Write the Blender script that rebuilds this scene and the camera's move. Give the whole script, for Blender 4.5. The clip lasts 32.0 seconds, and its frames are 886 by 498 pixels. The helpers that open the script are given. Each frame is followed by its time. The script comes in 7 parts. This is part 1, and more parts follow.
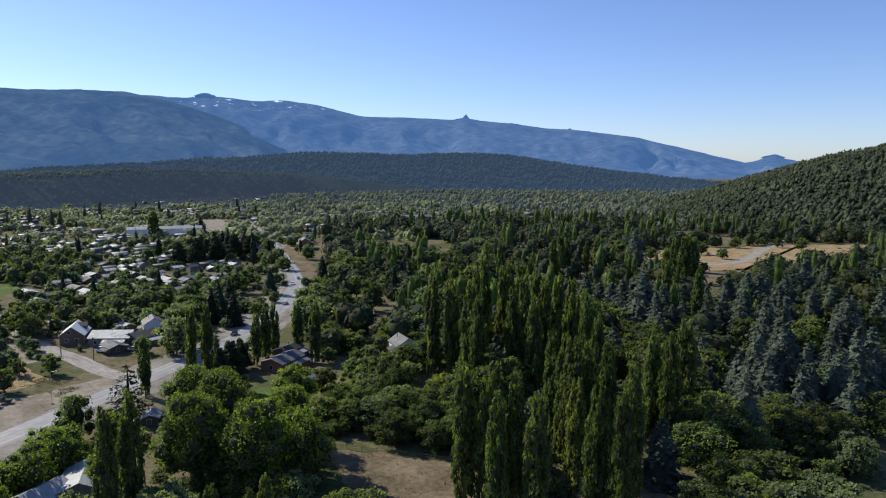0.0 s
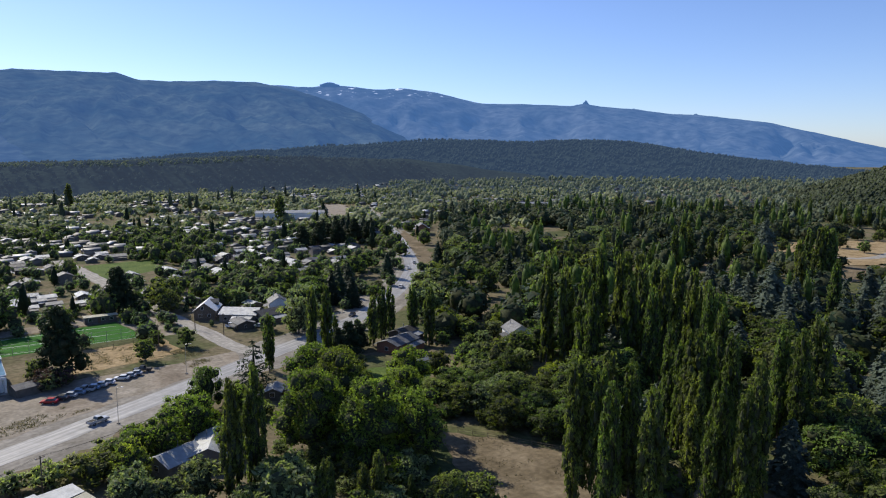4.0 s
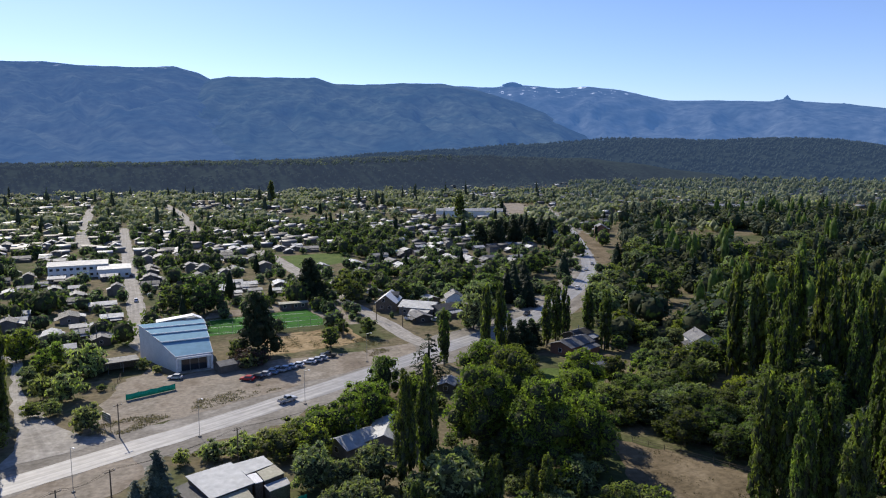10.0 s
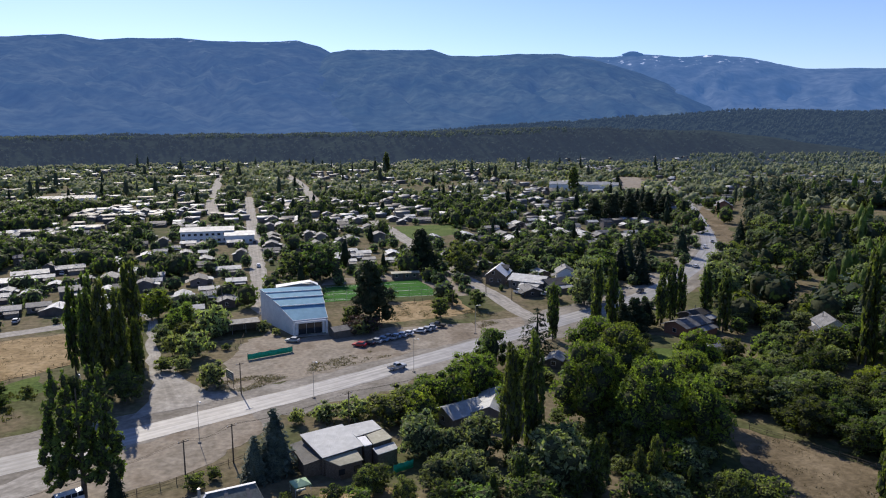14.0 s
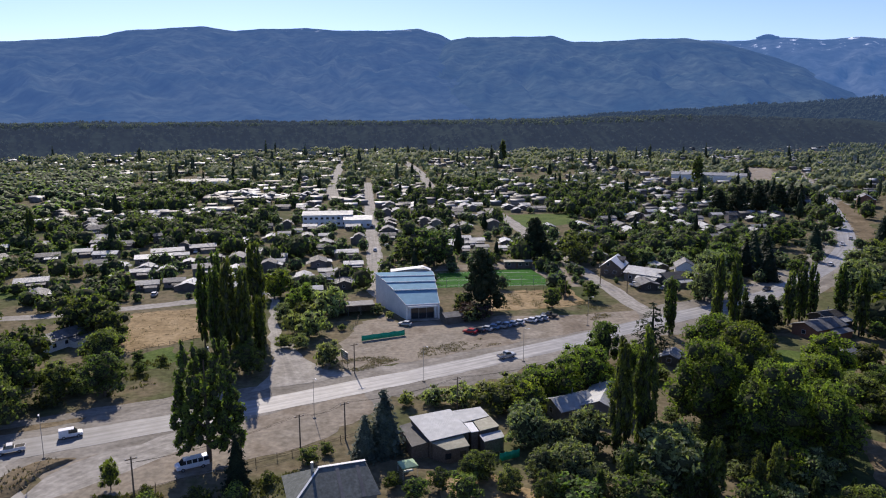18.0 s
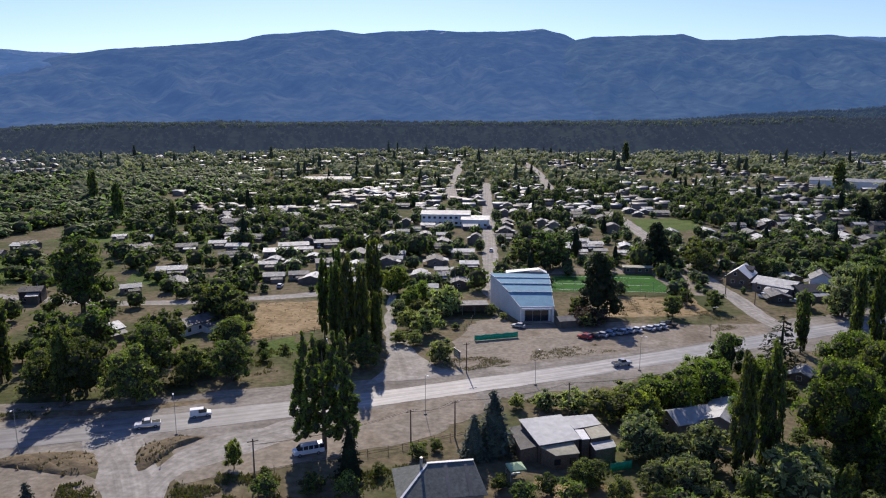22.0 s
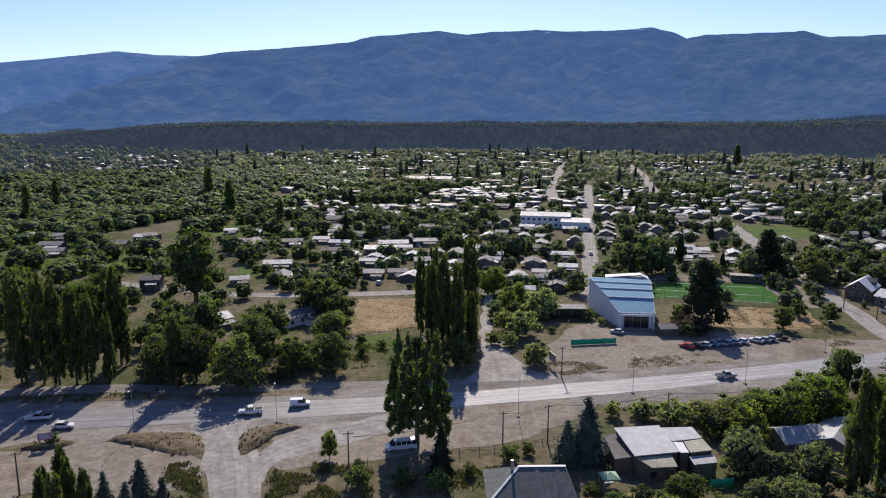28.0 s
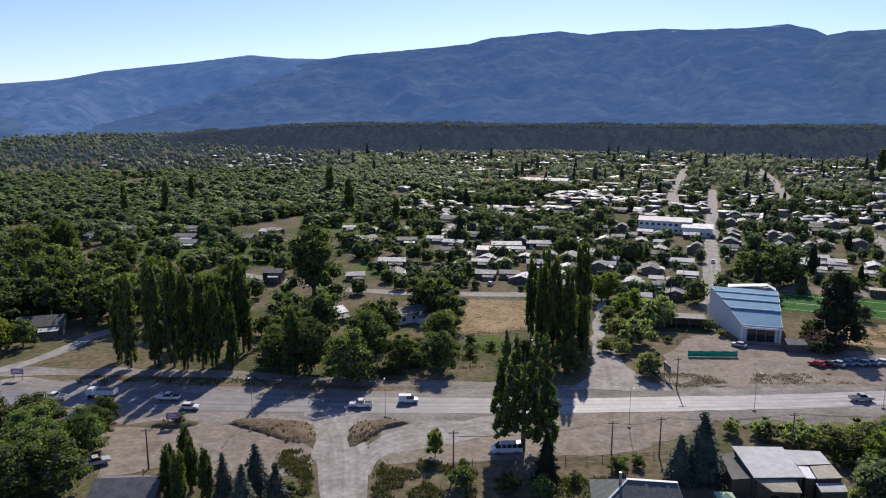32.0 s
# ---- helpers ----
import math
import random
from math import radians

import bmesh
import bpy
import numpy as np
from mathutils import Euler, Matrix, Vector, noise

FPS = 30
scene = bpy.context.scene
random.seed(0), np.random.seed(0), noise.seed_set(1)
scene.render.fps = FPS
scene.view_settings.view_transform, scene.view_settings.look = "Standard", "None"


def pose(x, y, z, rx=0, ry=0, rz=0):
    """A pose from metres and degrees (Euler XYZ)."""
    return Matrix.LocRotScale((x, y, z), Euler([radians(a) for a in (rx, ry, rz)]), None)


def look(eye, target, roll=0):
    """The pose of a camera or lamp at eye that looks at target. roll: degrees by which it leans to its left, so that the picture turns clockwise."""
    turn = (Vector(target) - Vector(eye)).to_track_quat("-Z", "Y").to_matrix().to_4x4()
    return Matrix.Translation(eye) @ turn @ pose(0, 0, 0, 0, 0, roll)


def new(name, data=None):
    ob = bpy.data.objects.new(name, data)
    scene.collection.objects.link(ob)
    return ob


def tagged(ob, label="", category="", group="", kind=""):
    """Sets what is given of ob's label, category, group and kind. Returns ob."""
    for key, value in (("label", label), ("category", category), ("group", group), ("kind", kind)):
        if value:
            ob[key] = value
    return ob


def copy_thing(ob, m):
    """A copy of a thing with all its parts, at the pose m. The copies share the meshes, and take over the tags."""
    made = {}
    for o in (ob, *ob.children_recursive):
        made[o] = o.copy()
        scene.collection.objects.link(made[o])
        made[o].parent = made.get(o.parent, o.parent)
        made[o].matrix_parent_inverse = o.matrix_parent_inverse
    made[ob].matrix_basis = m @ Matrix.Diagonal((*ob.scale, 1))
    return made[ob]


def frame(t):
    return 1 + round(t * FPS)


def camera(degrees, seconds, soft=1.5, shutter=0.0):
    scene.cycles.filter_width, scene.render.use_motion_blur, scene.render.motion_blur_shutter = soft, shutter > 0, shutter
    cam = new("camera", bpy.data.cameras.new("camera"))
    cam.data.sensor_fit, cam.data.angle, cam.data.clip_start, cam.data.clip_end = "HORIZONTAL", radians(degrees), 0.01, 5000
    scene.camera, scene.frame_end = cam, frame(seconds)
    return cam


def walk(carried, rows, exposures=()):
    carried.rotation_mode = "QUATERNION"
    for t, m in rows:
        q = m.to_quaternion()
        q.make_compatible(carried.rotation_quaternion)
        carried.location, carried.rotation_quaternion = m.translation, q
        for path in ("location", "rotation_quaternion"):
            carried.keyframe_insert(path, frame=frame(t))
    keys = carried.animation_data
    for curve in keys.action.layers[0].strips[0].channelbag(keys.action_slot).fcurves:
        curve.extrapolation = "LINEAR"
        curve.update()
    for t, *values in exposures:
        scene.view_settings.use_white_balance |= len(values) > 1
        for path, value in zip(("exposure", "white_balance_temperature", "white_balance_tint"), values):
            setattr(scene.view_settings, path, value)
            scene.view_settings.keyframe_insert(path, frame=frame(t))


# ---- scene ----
cam = camera(62.42, 32.0, soft=1.1)
# seconds, place, heading (left positive), tilt, lean
ROWS = [
    (0.0, -2.42, -2.31, 65.83, -43.27, -6.86, 0.18),
    (0.5, -2.35, -2.29, 65.75, -42.17, -7.36, 0.19),
    (1.0, -2.27, -2.25, 65.67, -41.08, -7.80, 0.15),
    (1.5, -2.20, -2.21, 65.60, -40.00, -7.89, 0.16),
    (2.0, -2.13, -2.16, 65.53, -38.88, -7.90, 0.12),
    (2.5, -2.05, -2.10, 65.47, -37.71, -7.87, 0.14),
    (3.0, -1.97, -2.04, 65.41, -36.51, -7.88, 0.13),
    (3.5, -1.90, -1.97, 65.35, -35.34, -7.88, 0.13),
    (5.5, -1.59, -1.65, 65.16, -30.63, -7.86, 0.06),
    (6.0, -1.51, -1.56, 65.12, -29.45, -7.86, 0.04),
    (6.5, -1.43, -1.47, 65.08, -28.28, -7.86, 0.02),
    (7.0, -1.36, -1.39, 65.05, -27.10, -7.87, 0.04),
    (7.5, -1.28, -1.30, 65.02, -25.93, -7.85, 0.00),
    (8.0, -1.21, -1.21, 64.99, -24.76, -7.86, -0.01),
    (8.5, -1.13, -1.12, 64.97, -23.58, -7.86, -0.04),
    (9.0, -1.06, -1.04, 64.95, -22.45, -7.87, -0.00),
    (9.5, -0.98, -0.95, 64.93, -21.33, -7.89, -0.07),
    (10.0, -0.91, -0.87, 64.91, -20.21, -7.93, -0.04),
    (10.5, -0.84, -0.79, 64.89, -19.11, -7.98, -0.05),
    (11.0, -0.77, -0.72, 64.88, -18.00, -8.06, -0.02),
    (11.5, -0.71, -0.64, 64.87, -16.91, -8.16, -0.07),
    (12.0, -0.64, -0.57, 64.86, -15.79, -8.30, -0.07),
    (12.5, -0.58, -0.51, 64.85, -14.69, -8.51, -0.04),
    (13.0, -0.51, -0.44, 64.85, -13.61, -8.86, -0.07),
    (13.5, -0.45, -0.38, 64.84, -12.48, -9.42, -0.08),
    (14.0, -0.39, -0.33, 64.84, -11.37, -10.06, -0.08),
    (14.5, -0.34, -0.28, 64.84, -10.27, -10.75, -0.10),
    (16.5, -0.12, -0.11, 64.85, -5.74, -11.01, -0.16),
    (17.0, -0.08, -0.08, 64.85, -4.58, -11.01, -0.12),
    (17.5, -0.03, -0.05, 64.86, -3.43, -11.01, -0.08),
    (18.0, 0.02, -0.02, 64.86, -2.29, -11.00, -0.10),
    (18.5, 0.06, -0.00, 64.87, -1.17, -11.00, -0.04),
    (19.0, 0.10, 0.02, 64.87, -0.00, -10.98, -0.05),
    (19.5, 0.14, 0.04, 64.88, 1.16, -10.98, -0.03),
    (20.0, 0.18, 0.05, 64.89, 2.34, -10.99, -0.00),
    (20.5, 0.21, 0.06, 64.89, 3.50, -10.97, 0.01),
    (21.0, 0.25, 0.08, 64.90, 4.69, -10.96, -0.01),
    (21.5, 0.28, 0.09, 64.91, 5.87, -10.96, -0.04),
    (22.0, 0.31, 0.10, 64.91, 7.01, -10.94, 0.00),
    (22.5, 0.34, 0.11, 64.92, 8.10, -10.93, -0.04),
    (23.0, 0.37, 0.12, 64.92, 9.07, -10.93, -0.05),
    (23.5, 0.40, 0.13, 64.93, 9.81, -10.94, -0.01),
    (24.0, 0.42, 0.14, 64.93, 10.39, -10.95, -0.01),
    (24.5, 0.45, 0.16, 64.93, 10.91, -10.94, 0.05),
    (25.0, 0.47, 0.18, 64.94, 11.40, -10.93, 0.05),
    (25.5, 0.49, 0.20, 64.94, 11.87, -10.94, 0.07),
    (27.5, 0.57, 0.34, 64.93, 13.79, -10.91, 0.04),
    (28.0, 0.59, 0.40, 64.92, 14.88, -10.91, 0.08),
    (28.5, 0.61, 0.46, 64.91, 16.01, -10.92, 0.08),
    (29.0, 0.63, 0.53, 64.90, 17.14, -10.91, 0.07),
    (29.5, 0.65, 0.61, 64.89, 18.30, -10.88, 0.12),
    (30.0, 0.67, 0.71, 64.87, 19.45, -10.87, 0.10),
    (30.5, 0.68, 0.81, 64.85, 20.59, -10.86, 0.14),
    (31.0, 0.70, 0.93, 64.83, 21.70, -10.85, 0.09),
    (31.5, 0.72, 1.07, 64.81, 22.82, -10.85, 0.15),
    (32.0, 0.75, 1.22, 64.79, 23.93, -10.84, 0.14),
]


def gimbal(x, y, z, yaw, pitch, roll):
    return pose(x, y, z, 0, 0, yaw) @ pose(0, 0, 0, 90 + pitch) @ pose(0, 0, 0, 0, 0, roll)


walk(cam, [(r[0], gimbal(*r[1:])) for r in ROWS], exposures=[(0.0, 0.12, 6450, 8), (9.0, 0.13, 6450, 10), (14.0, 0.06, 6450, 12), (19.0, 0.04, 6450, 16), (32.0, 0.0, 6450, 16)])

# ---- light ----
SUN_AZ, SUN_EL = -14.0, 36.0
world = bpy.data.worlds.new("world")
scene.world = world
world.use_nodes = True
wn = world.node_tree.nodes
sky = wn.new("ShaderNodeTexSky")
sky.sky_type, sky.sun_disc = "NISHITA", False
sky.sun_elevation, sky.sun_rotation = radians(SUN_EL), radians(SUN_AZ)
sky.air_density, sky.dust_density, sky.ozone_density = 0.8, 0.22, 2.0
wn["Background"].inputs["Strength"].default_value = 0.116
tint = wn.new("ShaderNodeMix")
tint.data_type, tint.blend_type = "RGBA", "MULTIPLY"
tint.inputs["Factor"].default_value = 1.0
tint.inputs[7].default_value = (0.86, 0.925, 1.21, 1)
world.node_tree.links.new(sky.outputs[0], tint.inputs[6])
world.node_tree.links.new(tint.outputs[2], wn["Background"].inputs[0])
sun = new("sun", bpy.data.lights.new("sun", "SUN"))
sun.data.energy, sun.data.angle, sun.data.color = 5.0, radians(0.5), (1.0, 0.91, 0.77)
sa, se = radians(SUN_AZ), radians(SUN_EL)
sun_way = Vector((math.sin(sa) * math.cos(se), math.cos(sa) * math.cos(se), math.sin(se)))
sun.matrix_world = look(sun_way * 500, (0, 0, 0))

# ---- materials ----


def material(name, stops, scale=1.0, rough=0.9, metal=0.0, bump=0.0, bump_scale=None, vary=0.0, detail=6.0,
             translucent=0.0, gloss=0.3, fine=None, wave=None, haze_glow=None, hue=0.0, tracks=0.0, island=False):
    """Colours along a noise at scale, a finer noise over them, relief, and a spread from object to object."""
    m = bpy.data.materials.new(name)
    m.use_nodes = True
    nt = m.node_tree
    n, l = nt.nodes, nt.links
    bsdf = n["Principled BSDF"]
    geo = n.new("ShaderNodeNewGeometry")
    tex = n.new("ShaderNodeTexNoise")
    tex.inputs["Scale"].default_value, tex.inputs["Detail"].default_value = scale, detail
    tex.inputs["Roughness"].default_value = 0.6
    l.new(geo.outputs["Position"], tex.inputs["Vector"])
    ramp = n.new("ShaderNodeValToRGB")
    el = ramp.color_ramp.elements
    for i, (p, c) in enumerate(stops):
        e = el[i] if i < 2 else el.new(p)
        e.position, e.color = p, (*c, 1)
    l.new(tex.outputs[0], ramp.inputs[0])
    col = ramp.outputs[0]
    if fine:
        t2 = n.new("ShaderNodeTexNoise")
        t2.inputs["Scale"].default_value, t2.inputs["Detail"].default_value = fine[0], 3
        l.new(geo.outputs["Position"], t2.inputs["Vector"])
        mr = n.new("ShaderNodeMapRange")
        mr.inputs["To Min"].default_value, mr.inputs["To Max"].default_value = 1 - fine[1], 1 + fine[1]
        mr.inputs["From Min"].default_value, mr.inputs["From Max"].default_value = 0.3, 0.7
        l.new(t2.outputs[0], mr.inputs["Value"])
        mx = n.new("ShaderNodeMix")
        mx.data_type, mx.blend_type = "RGBA", "MULTIPLY"
        mx.inputs["Factor"].default_value = 1
        l.new(col, mx.inputs[6])
        l.new(mr.outputs[0], mx.inputs[7])
        col = mx.outputs[2]
    if tracks:
        uv = n.new("ShaderNodeUVMap")
        mp = n.new("ShaderNodeMapping")
        mp.inputs["Scale"].default_value = (9.0, 0.02, 1.0)
        t4 = n.new("ShaderNodeTexNoise")
        t4.inputs["Scale"].default_value, t4.inputs["Detail"].default_value = 1.0, 4
        l.new(uv.outputs[0], mp.inputs[0])
        l.new(mp.outputs[0], t4.inputs["Vector"])
        mr = n.new("ShaderNodeMapRange")
        mr.inputs["From Min"].default_value, mr.inputs["From Max"].default_value = 0.3, 0.7
        mr.inputs["To Min"].default_value, mr.inputs["To Max"].default_value = 1 - tracks, 1 + tracks
        l.new(t4.outputs[0], mr.inputs["Value"])
        mx = n.new("ShaderNodeMix")
        mx.data_type, mx.blend_type = "RGBA", "MULTIPLY"
        mx.inputs["Factor"].default_value = 1
        l.new(col, mx.inputs[6])
        l.new(mr.outputs[0], mx.inputs[7])
        col = mx.outputs[2]
    if vary or hue:
        info = n.new("ShaderNodeObjectInfo")
        hs = n.new("ShaderNodeHueSaturation")
        m1 = n.new("ShaderNodeMapRange")
        m1.inputs["To Min"].default_value, m1.inputs["To Max"].default_value = 1 - vary, 1 + vary
        l.new(geo.outputs["Random Per Island"] if island else info.outputs["Random"], m1.inputs["Value"])
        l.new(m1.outputs[0], hs.inputs["Value"])
        if hue:
            m2 = n.new("ShaderNodeMath")
            m2.operation = "MULTIPLY"
            m2.inputs[1].default_value = 7.31
            l.new(info.outputs["Random"], m2.inputs[0])
            m3 = n.new("ShaderNodeMath")
            m3.operation = "FRACT"
            l.new(m2.outputs[0], m3.inputs[0])
            m4 = n.new("ShaderNodeMapRange")
            m4.inputs["To Min"].default_value, m4.inputs["To Max"].default_value = 0.5 - hue, 0.5 + hue
            l.new(m3.outputs[0], m4.inputs["Value"])
            l.new(m4.outputs[0], hs.inputs["Hue"])
        l.new(col, hs.inputs["Color"])
        col = hs.outputs[0]
    l.new(col, bsdf.inputs["Base Color"])
    bsdf.inputs["Roughness"].default_value, bsdf.inputs["Metallic"].default_value = rough, metal
    bsdf.inputs["Specular IOR Level"].default_value = gloss
    height = None
    if wave:
        w = n.new("ShaderNodeTexWave")
        tc = n.new("ShaderNodeTexCoord")
        w.bands_direction = wave[0]
        w.inputs["Scale"].default_value = wave[1]
        l.new(tc.outputs["Object"], w.inputs["Vector"])
        height, bump = w.outputs[0], wave[2]
    elif bump:
        t3 = n.new("ShaderNodeTexNoise")
        t3.inputs["Scale"].default_value, t3.inputs["Detail"].default_value = bump_scale or scale * 4, 5
        l.new(geo.outputs["Position"], t3.inputs["Vector"])
        height = t3.outputs[0]
    if height:
        b = n.new("ShaderNodeBump")
        b.inputs["Strength"].default_value, b.inputs["Distance"].default_value = 0.8, bump
        l.new(height, b.inputs["Height"])
        l.new(b.outputs[0], bsdf.inputs["Normal"])
    out = bsdf.outputs[0]
    if translucent:
        tr = n.new("ShaderNodeBsdfTranslucent")
        ts = n.new("ShaderNodeMix")
        ts.data_type, ts.blend_type = "RGBA", "MULTIPLY"
        ts.inputs["Factor"].default_value = 1
        ts.inputs[7].default_value = (2.25, 2.5, 1.0, 1)
        l.new(col, ts.inputs[6])
        l.new(ts.outputs[2], tr.inputs["Color"])
        mix = n.new("ShaderNodeMixShader")
        mix.inputs[0].default_value = translucent
        l.new(out, mix.inputs[1])
        l.new(tr.outputs[0], mix.inputs[2])
        l.new(mix.outputs[0], n["Material Output"].inputs[0])
    # emission that stands in for haze; these surfaces are no light source
    if haze_glow:
        bsdf.inputs["Emission Color"].default_value = (*haze_glow, 1)
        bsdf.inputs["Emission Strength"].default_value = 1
    return m


def leafy(name, dark, light, t=0.35, vary=0.25, hue=0.02):
    return material(name, [(0.3, dark), (0.7, light)], 0.35, 0.62, vary=vary, hue=hue, translucent=t, gloss=0.1, fine=(6.0, 0.5))


M_GROUND = material("dry_meadow", [(0.3, (0.06, 0.078, 0.03)), (0.44, (0.1, 0.105, 0.05)), (0.52, (0.17, 0.142, 0.092)), (0.6, (0.12, 0.108, 0.062)), (0.75, (0.065, 0.085, 0.03))],
                    0.03, 1.0, bump=0.25, bump_scale=0.9, fine=(0.6, 0.3), gloss=0.05)
M_SHOULDER = material("rutted_shoulder_earth", [(0.3, (0.15, 0.137, 0.115)), (0.5, (0.23, 0.213, 0.185)), (0.7, (0.31, 0.29, 0.257))], 0.09, 0.95, bump=0.06, bump_scale=1.2, fine=(0.9, 0.2), gloss=0.2, tracks=0.22)
M_DIRT = material("dusty_earth", [(0.3, (0.128, 0.102, 0.074)), (0.42, (0.208, 0.175, 0.135)), (0.5, (0.27, 0.235, 0.188)), (0.58, (0.2, 0.175, 0.138)), (0.72, (0.335, 0.3, 0.25))], 0.07, 0.95, bump=0.08, bump_scale=1.2, fine=(0.9, 0.22), gloss=0.2)
M_DRY = material("dry_grass", [(0.3, (0.2, 0.145, 0.075)), (0.55, (0.32, 0.24, 0.135)), (0.75, (0.38, 0.3, 0.19))], 0.12, 1.0, bump=0.2, bump_scale=1.5, fine=(0.7, 0.25), gloss=0.1)
M_BROWN = material("grazed_brown_grass", [(0.3, (0.11, 0.088, 0.055)), (0.55, (0.18, 0.145, 0.095)), (0.75, (0.25, 0.205, 0.14))], 0.12, 1.0, bump=0.2, bump_scale=1.5, fine=(0.7, 0.25), gloss=0.05)
M_LAWN = material("green_grass", [(0.3, (0.05, 0.09, 0.02)), (0.7, (0.13, 0.17, 0.045))], 0.1, 1.0, bump=0.15, bump_scale=2, fine=(1.1, 0.3), gloss=0.1)
M_TURF = material("green_turf", [(0.3, (0.035, 0.11, 0.02)), (0.7, (0.05, 0.15, 0.03))], 0.3, 0.95, bump=0.03, bump_scale=5, fine=(0.5, 0.15), gloss=0.04)
M_ROAD = material("worn_asphalt", [(0.3, (0.23, 0.23, 0.23)), (0.55, (0.29, 0.287, 0.28)), (0.75, (0.33, 0.322, 0.31))], 0.15, 0.62, bump=0.015, bump_scale=6, fine=(0.4, 0.12), gloss=0.3, tracks=0.3)
M_ASPHALT = material("grey_asphalt", [(0.3, (0.155, 0.157, 0.16)), (0.55, (0.195, 0.196, 0.197)), (0.75, (0.25, 0.248, 0.243))], 0.15, 0.65, bump=0.015, bump_scale=6, fine=(0.4, 0.14), gloss=0.3, tracks=0.28)
M_GRAVEL = material("pale_gravel", [(0.3, (0.22, 0.205, 0.18)), (0.7, (0.36, 0.342, 0.31))], 0.2, 0.9, bump=0.05, bump_scale=3, fine=(0.8, 0.15), gloss=0.2, tracks=0.2)
M_POPLAR = leafy("poplar_leaves", (0.027, 0.039, 0.018), (0.15, 0.186, 0.048), t=0.36)
M_BROAD = leafy("broad_leaves", (0.031, 0.045, 0.022), (0.158, 0.202, 0.056), t=0.37, vary=0.42, hue=0.026)
M_DEEP = leafy("deep_wood_leaves", (0.026, 0.034, 0.02), (0.125, 0.14, 0.052), t=0.32)
M_LIME = leafy("yellow_green_leaves", (0.1, 0.13, 0.022), (0.22, 0.26, 0.04), vary=0.12)
M_WILLOW = leafy("willow_leaves", (0.085, 0.11, 0.06), (0.225, 0.26, 0.14), vary=0.25)
M_WALNUT = leafy("walnut_leaves", (0.046, 0.066, 0.024), (0.2, 0.255, 0.05), t=0.42, vary=0.3)
M_FRESH = leafy("fresh_green_leaves", (0.07, 0.098, 0.026), (0.21, 0.262, 0.052), t=0.4, vary=0.3)
M_TOWNTREE = leafy("garden_leaves", (0.033, 0.05, 0.028), (0.138, 0.182, 0.082), t=0.36)
M_PALE = leafy("feathery_pale_leaves", (0.15, 0.175, 0.078), (0.3, 0.325, 0.145), t=0.36, vary=0.2)
M_PLUM = leafy("purple_leaves", (0.05, 0.03, 0.03), (0.09, 0.055, 0.05), t=0.2)
M_CONIFER = leafy("conifer_needles", (0.012, 0.024, 0.013), (0.035, 0.052, 0.026), t=0.12, vary=0.3)
M_BLUEFIR = leafy("blue_fir_needles", (0.04, 0.056, 0.044), (0.1, 0.122, 0.09), t=0.12, vary=0.25)
# dark core colour that paints in the shade inside crowns
M_INNERSHADE = material("inner_shade", [(0.3, (0.03, 0.036, 0.021)), (0.7, (0.07, 0.078, 0.042))], 1.2, 0.95, fine=(5.0, 0.4), gloss=0.05)
M_BARK = material("grey_bark", [(0.3, (0.06, 0.05, 0.04)), (0.7, (0.16, 0.13, 0.1))], 2.0, 0.95, bump=0.03, bump_scale=8)
# far leaves and needles: base colours made paler to imitate distance haze
M_FOREST = material("haze_paled_wood_leaves", [(0.3, (0.09, 0.11, 0.075)), (0.55, (0.21, 0.23, 0.15)), (0.75, (0.3, 0.31, 0.2))], 0.03, 0.8, fine=(0.3, 0.45), translucent=0.3, gloss=0.08)
M_FIRWOOD = material("haze_paled_fir_needles", [(0.3, (0.04, 0.055, 0.04)), (0.7, (0.09, 0.11, 0.07))], 0.02, 0.9, fine=(0.15, 0.4), translucent=0.1, gloss=0.1)
# terrace trees, with haze painted on as a faint emission
M_HILLFIR = material("hazed_hill_fir_needles", [(0.3, (0.018, 0.03, 0.026)), (0.7, (0.036, 0.048, 0.038))], 0.02, 0.95, fine=(0.15, 0.2), gloss=0.0, haze_glow=(0.028, 0.039, 0.062))
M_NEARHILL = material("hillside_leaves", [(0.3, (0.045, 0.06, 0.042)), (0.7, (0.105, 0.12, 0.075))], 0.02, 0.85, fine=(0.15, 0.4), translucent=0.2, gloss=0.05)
# low hill trees, their bluish haze put in as emission
M_HILLFAR = material("hazed_far_hill_needles", [(0.3, (0.018, 0.03, 0.028)), (0.7, (0.036, 0.048, 0.042))], 0.02, 0.95, fine=(0.15, 0.2), gloss=0.0, haze_glow=(0.026, 0.044, 0.082))
# valley woods emit a little to imitate the haze before them
M_FARWOOD = material("hazed_valley_wood_leaves", [(0.3, (0.055, 0.072, 0.05)), (0.55, (0.125, 0.145, 0.092)), (0.75, (0.19, 0.2, 0.125))], 0.025, 0.8, fine=(0.2, 0.45), translucent=0.2, gloss=0.08, haze_glow=(0.012, 0.018, 0.024))
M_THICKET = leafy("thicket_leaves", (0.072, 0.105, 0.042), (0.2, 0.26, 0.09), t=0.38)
# lighter green paints the sunlit terrace rim; the emission is painted haze
M_SUNEDGE = material("sunlit_tone_edge_leaves", [(0.3, (0.05, 0.068, 0.045)), (0.7, (0.12, 0.14, 0.08))], 0.03, 0.9, fine=(0.2, 0.3), translucent=0.2, gloss=0.0, haze_glow=(0.02, 0.028, 0.044))
M_HILL = material("wooded_hillside", [(0.35, (0.016, 0.028, 0.022)), (0.65, (0.04, 0.055, 0.035))], 0.02, 1.0, fine=(0.12, 0.5), gloss=0.0)

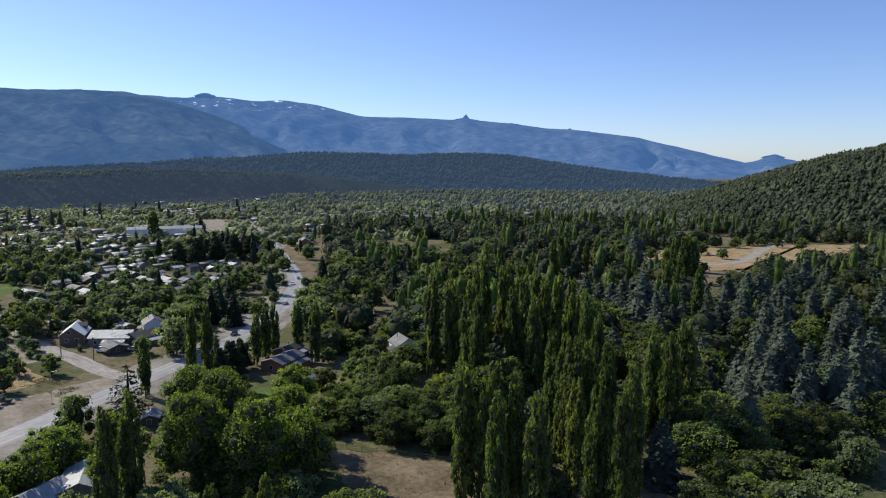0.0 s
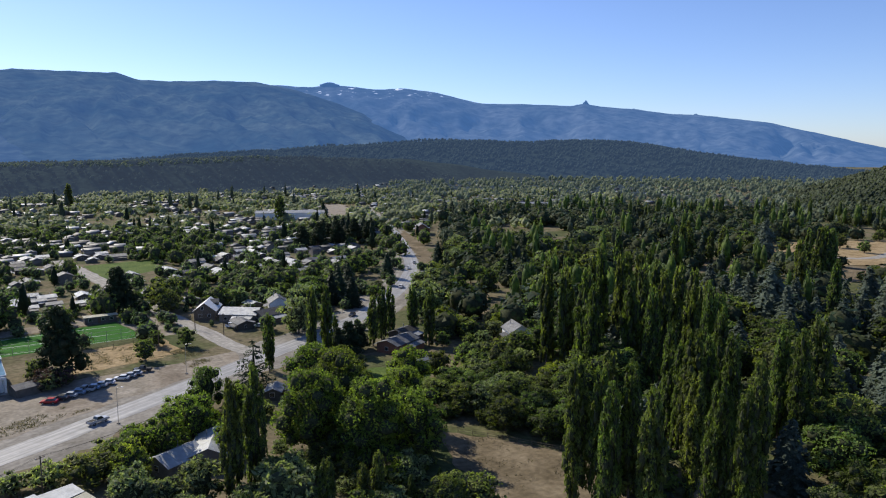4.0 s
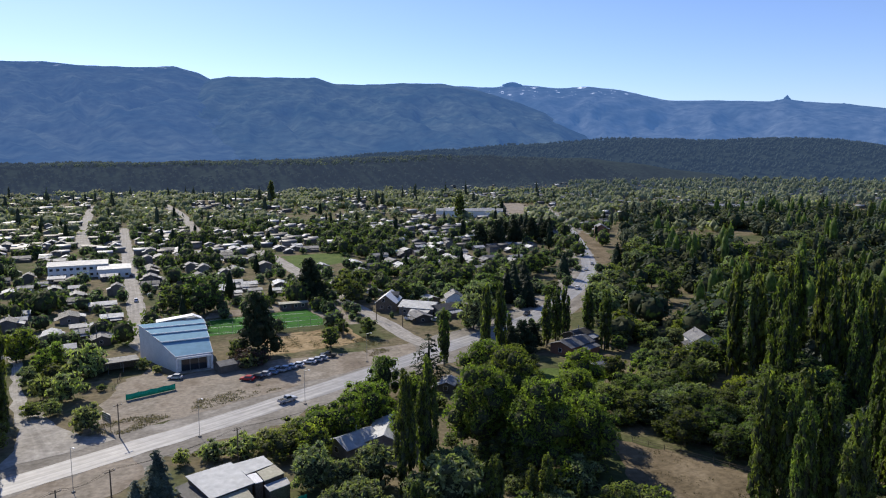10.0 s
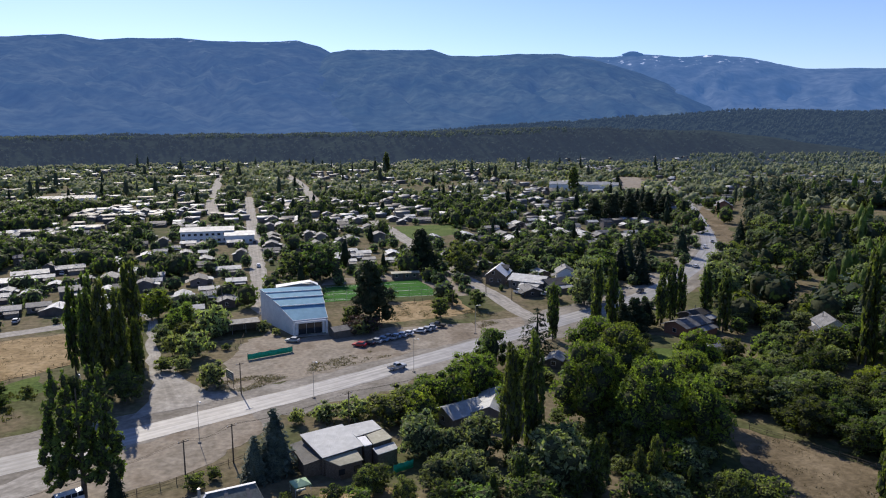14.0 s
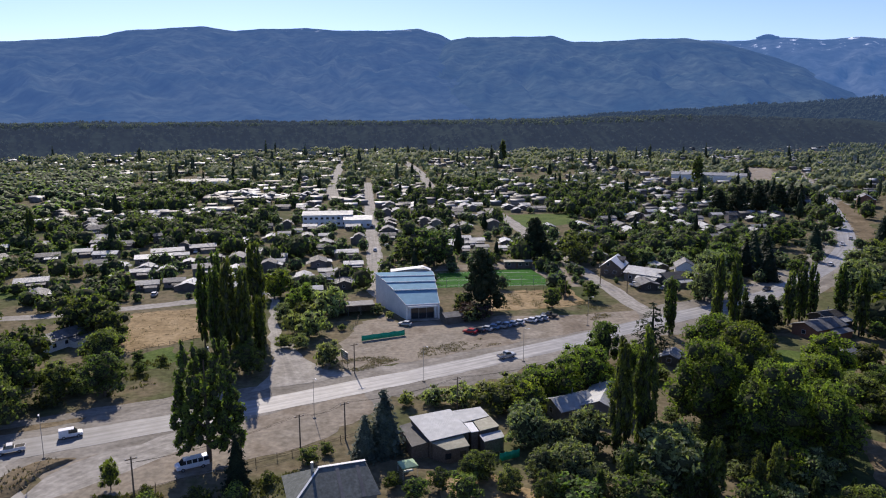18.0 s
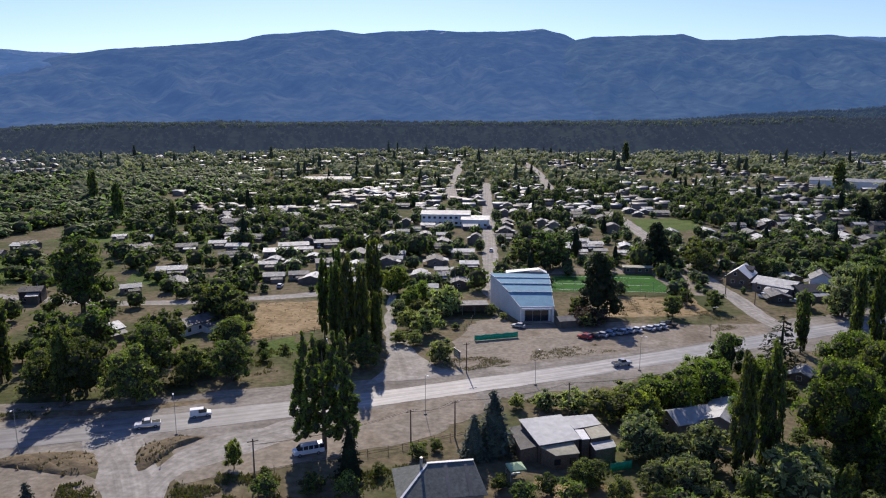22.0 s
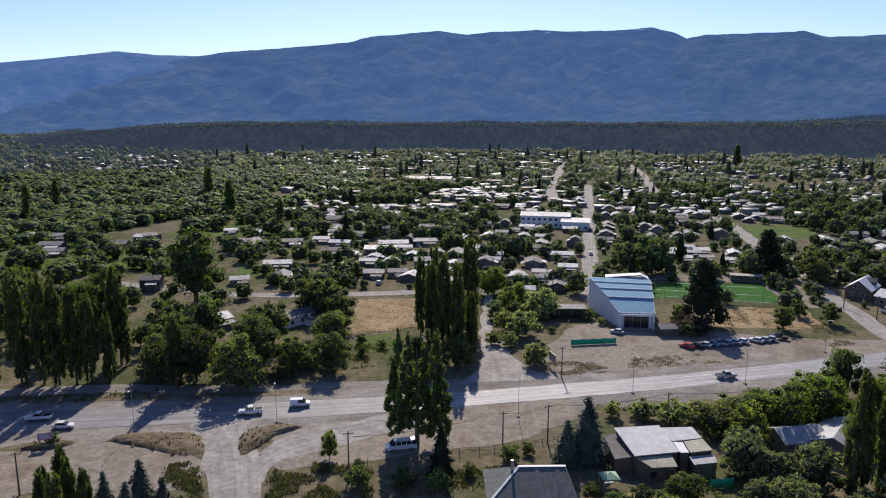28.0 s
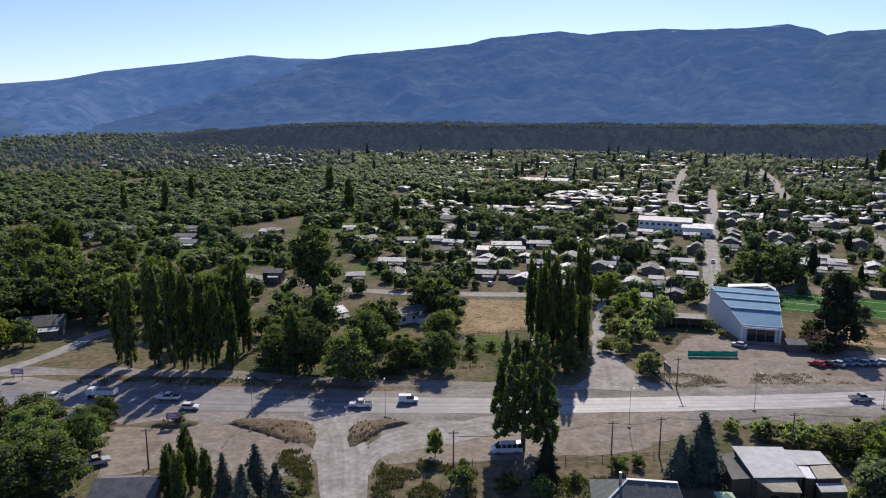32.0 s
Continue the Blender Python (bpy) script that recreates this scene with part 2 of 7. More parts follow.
# ---- plan helpers ----
rng = np.random.default_rng(7)


def mesh_np(name, verts, quads=None, tris=None, smooth=False):
    """A mesh out of arrays."""
    me = bpy.data.meshes.new(name)
    verts = np.asarray(verts, float)
    q = np.asarray(quads if quads is not None else np.zeros((0, 4)), int)
    t = np.asarray(tris if tris is not None else np.zeros((0, 3)), int)
    loops = np.concatenate([q.ravel(), t.ravel()])
    start = np.concatenate([np.arange(len(q)) * 4, len(q) * 4 + np.arange(len(t)) * 3])
    me.vertices.add(len(verts))
    me.vertices.foreach_set("co", verts.ravel())
    me.loops.add(len(loops))
    me.loops.foreach_set("vertex_index", loops)
    me.polygons.add(len(start))
    me.polygons.foreach_set("loop_start", start)
    me.update(calc_edges=True)
    me.validate()
    if smooth:
        me.shade_smooth()
    return me


def obj(name, me, mat, parent=None, label=""):
    if mat and not me.materials:
        me.materials.append(mat)
    ob = new(name, me)
    if parent:
        ob.parent = parent
    if label:
        ob["label"] = label
    return ob


def part(name, bm, mat, parent, label=""):
    me = bpy.data.meshes.new(name)
    bm.to_mesh(me)
    bm.free()
    return obj(name, me, mat, parent, label)


def box(bm, x0, y0, z0, x1, y1, z1):
    m = Matrix.Translation(((x0 + x1) / 2, (y0 + y1) / 2, (z0 + z1) / 2)) @ Matrix.Diagonal((abs(x1 - x0), abs(y1 - y0), abs(z1 - z0), 1))
    return bmesh.ops.create_cube(bm, size=1, matrix=m)["verts"]


def boxes(*bs):
    bm = bmesh.new()
    for b in bs:
        box(bm, *b)
    return bm


def tube(bm, x, y, z0, z1, r0, r1, n=8):
    bmesh.ops.create_cone(bm, cap_ends=True, segments=n, radius1=r0, radius2=r1, depth=z1 - z0, matrix=Matrix.Translation((x, y, (z0 + z1) / 2)))
    return bm


def spline(pts, step=4.0):
    """Points along a smooth line through pts."""
    p = np.array(pts, float)
    p = np.vstack([2 * p[0] - p[1], p, 2 * p[-1] - p[-2]])
    out = []
    for i in range(1, len(p) - 2):
        n = max(2, int(np.hypot(*(p[i + 1] - p[i])) / step))
        for u in np.arange(n) / n:
            a, b, c, d = p[i - 1], p[i], p[i + 1], p[i + 2]
            out.append(0.5 * (2 * b + (c - a) * u + (2 * a - 5 * b + 4 * c - d) * u * u + (3 * b - a - 3 * c + d) * u ** 3))
    out.append(p[-2])
    return np.array(out)


LANES = []


def ribbon(name, pts, width, z, mat, ragged=0.0, label="", category="road", keep=True, cross=6):
    c = spline(pts)
    d = np.gradient(c, axis=0)
    nrm = np.stack([-d[:, 1], d[:, 0]], 1) / np.hypot(d[:, 0], d[:, 1])[:, None]
    along = None
    if isinstance(width, (list, tuple)):
        at = [int(np.argmin(np.hypot(*(c - np.array(p)).T))) for p in pts]
        along, width = (at, width), float(np.mean(width))
    if keep:
        LANES.append((c, width / 2))
    w = np.interp(np.arange(len(c)), *along) if along else np.full(len(c), float(width))
    k = np.linspace(-0.5, 0.5, cross)
    off = k[None] * w[:, None]
    if ragged:
        off[:, 0] += np.array([noise.noise((p[0] * 0.15, p[1] * 0.15, 3.0)) for p in c]) * ragged
        off[:, -1] += np.array([noise.noise((p[0] * 0.15, p[1] * 0.15, 9.0)) for p in c]) * ragged
    v = np.zeros((len(c), cross, 3))
    v[:, :, :2] = c[:, None] + nrm[:, None] * off[:, :, None]
    v[:, :, 2] = z - 0.05 * (2 * np.abs(k)) ** 2 * 0.4
    i = np.arange(len(c) - 1)[:, None] * cross + np.arange(cross - 1)[None]
    q = np.stack([i, i + 1, i + cross + 1, i + cross], -1).reshape(-1, 4)[:, ::-1]
    me = mesh_np(name, v.reshape(-1, 3), q)
    run = np.concatenate([[0], np.cumsum(np.hypot(*np.diff(c, axis=0).T))])
    uv = np.stack([np.broadcast_to(k[None] * 1.0, (len(c), cross)), np.broadcast_to(run[:, None], (len(c), cross))], -1).reshape(-1, 2)
    vi = np.empty(len(me.loops), int)
    me.loops.foreach_get("vertex_index", vi)
    me.uv_layers.new(name="UVMap").data.foreach_set("uv", uv[vi].ravel())
    return tagged(obj(name, me, mat), label, category, kind="structure")


CLEAR = []


def patch(name, pts, z, mat, ragged=1.5, label="", category="ground", keep=True):
    """A flat area of ground with an uneven rim."""
    ring_pts = np.array(list(pts) + [pts[0]], float)
    c = np.vstack([a + (b - a) * np.linspace(0, 1, max(2, int(np.hypot(*(b - a)) / 2.5)), endpoint=False)[:, None] for a, b in zip(ring_pts, ring_pts[1:])])
    if keep:
        CLEAR.append(np.array(pts, float))
    mid = c.mean(0)
    r = c + np.array([[noise.noise((p[0] * 0.2, p[1] * 0.2, 1.0)), noise.noise((p[0] * 0.2, p[1] * 0.2, 5.0))] for p in c]) * ragged
    bm = bmesh.new()
    bm.faces.new([bm.verts.new((x, y, z)) for x, y in r])
    bmesh.ops.triangulate(bm, faces=bm.faces[:])
    bm.normal_update()
    if sum(f.normal.z * f.calc_area() for f in bm.faces) < 0:
        bmesh.ops.reverse_faces(bm, faces=bm.faces[:])
    return tagged(part(name, bm, mat, None), label, category, kind="structure")


def inside(poly, x, y):
    a, b = poly, np.roll(poly, -1, 0)
    cond = (a[:, 1] > y) != (b[:, 1] > y)
    with np.errstate(divide="ignore", invalid="ignore"):
        xs = (b[:, 0] - a[:, 0]) * (y - a[:, 1]) / (b[:, 1] - a[:, 1]) + a[:, 0]
    return bool((cond & (x < xs)).sum() % 2)


TAKEN = []


def free(x, y, room=2.0):
    for c, h in LANES:
        if ((c[:, 0] - x) ** 2 + (c[:, 1] - y) ** 2).min() < (h + room) ** 2:
            return False
    if any(inside(p, x, y) for p in CLEAR):
        return False
    return all((x - a) ** 2 + (y - b) ** 2 > (r + room) ** 2 for a, b, r in TAKEN)


def polar(az, r):
    return r * math.sin(radians(az)), r * math.cos(radians(az))



def cord(bm, pts, r):
    """A thin square cord along points, all one piece."""
    rows = []
    for p in pts:
        p = Vector(p)
        rows.append([bm.verts.new(p + Vector(o) * r) for o in ((-0.7, -0.7, 1), (0.7, 0.7, 1), (0.7, 0.7, -1), (-0.7, -0.7, -1))])
    for a, b in zip(rows, rows[1:]):
        for i in range(4):
            bm.faces.new((a[i], a[(i + 1) % 4], b[(i + 1) % 4], b[i]))
    bm.faces.new(rows[0][::-1])
    bm.faces.new(rows[-1])
    return bm


# ---- land ----


def fbm(x, y, scale, octaves=4, seed=0.0):
    return noise.fractal((x / scale, y / scale, seed), 0.9, 2.0, octaves)


def ring(name, az0, az1, n_az, radii, height, mat, label, category="mountain"):
    """Land in a fan round the valley: height(azimuth, radius) at every node."""
    az = np.linspace(az0, az1, n_az)
    v = np.array([(*polar(a, r), height(a, r)) for a in az for r in radii])
    m = len(radii)
    i = np.arange(n_az - 1)[:, None] * m + np.arange(m - 1)[None]
    q = np.stack([i, i + m, i + m + 1, i + 1], -1).reshape(-1, 4)[:, ::-1]
    return tagged(obj(name, mesh_np(name, v, q, smooth=True), mat), label, category, kind="structure")


def profile(*pairs):
    a, z = [p[0] for p in pairs], [p[1] for p in pairs]
    return lambda x: float(np.interp(x, a, z))


def flat(a, r):
    return 0.0


ring("ground", -180, 180, 181, list(np.linspace(0.01, 900, 60)) + [1200, 1600, 2200, 3000, 4000, 4950], flat, M_GROUND,
     "dry and green valley meadow ground reaching the hills", "ground")

# emission colours of the painted haze on far, middle and near slopes
HAZE_GLOW_FAR, HAZE_GLOW_MID, HAZE_GLOW_NEAR = (0.046, 0.115, 0.28), (0.04, 0.091, 0.228), (0.028, 0.039, 0.062)


# slopes with distance haze painted in: emission, and bluish base colours on the mountains
def slope_mat(name, stops, scale, haze_glow, snow=None):
    m = material(name, stops, scale, 1.0, fine=(scale * 5, 0.45), gloss=0.0, haze_glow=haze_glow, detail=8)
    if snow:
        n, l = m.node_tree.nodes, m.node_tree.links
        geo, bsdf = n["Geometry"], n["Principled BSDF"]
        sep = n.new("ShaderNodeSeparateXYZ")
        l.new(geo.outputs["Position"], sep.inputs[0])
        hi = n.new("ShaderNodeMapRange")
        hi.inputs["From Min"].default_value, hi.inputs["From Max"].default_value = snow[0], snow[1]
        l.new(sep.outputs[2], hi.inputs["Value"])
        tx = n.new("ShaderNodeTexNoise")
        tx.inputs["Scale"].default_value, tx.inputs["Detail"].default_value = 0.02, 5
        l.new(geo.outputs["Position"], tx.inputs["Vector"])
        th = n.new("ShaderNodeMapRange")
        th.inputs["From Min"].default_value, th.inputs["From Max"].default_value = 0.64, 0.68
        l.new(tx.outputs[0], th.inputs["Value"])
        mul = n.new("ShaderNodeMath")
        mul.operation = "MULTIPLY"
        l.new(hi.outputs[0], mul.inputs[0])
        l.new(th.outputs[0], mul.inputs[1])
        mx = n.new("ShaderNodeMix")
        mx.data_type = "RGBA"
        l.new(mul.outputs[0], mx.inputs["Factor"])
        l.new(bsdf.inputs["Base Color"].links[0].from_socket, mx.inputs[6])
        mx.inputs[7].default_value = (0.75, 0.78, 0.82, 1)
        l.new(mx.outputs[2], bsdf.inputs["Base Color"])
    return m


M_RANGE = slope_mat("hazed_forest_mountain", [(0.35, (0.014, 0.026, 0.03)), (0.5, (0.032, 0.045, 0.042)), (0.66, (0.056, 0.07, 0.06))], 0.005, HAZE_GLOW_MID, (455, 520))
M_FAR = slope_mat("hazed_far_mountain", [(0.35, (0.03, 0.04, 0.05)), (0.6, (0.06, 0.07, 0.08))], 0.004, HAZE_GLOW_FAR, (330, 400))
M_RANGE_B = slope_mat("hazed_mountain_shoulder", [(0.35, (0.014, 0.027, 0.029)), (0.5, (0.032, 0.047, 0.042)), (0.66, (0.056, 0.073, 0.06))], 0.005, (0.036, 0.084, 0.208), (455, 520))
# terrace and low hill ground emit a bluish tone in place of haze
M_HILLC = slope_mat("hazed_far_hill", [(0.35, (0.01, 0.016, 0.016)), (0.65, (0.024, 0.034, 0.028))], 0.03, (0.026, 0.044, 0.082))
M_HILLB = slope_mat("wooded_hill", [(0.35, (0.01, 0.016, 0.014)), (0.65, (0.024, 0.034, 0.025))], 0.03, HAZE_GLOW_NEAR)


def massif(zr, r0, r1, r2, rough, seed, power=1.25):
    """A mountain side: spurs and gullies that run down from the skyline, with ledges across them."""
    def h(a, r):
        top = zr(a)
        x, y = polar(a, r)
        s = max(0.0, min(1.0, (r - r0) / (r1 - r0)))
        z = top * s ** power if r <= r1 else top * (1 - 0.6 * (r - r1) / (r2 - r1))
        along = a * 62 + 260 * fbm(x, y, 1300, 3, seed + 3)
        spur = 0.5 - abs(fbm(along, r * 0.22 + 40 * seed, 330, 5, seed)) * 1.7
        small = 0.4 - abs(fbm(along, r * 0.5, 110, 4, seed + 7)) * 1.3
        ledge = math.sin(z * 0.055 + 3.0 * fbm(x, y, 900, 2, seed + 5))
        body = math.sin(min(1.0, s ** 1.15) * math.pi) * min(1.0, top / 200)
        return z - 1 + body * (rough * spur + 0.25 * rough * small + 4.0 * ledge) + (top > 60) * 3 * fbm(x, y, 70, 3, seed)
    return h


# front range, with a notch in its skyline, and the ones behind it
front = profile((-75, 0), (-54, -10), (-46, 60), (-42, 150), (-38, 250), (-34, 325), (-31, 365), (-28, 385), (-25, 405), (-22, 428), (-20.3, 462), (-18, 476), (-15.3, 496), (-13, 474), (-11.5, 488),
                (-9.7, 492), (-8, 498), (-5.2, 486), (-2, 488), (0.5, 500), (2.2, 465), (3.2, 425), (4.5, 380), (7, 300), (10, 230), (13, 160), (16, 80), (20, 0), (26, -20))
second = profile((-4, 100), (0, 300), (3.0, 410), (4.2, 425), (7, 424), (10.5, 427), (12, 395), (14, 394), (17, 402), (20, 402), (23, 365), (26, 300), (29, 220), (32, 130), (35, 60), (38, -5), (44, -20))
snowy = profile((8, 300), (13, 400), (17, 425), (20.2, 440), (22.5, 436), (24, 428), (25.5, 446), (27, 437), (29, 420), (31.1, 430), (33.6, 405), (37, 338), (40.5, 333), (44, 322),
                (45, 336), (46, 316), (48.5, 300), (51, 270), (53, 262), (57.7, 215), (62.1, 130), (65.6, 60), (67.4, 102), (69.3, 66), (74, 20), (80, 0))
western = profile((-80, 60), (-62, 140), (-58, 150), (-54.6, 195), (-51, 225), (-48, 278), (-43, 330), (-38.4, 385), (-36, 372), (-33, 370), (-30, 340), (-26, 200))
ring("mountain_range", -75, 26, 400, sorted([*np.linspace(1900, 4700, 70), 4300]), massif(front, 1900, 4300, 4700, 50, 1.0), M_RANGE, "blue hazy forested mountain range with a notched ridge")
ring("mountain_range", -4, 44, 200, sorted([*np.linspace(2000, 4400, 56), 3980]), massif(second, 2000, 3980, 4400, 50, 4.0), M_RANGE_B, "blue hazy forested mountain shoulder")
ring("mountain_range", 8, 80, 260, sorted([*np.linspace(3000, 4900, 42), 4600]), massif(snowy, 3000, 4600, 4900, 60, 8.0), M_FAR, "distant haze-blue mountains with snow patches and a rocky tooth")
west_side = massif(western, 1700, 4750, 4940, 55, 12.0)


def western_height(a, r):
    """The western mountains pass behind the front range."""
    return west_side(a, r) - min(1.0, max(0.0, (a + 50) / 5)) * max(0.0, 3900 - r) * 0.25


ring("mountain_range", -80, -26, 160, sorted([*np.linspace(1700, 4940, 40), 4750]), western_height, M_FAR, "distant haze-blue mountains beyond the valley")

# wooded terrace beyond the town, low hill and near hill
terrace_top = profile((-75, 0), (-50, 3), (-46, 8), (-43, 16), (-39, 27), (-36, 36), (-30, 38), (10, 40), (16, 44), (25, 46), (31, 44), (36, 28), (42, 6), (48, -4), (60, -6))


def terrace(a, r):
    x, y = polar(a, r)
    edge = 1060 + 60 * fbm(x, y, 300, 3, 2.0) + max(0, -a - 34) * 26 + max(0, a - 12) * 13
    s = min(1, max(0, (r - edge) / 130))
    return -1 + terrace_top(a) * (s * s * (3 - 2 * s)) + 5 * s * fbm(x, y, 160, 3, 6.0) - max(0, r - edge - 130) * 0.017


low_top = profile((10, 30), (20, 54), (26, 70), (32, 86), (37, 86), (41, 82), (46, 87), (50, 77), (53, 55), (56, 36), (60, 16), (64, 2), (68, -6))


def low_hill(a, r):
    x, y = polar(a, r)
    s = min(1, max(0, (r - 1500) / 900))
    return -3 + low_top(a) * math.sin(s * math.pi / 2) + 9 * s * fbm(x, y, 240, 4, 3.0)


near_top = profile((56, -8), (60, 2), (62.7, 16), (66.3, 40), (69.7, 63), (72, 77), (78, 106), (90, 120), (100, 90), (115, 0))


def near_hill(a, r):
    x, y = polar(a, r)
    s = min(1, max(0, (r - 720) / 480))
    return -2 + near_top(a) * math.sin(s * math.pi / 2) + 5 * s * fbm(x, y, 150, 4, 5.0)


ring("terrace_hill", -75, 60, 200, np.linspace(1000, 2300, 40), terrace, M_HILLB, "hazy dark wooded river terrace behind the town", "hill")
ring("wooded_hill", 8, 70, 110, np.linspace(1500, 2700, 30), low_hill, M_HILLC, "hazy dark wooded low hill in the valley", "hill")
foot_top = profile((-80, 70), (-60, 66), (-56, 48), (-54, 38), (-52, 18), (-50.5, 4), (-49, -6))


def foothill(a, r):
    x, y = polar(a, r)
    s = min(1, max(0, (r - 1750) / 600))
    return -3 + foot_top(a) * math.sin(s * math.pi / 2) + 7 * s * fbm(x, y, 200, 4, 9.0)


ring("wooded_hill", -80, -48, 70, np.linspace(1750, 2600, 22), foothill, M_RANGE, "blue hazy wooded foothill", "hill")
ring("wooded_hill", 55, 118, 90, np.linspace(720, 1300, 28), near_hill, M_HILL, "dark green wooded hillside", "hill")


def crag(az, r, z, w, h, seed, label):
    """A rocky tooth on a far ridge."""
    bm = bmesh.new()
    bmesh.ops.create_icosphere(bm, subdivisions=3, radius=1)
    for v in bm.verts:
        v.co *= 1 + 0.3 * noise.noise(v.co * 2.5 + Vector((seed, 0, 0)))
        v.co.z = v.co.z * (1.2 - 0.6 * min(1, abs(v.co.x)))
    x, y = polar(az, r)
    bm.transform(Matrix.Translation((x, y, z)) @ pose(0, 0, 0, 0, 0, -az) @ Matrix.Diagonal((w, w * 0.7, h, 1)))
    return tagged(part("rocky_summit", bm, M_FAR, None), label, "summit", kind="structure")


for a, z, w, h in ((45.0, 318, 22, 30), (44.4, 312, 30, 14), (45.9, 306, 40, 10), (53.0, 246, 40, 16), (54.2, 240, 34, 10), (48.5, 284, 36, 14), (56.5, 214, 50, 10), (67.4, 92, 60, 14), (25.5, 440, 60, 16), (20.4, 436, 40, 10)):
    crag(a, 4600, z, w, h, a, "haze-blue rocky tooth on the far ridge")

# ---- roads and ground areas ----
MAIN = [(-420, -20), (-300, 36), (-220, 73), (-152, 104), (-112, 121), (-89, 129.7), (-66, 139.3), (-39, 151.2), (-6.6, 167.3), (9.5, 175.7), (41.3, 193.7), (70, 211), (111.5, 235.5), (138, 256), (164, 282), (187, 308), (213, 346), (248, 413), (290, 501), (330, 590), (380, 720)]
ribbon("shoulder", MAIN, 24, 0.03, M_SHOULDER, 5, "dusty bare shoulder beside the main road", "road shoulder", keep=False)
LINE = [tuple(p) for p in spline(MAIN, 6.0)]
west = [p for p in LINE if p[0] < -38]
ribbon("road", west, [float(np.interp(p[0], (-110, -44), (10.2, 8.4))) for p in west], 0.085, M_ASPHALT, 0.5, "grey asphalt stretch of the main road")
ribbon("road", [p for p in LINE if p[0] > -47], 8.2, 0.09, M_ROAD, 0.5, "sun-bleached two-lane main road")
ribbon("road", [(-28, 166), (-30.5, 174), (-34, 185), (-40, 203.5), (-43, 217.5), (-47, 240), (-52, 262)], [15, 9, 6.2, 3.4, 3.0, 3.0, 3.0], 0.07, M_GRAVEL, 1.5, "pale dirt side road between trees")
ribbon("road", [(-10, 246), (-15, 262), (-16.5, 298), (-21, 366), (-32.5, 530), (-40, 640)], 7, 0.07, M_GRAVEL, 1.0, "pale straight gravel street through the town")
ribbon("road", [(-56, 520), (-66, 598), (-79, 776), (-84, 900)], 9, 0.07, M_GRAVEL, 1.0, "pale gravel street in the far town")
ribbon("road", [(16, 560), (5, 745), (-12, 903)], 9, 0.07, M_GRAVEL, 1.0, "pale gravel street in the far town")
ribbon("road", [(48, 470), (51, 451), (57, 393), (64, 330)], 8, 0.075, M_GRAVEL, 1.0, "pale gravel street beside a green square")
ribbon("road", [(78, 217), (73, 232), (71, 255), (68, 280), (65, 303), (62, 325), (50, 350)], 6.5, 0.07, M_GRAVEL, 1.2, "pale gravel street past the white house")
ribbon("road", [(-50, 82), (-61.2, 98.7), (-67.5, 109), (-74, 118), (-80, 125), (-82, 131)], [7.8, 7.8, 9, 9, 11, 17], 0.072, M_GRAVEL, 1.5, "pale gravel road leading to the main road")
ribbon("road", [(-65, 107), (-64.5, 117), (-59.5, 125), (-51, 132.5), (-42, 141)], [8, 7, 10, 10, 8], 0.064, M_GRAVEL, 2.0, "pale gravel turning lane")
ribbon("road", [(-190, 228), (-137, 224), (-94, 236), (-71, 246), (-50, 256)], 6, 0.07, M_GRAVEL, 1.2, "pale gravel lane between fields")
ribbon("road", [(-178, 106), (-172, 116), (-170.3, 124), (-171.5, 134), (-174, 147), (-172, 160)], 4.6, 0.07, M_GRAVEL, 0.8, "pale gravel lane climbing past the grey house")
ribbon("road", [(410.4, 239.3), (434.0, 230.1), (453.7, 214.6), (489.0, 216.7), (565.6, 235.1), (649.4, 248.3)], 7, 0.07, M_GRAVEL, 1.0, "dirt track across the dry field")
patch("bare_lot", [(-24, 172), (-18, 213), (-10, 226), (-4, 214), (12, 220), (33, 222), (50, 222), (72, 226), (70, 214), (28, 195), (0, 181)], 0.045, M_DIRT, 2, "bare dusty lot with dry tufts in front of the hall")
patch("bare_verge", [(-69, 126), (-36, 146), (-12, 162), (-8, 150), (-22, 133), (-42, 121), (-60, 112)], 0.04, M_DIRT, 2, "bare dusty verge beside the road")
patch("bare_lot", [(-122, 100), (-104, 112), (-88, 118), (-82, 112), (-93, 95), (-104, 87)], 0.04, M_DIRT, 2, "bare dusty yard")
patch("dry_field", [(-80, 190), (-59, 205), (-68, 236), (-90, 230)], 0.04, M_DRY, 1.5, "dry straw-coloured field")
patch("dry_field", [(400, 258), (473, 284), (519, 272), (615, 219), (650, 185), (480, 165), (440, 190), (395, 222)], 0.04, M_DRY, 6, "dry golden field before the hill")
patch("rough_pasture", [(354.6, 182.5), (413.1, 208.3), (443.2, 195.9), (435.8, 179.7), (370.5, 174.2)], 0.04, M_BROWN, 4, "rough brown pasture with bushes")
patch("rough_pasture", [(347.6, 259.6), (369.4, 259.5), (407.9, 247.4), (381.6, 233.0), (347.2, 228.9), (331.7, 236.3)], 0.04, M_BROWN, 4, "brown clearing between poplars")
patch("bare_lot", [(300, 640), (318, 632), (352, 690), (380, 770), (360, 780), (322, 700)], 0.04, M_DIRT, 6, "wide pale dusty square in the town centre")
patch("dry_verge", [(299.7, 498.4), (269.5, 424.6), (232.6, 349.8), (213.4, 324.4), (216.4, 341.5), (253.5, 414.8), (277.4, 468.2)], 0.042, M_BROWN, 3, "strip of dry brown grass beside the far main road")
patch("gravel_apron", [(-37.0, 184.1), (-35.9, 171.9), (-38.9, 161.6), (-15.8, 171.3), (-23.0, 176.1), (-29.4, 185.1), (-35.1, 199.2)], 0.066, M_GRAVEL, 1.0, "pale gravel apron where the side road meets the main road", "road")
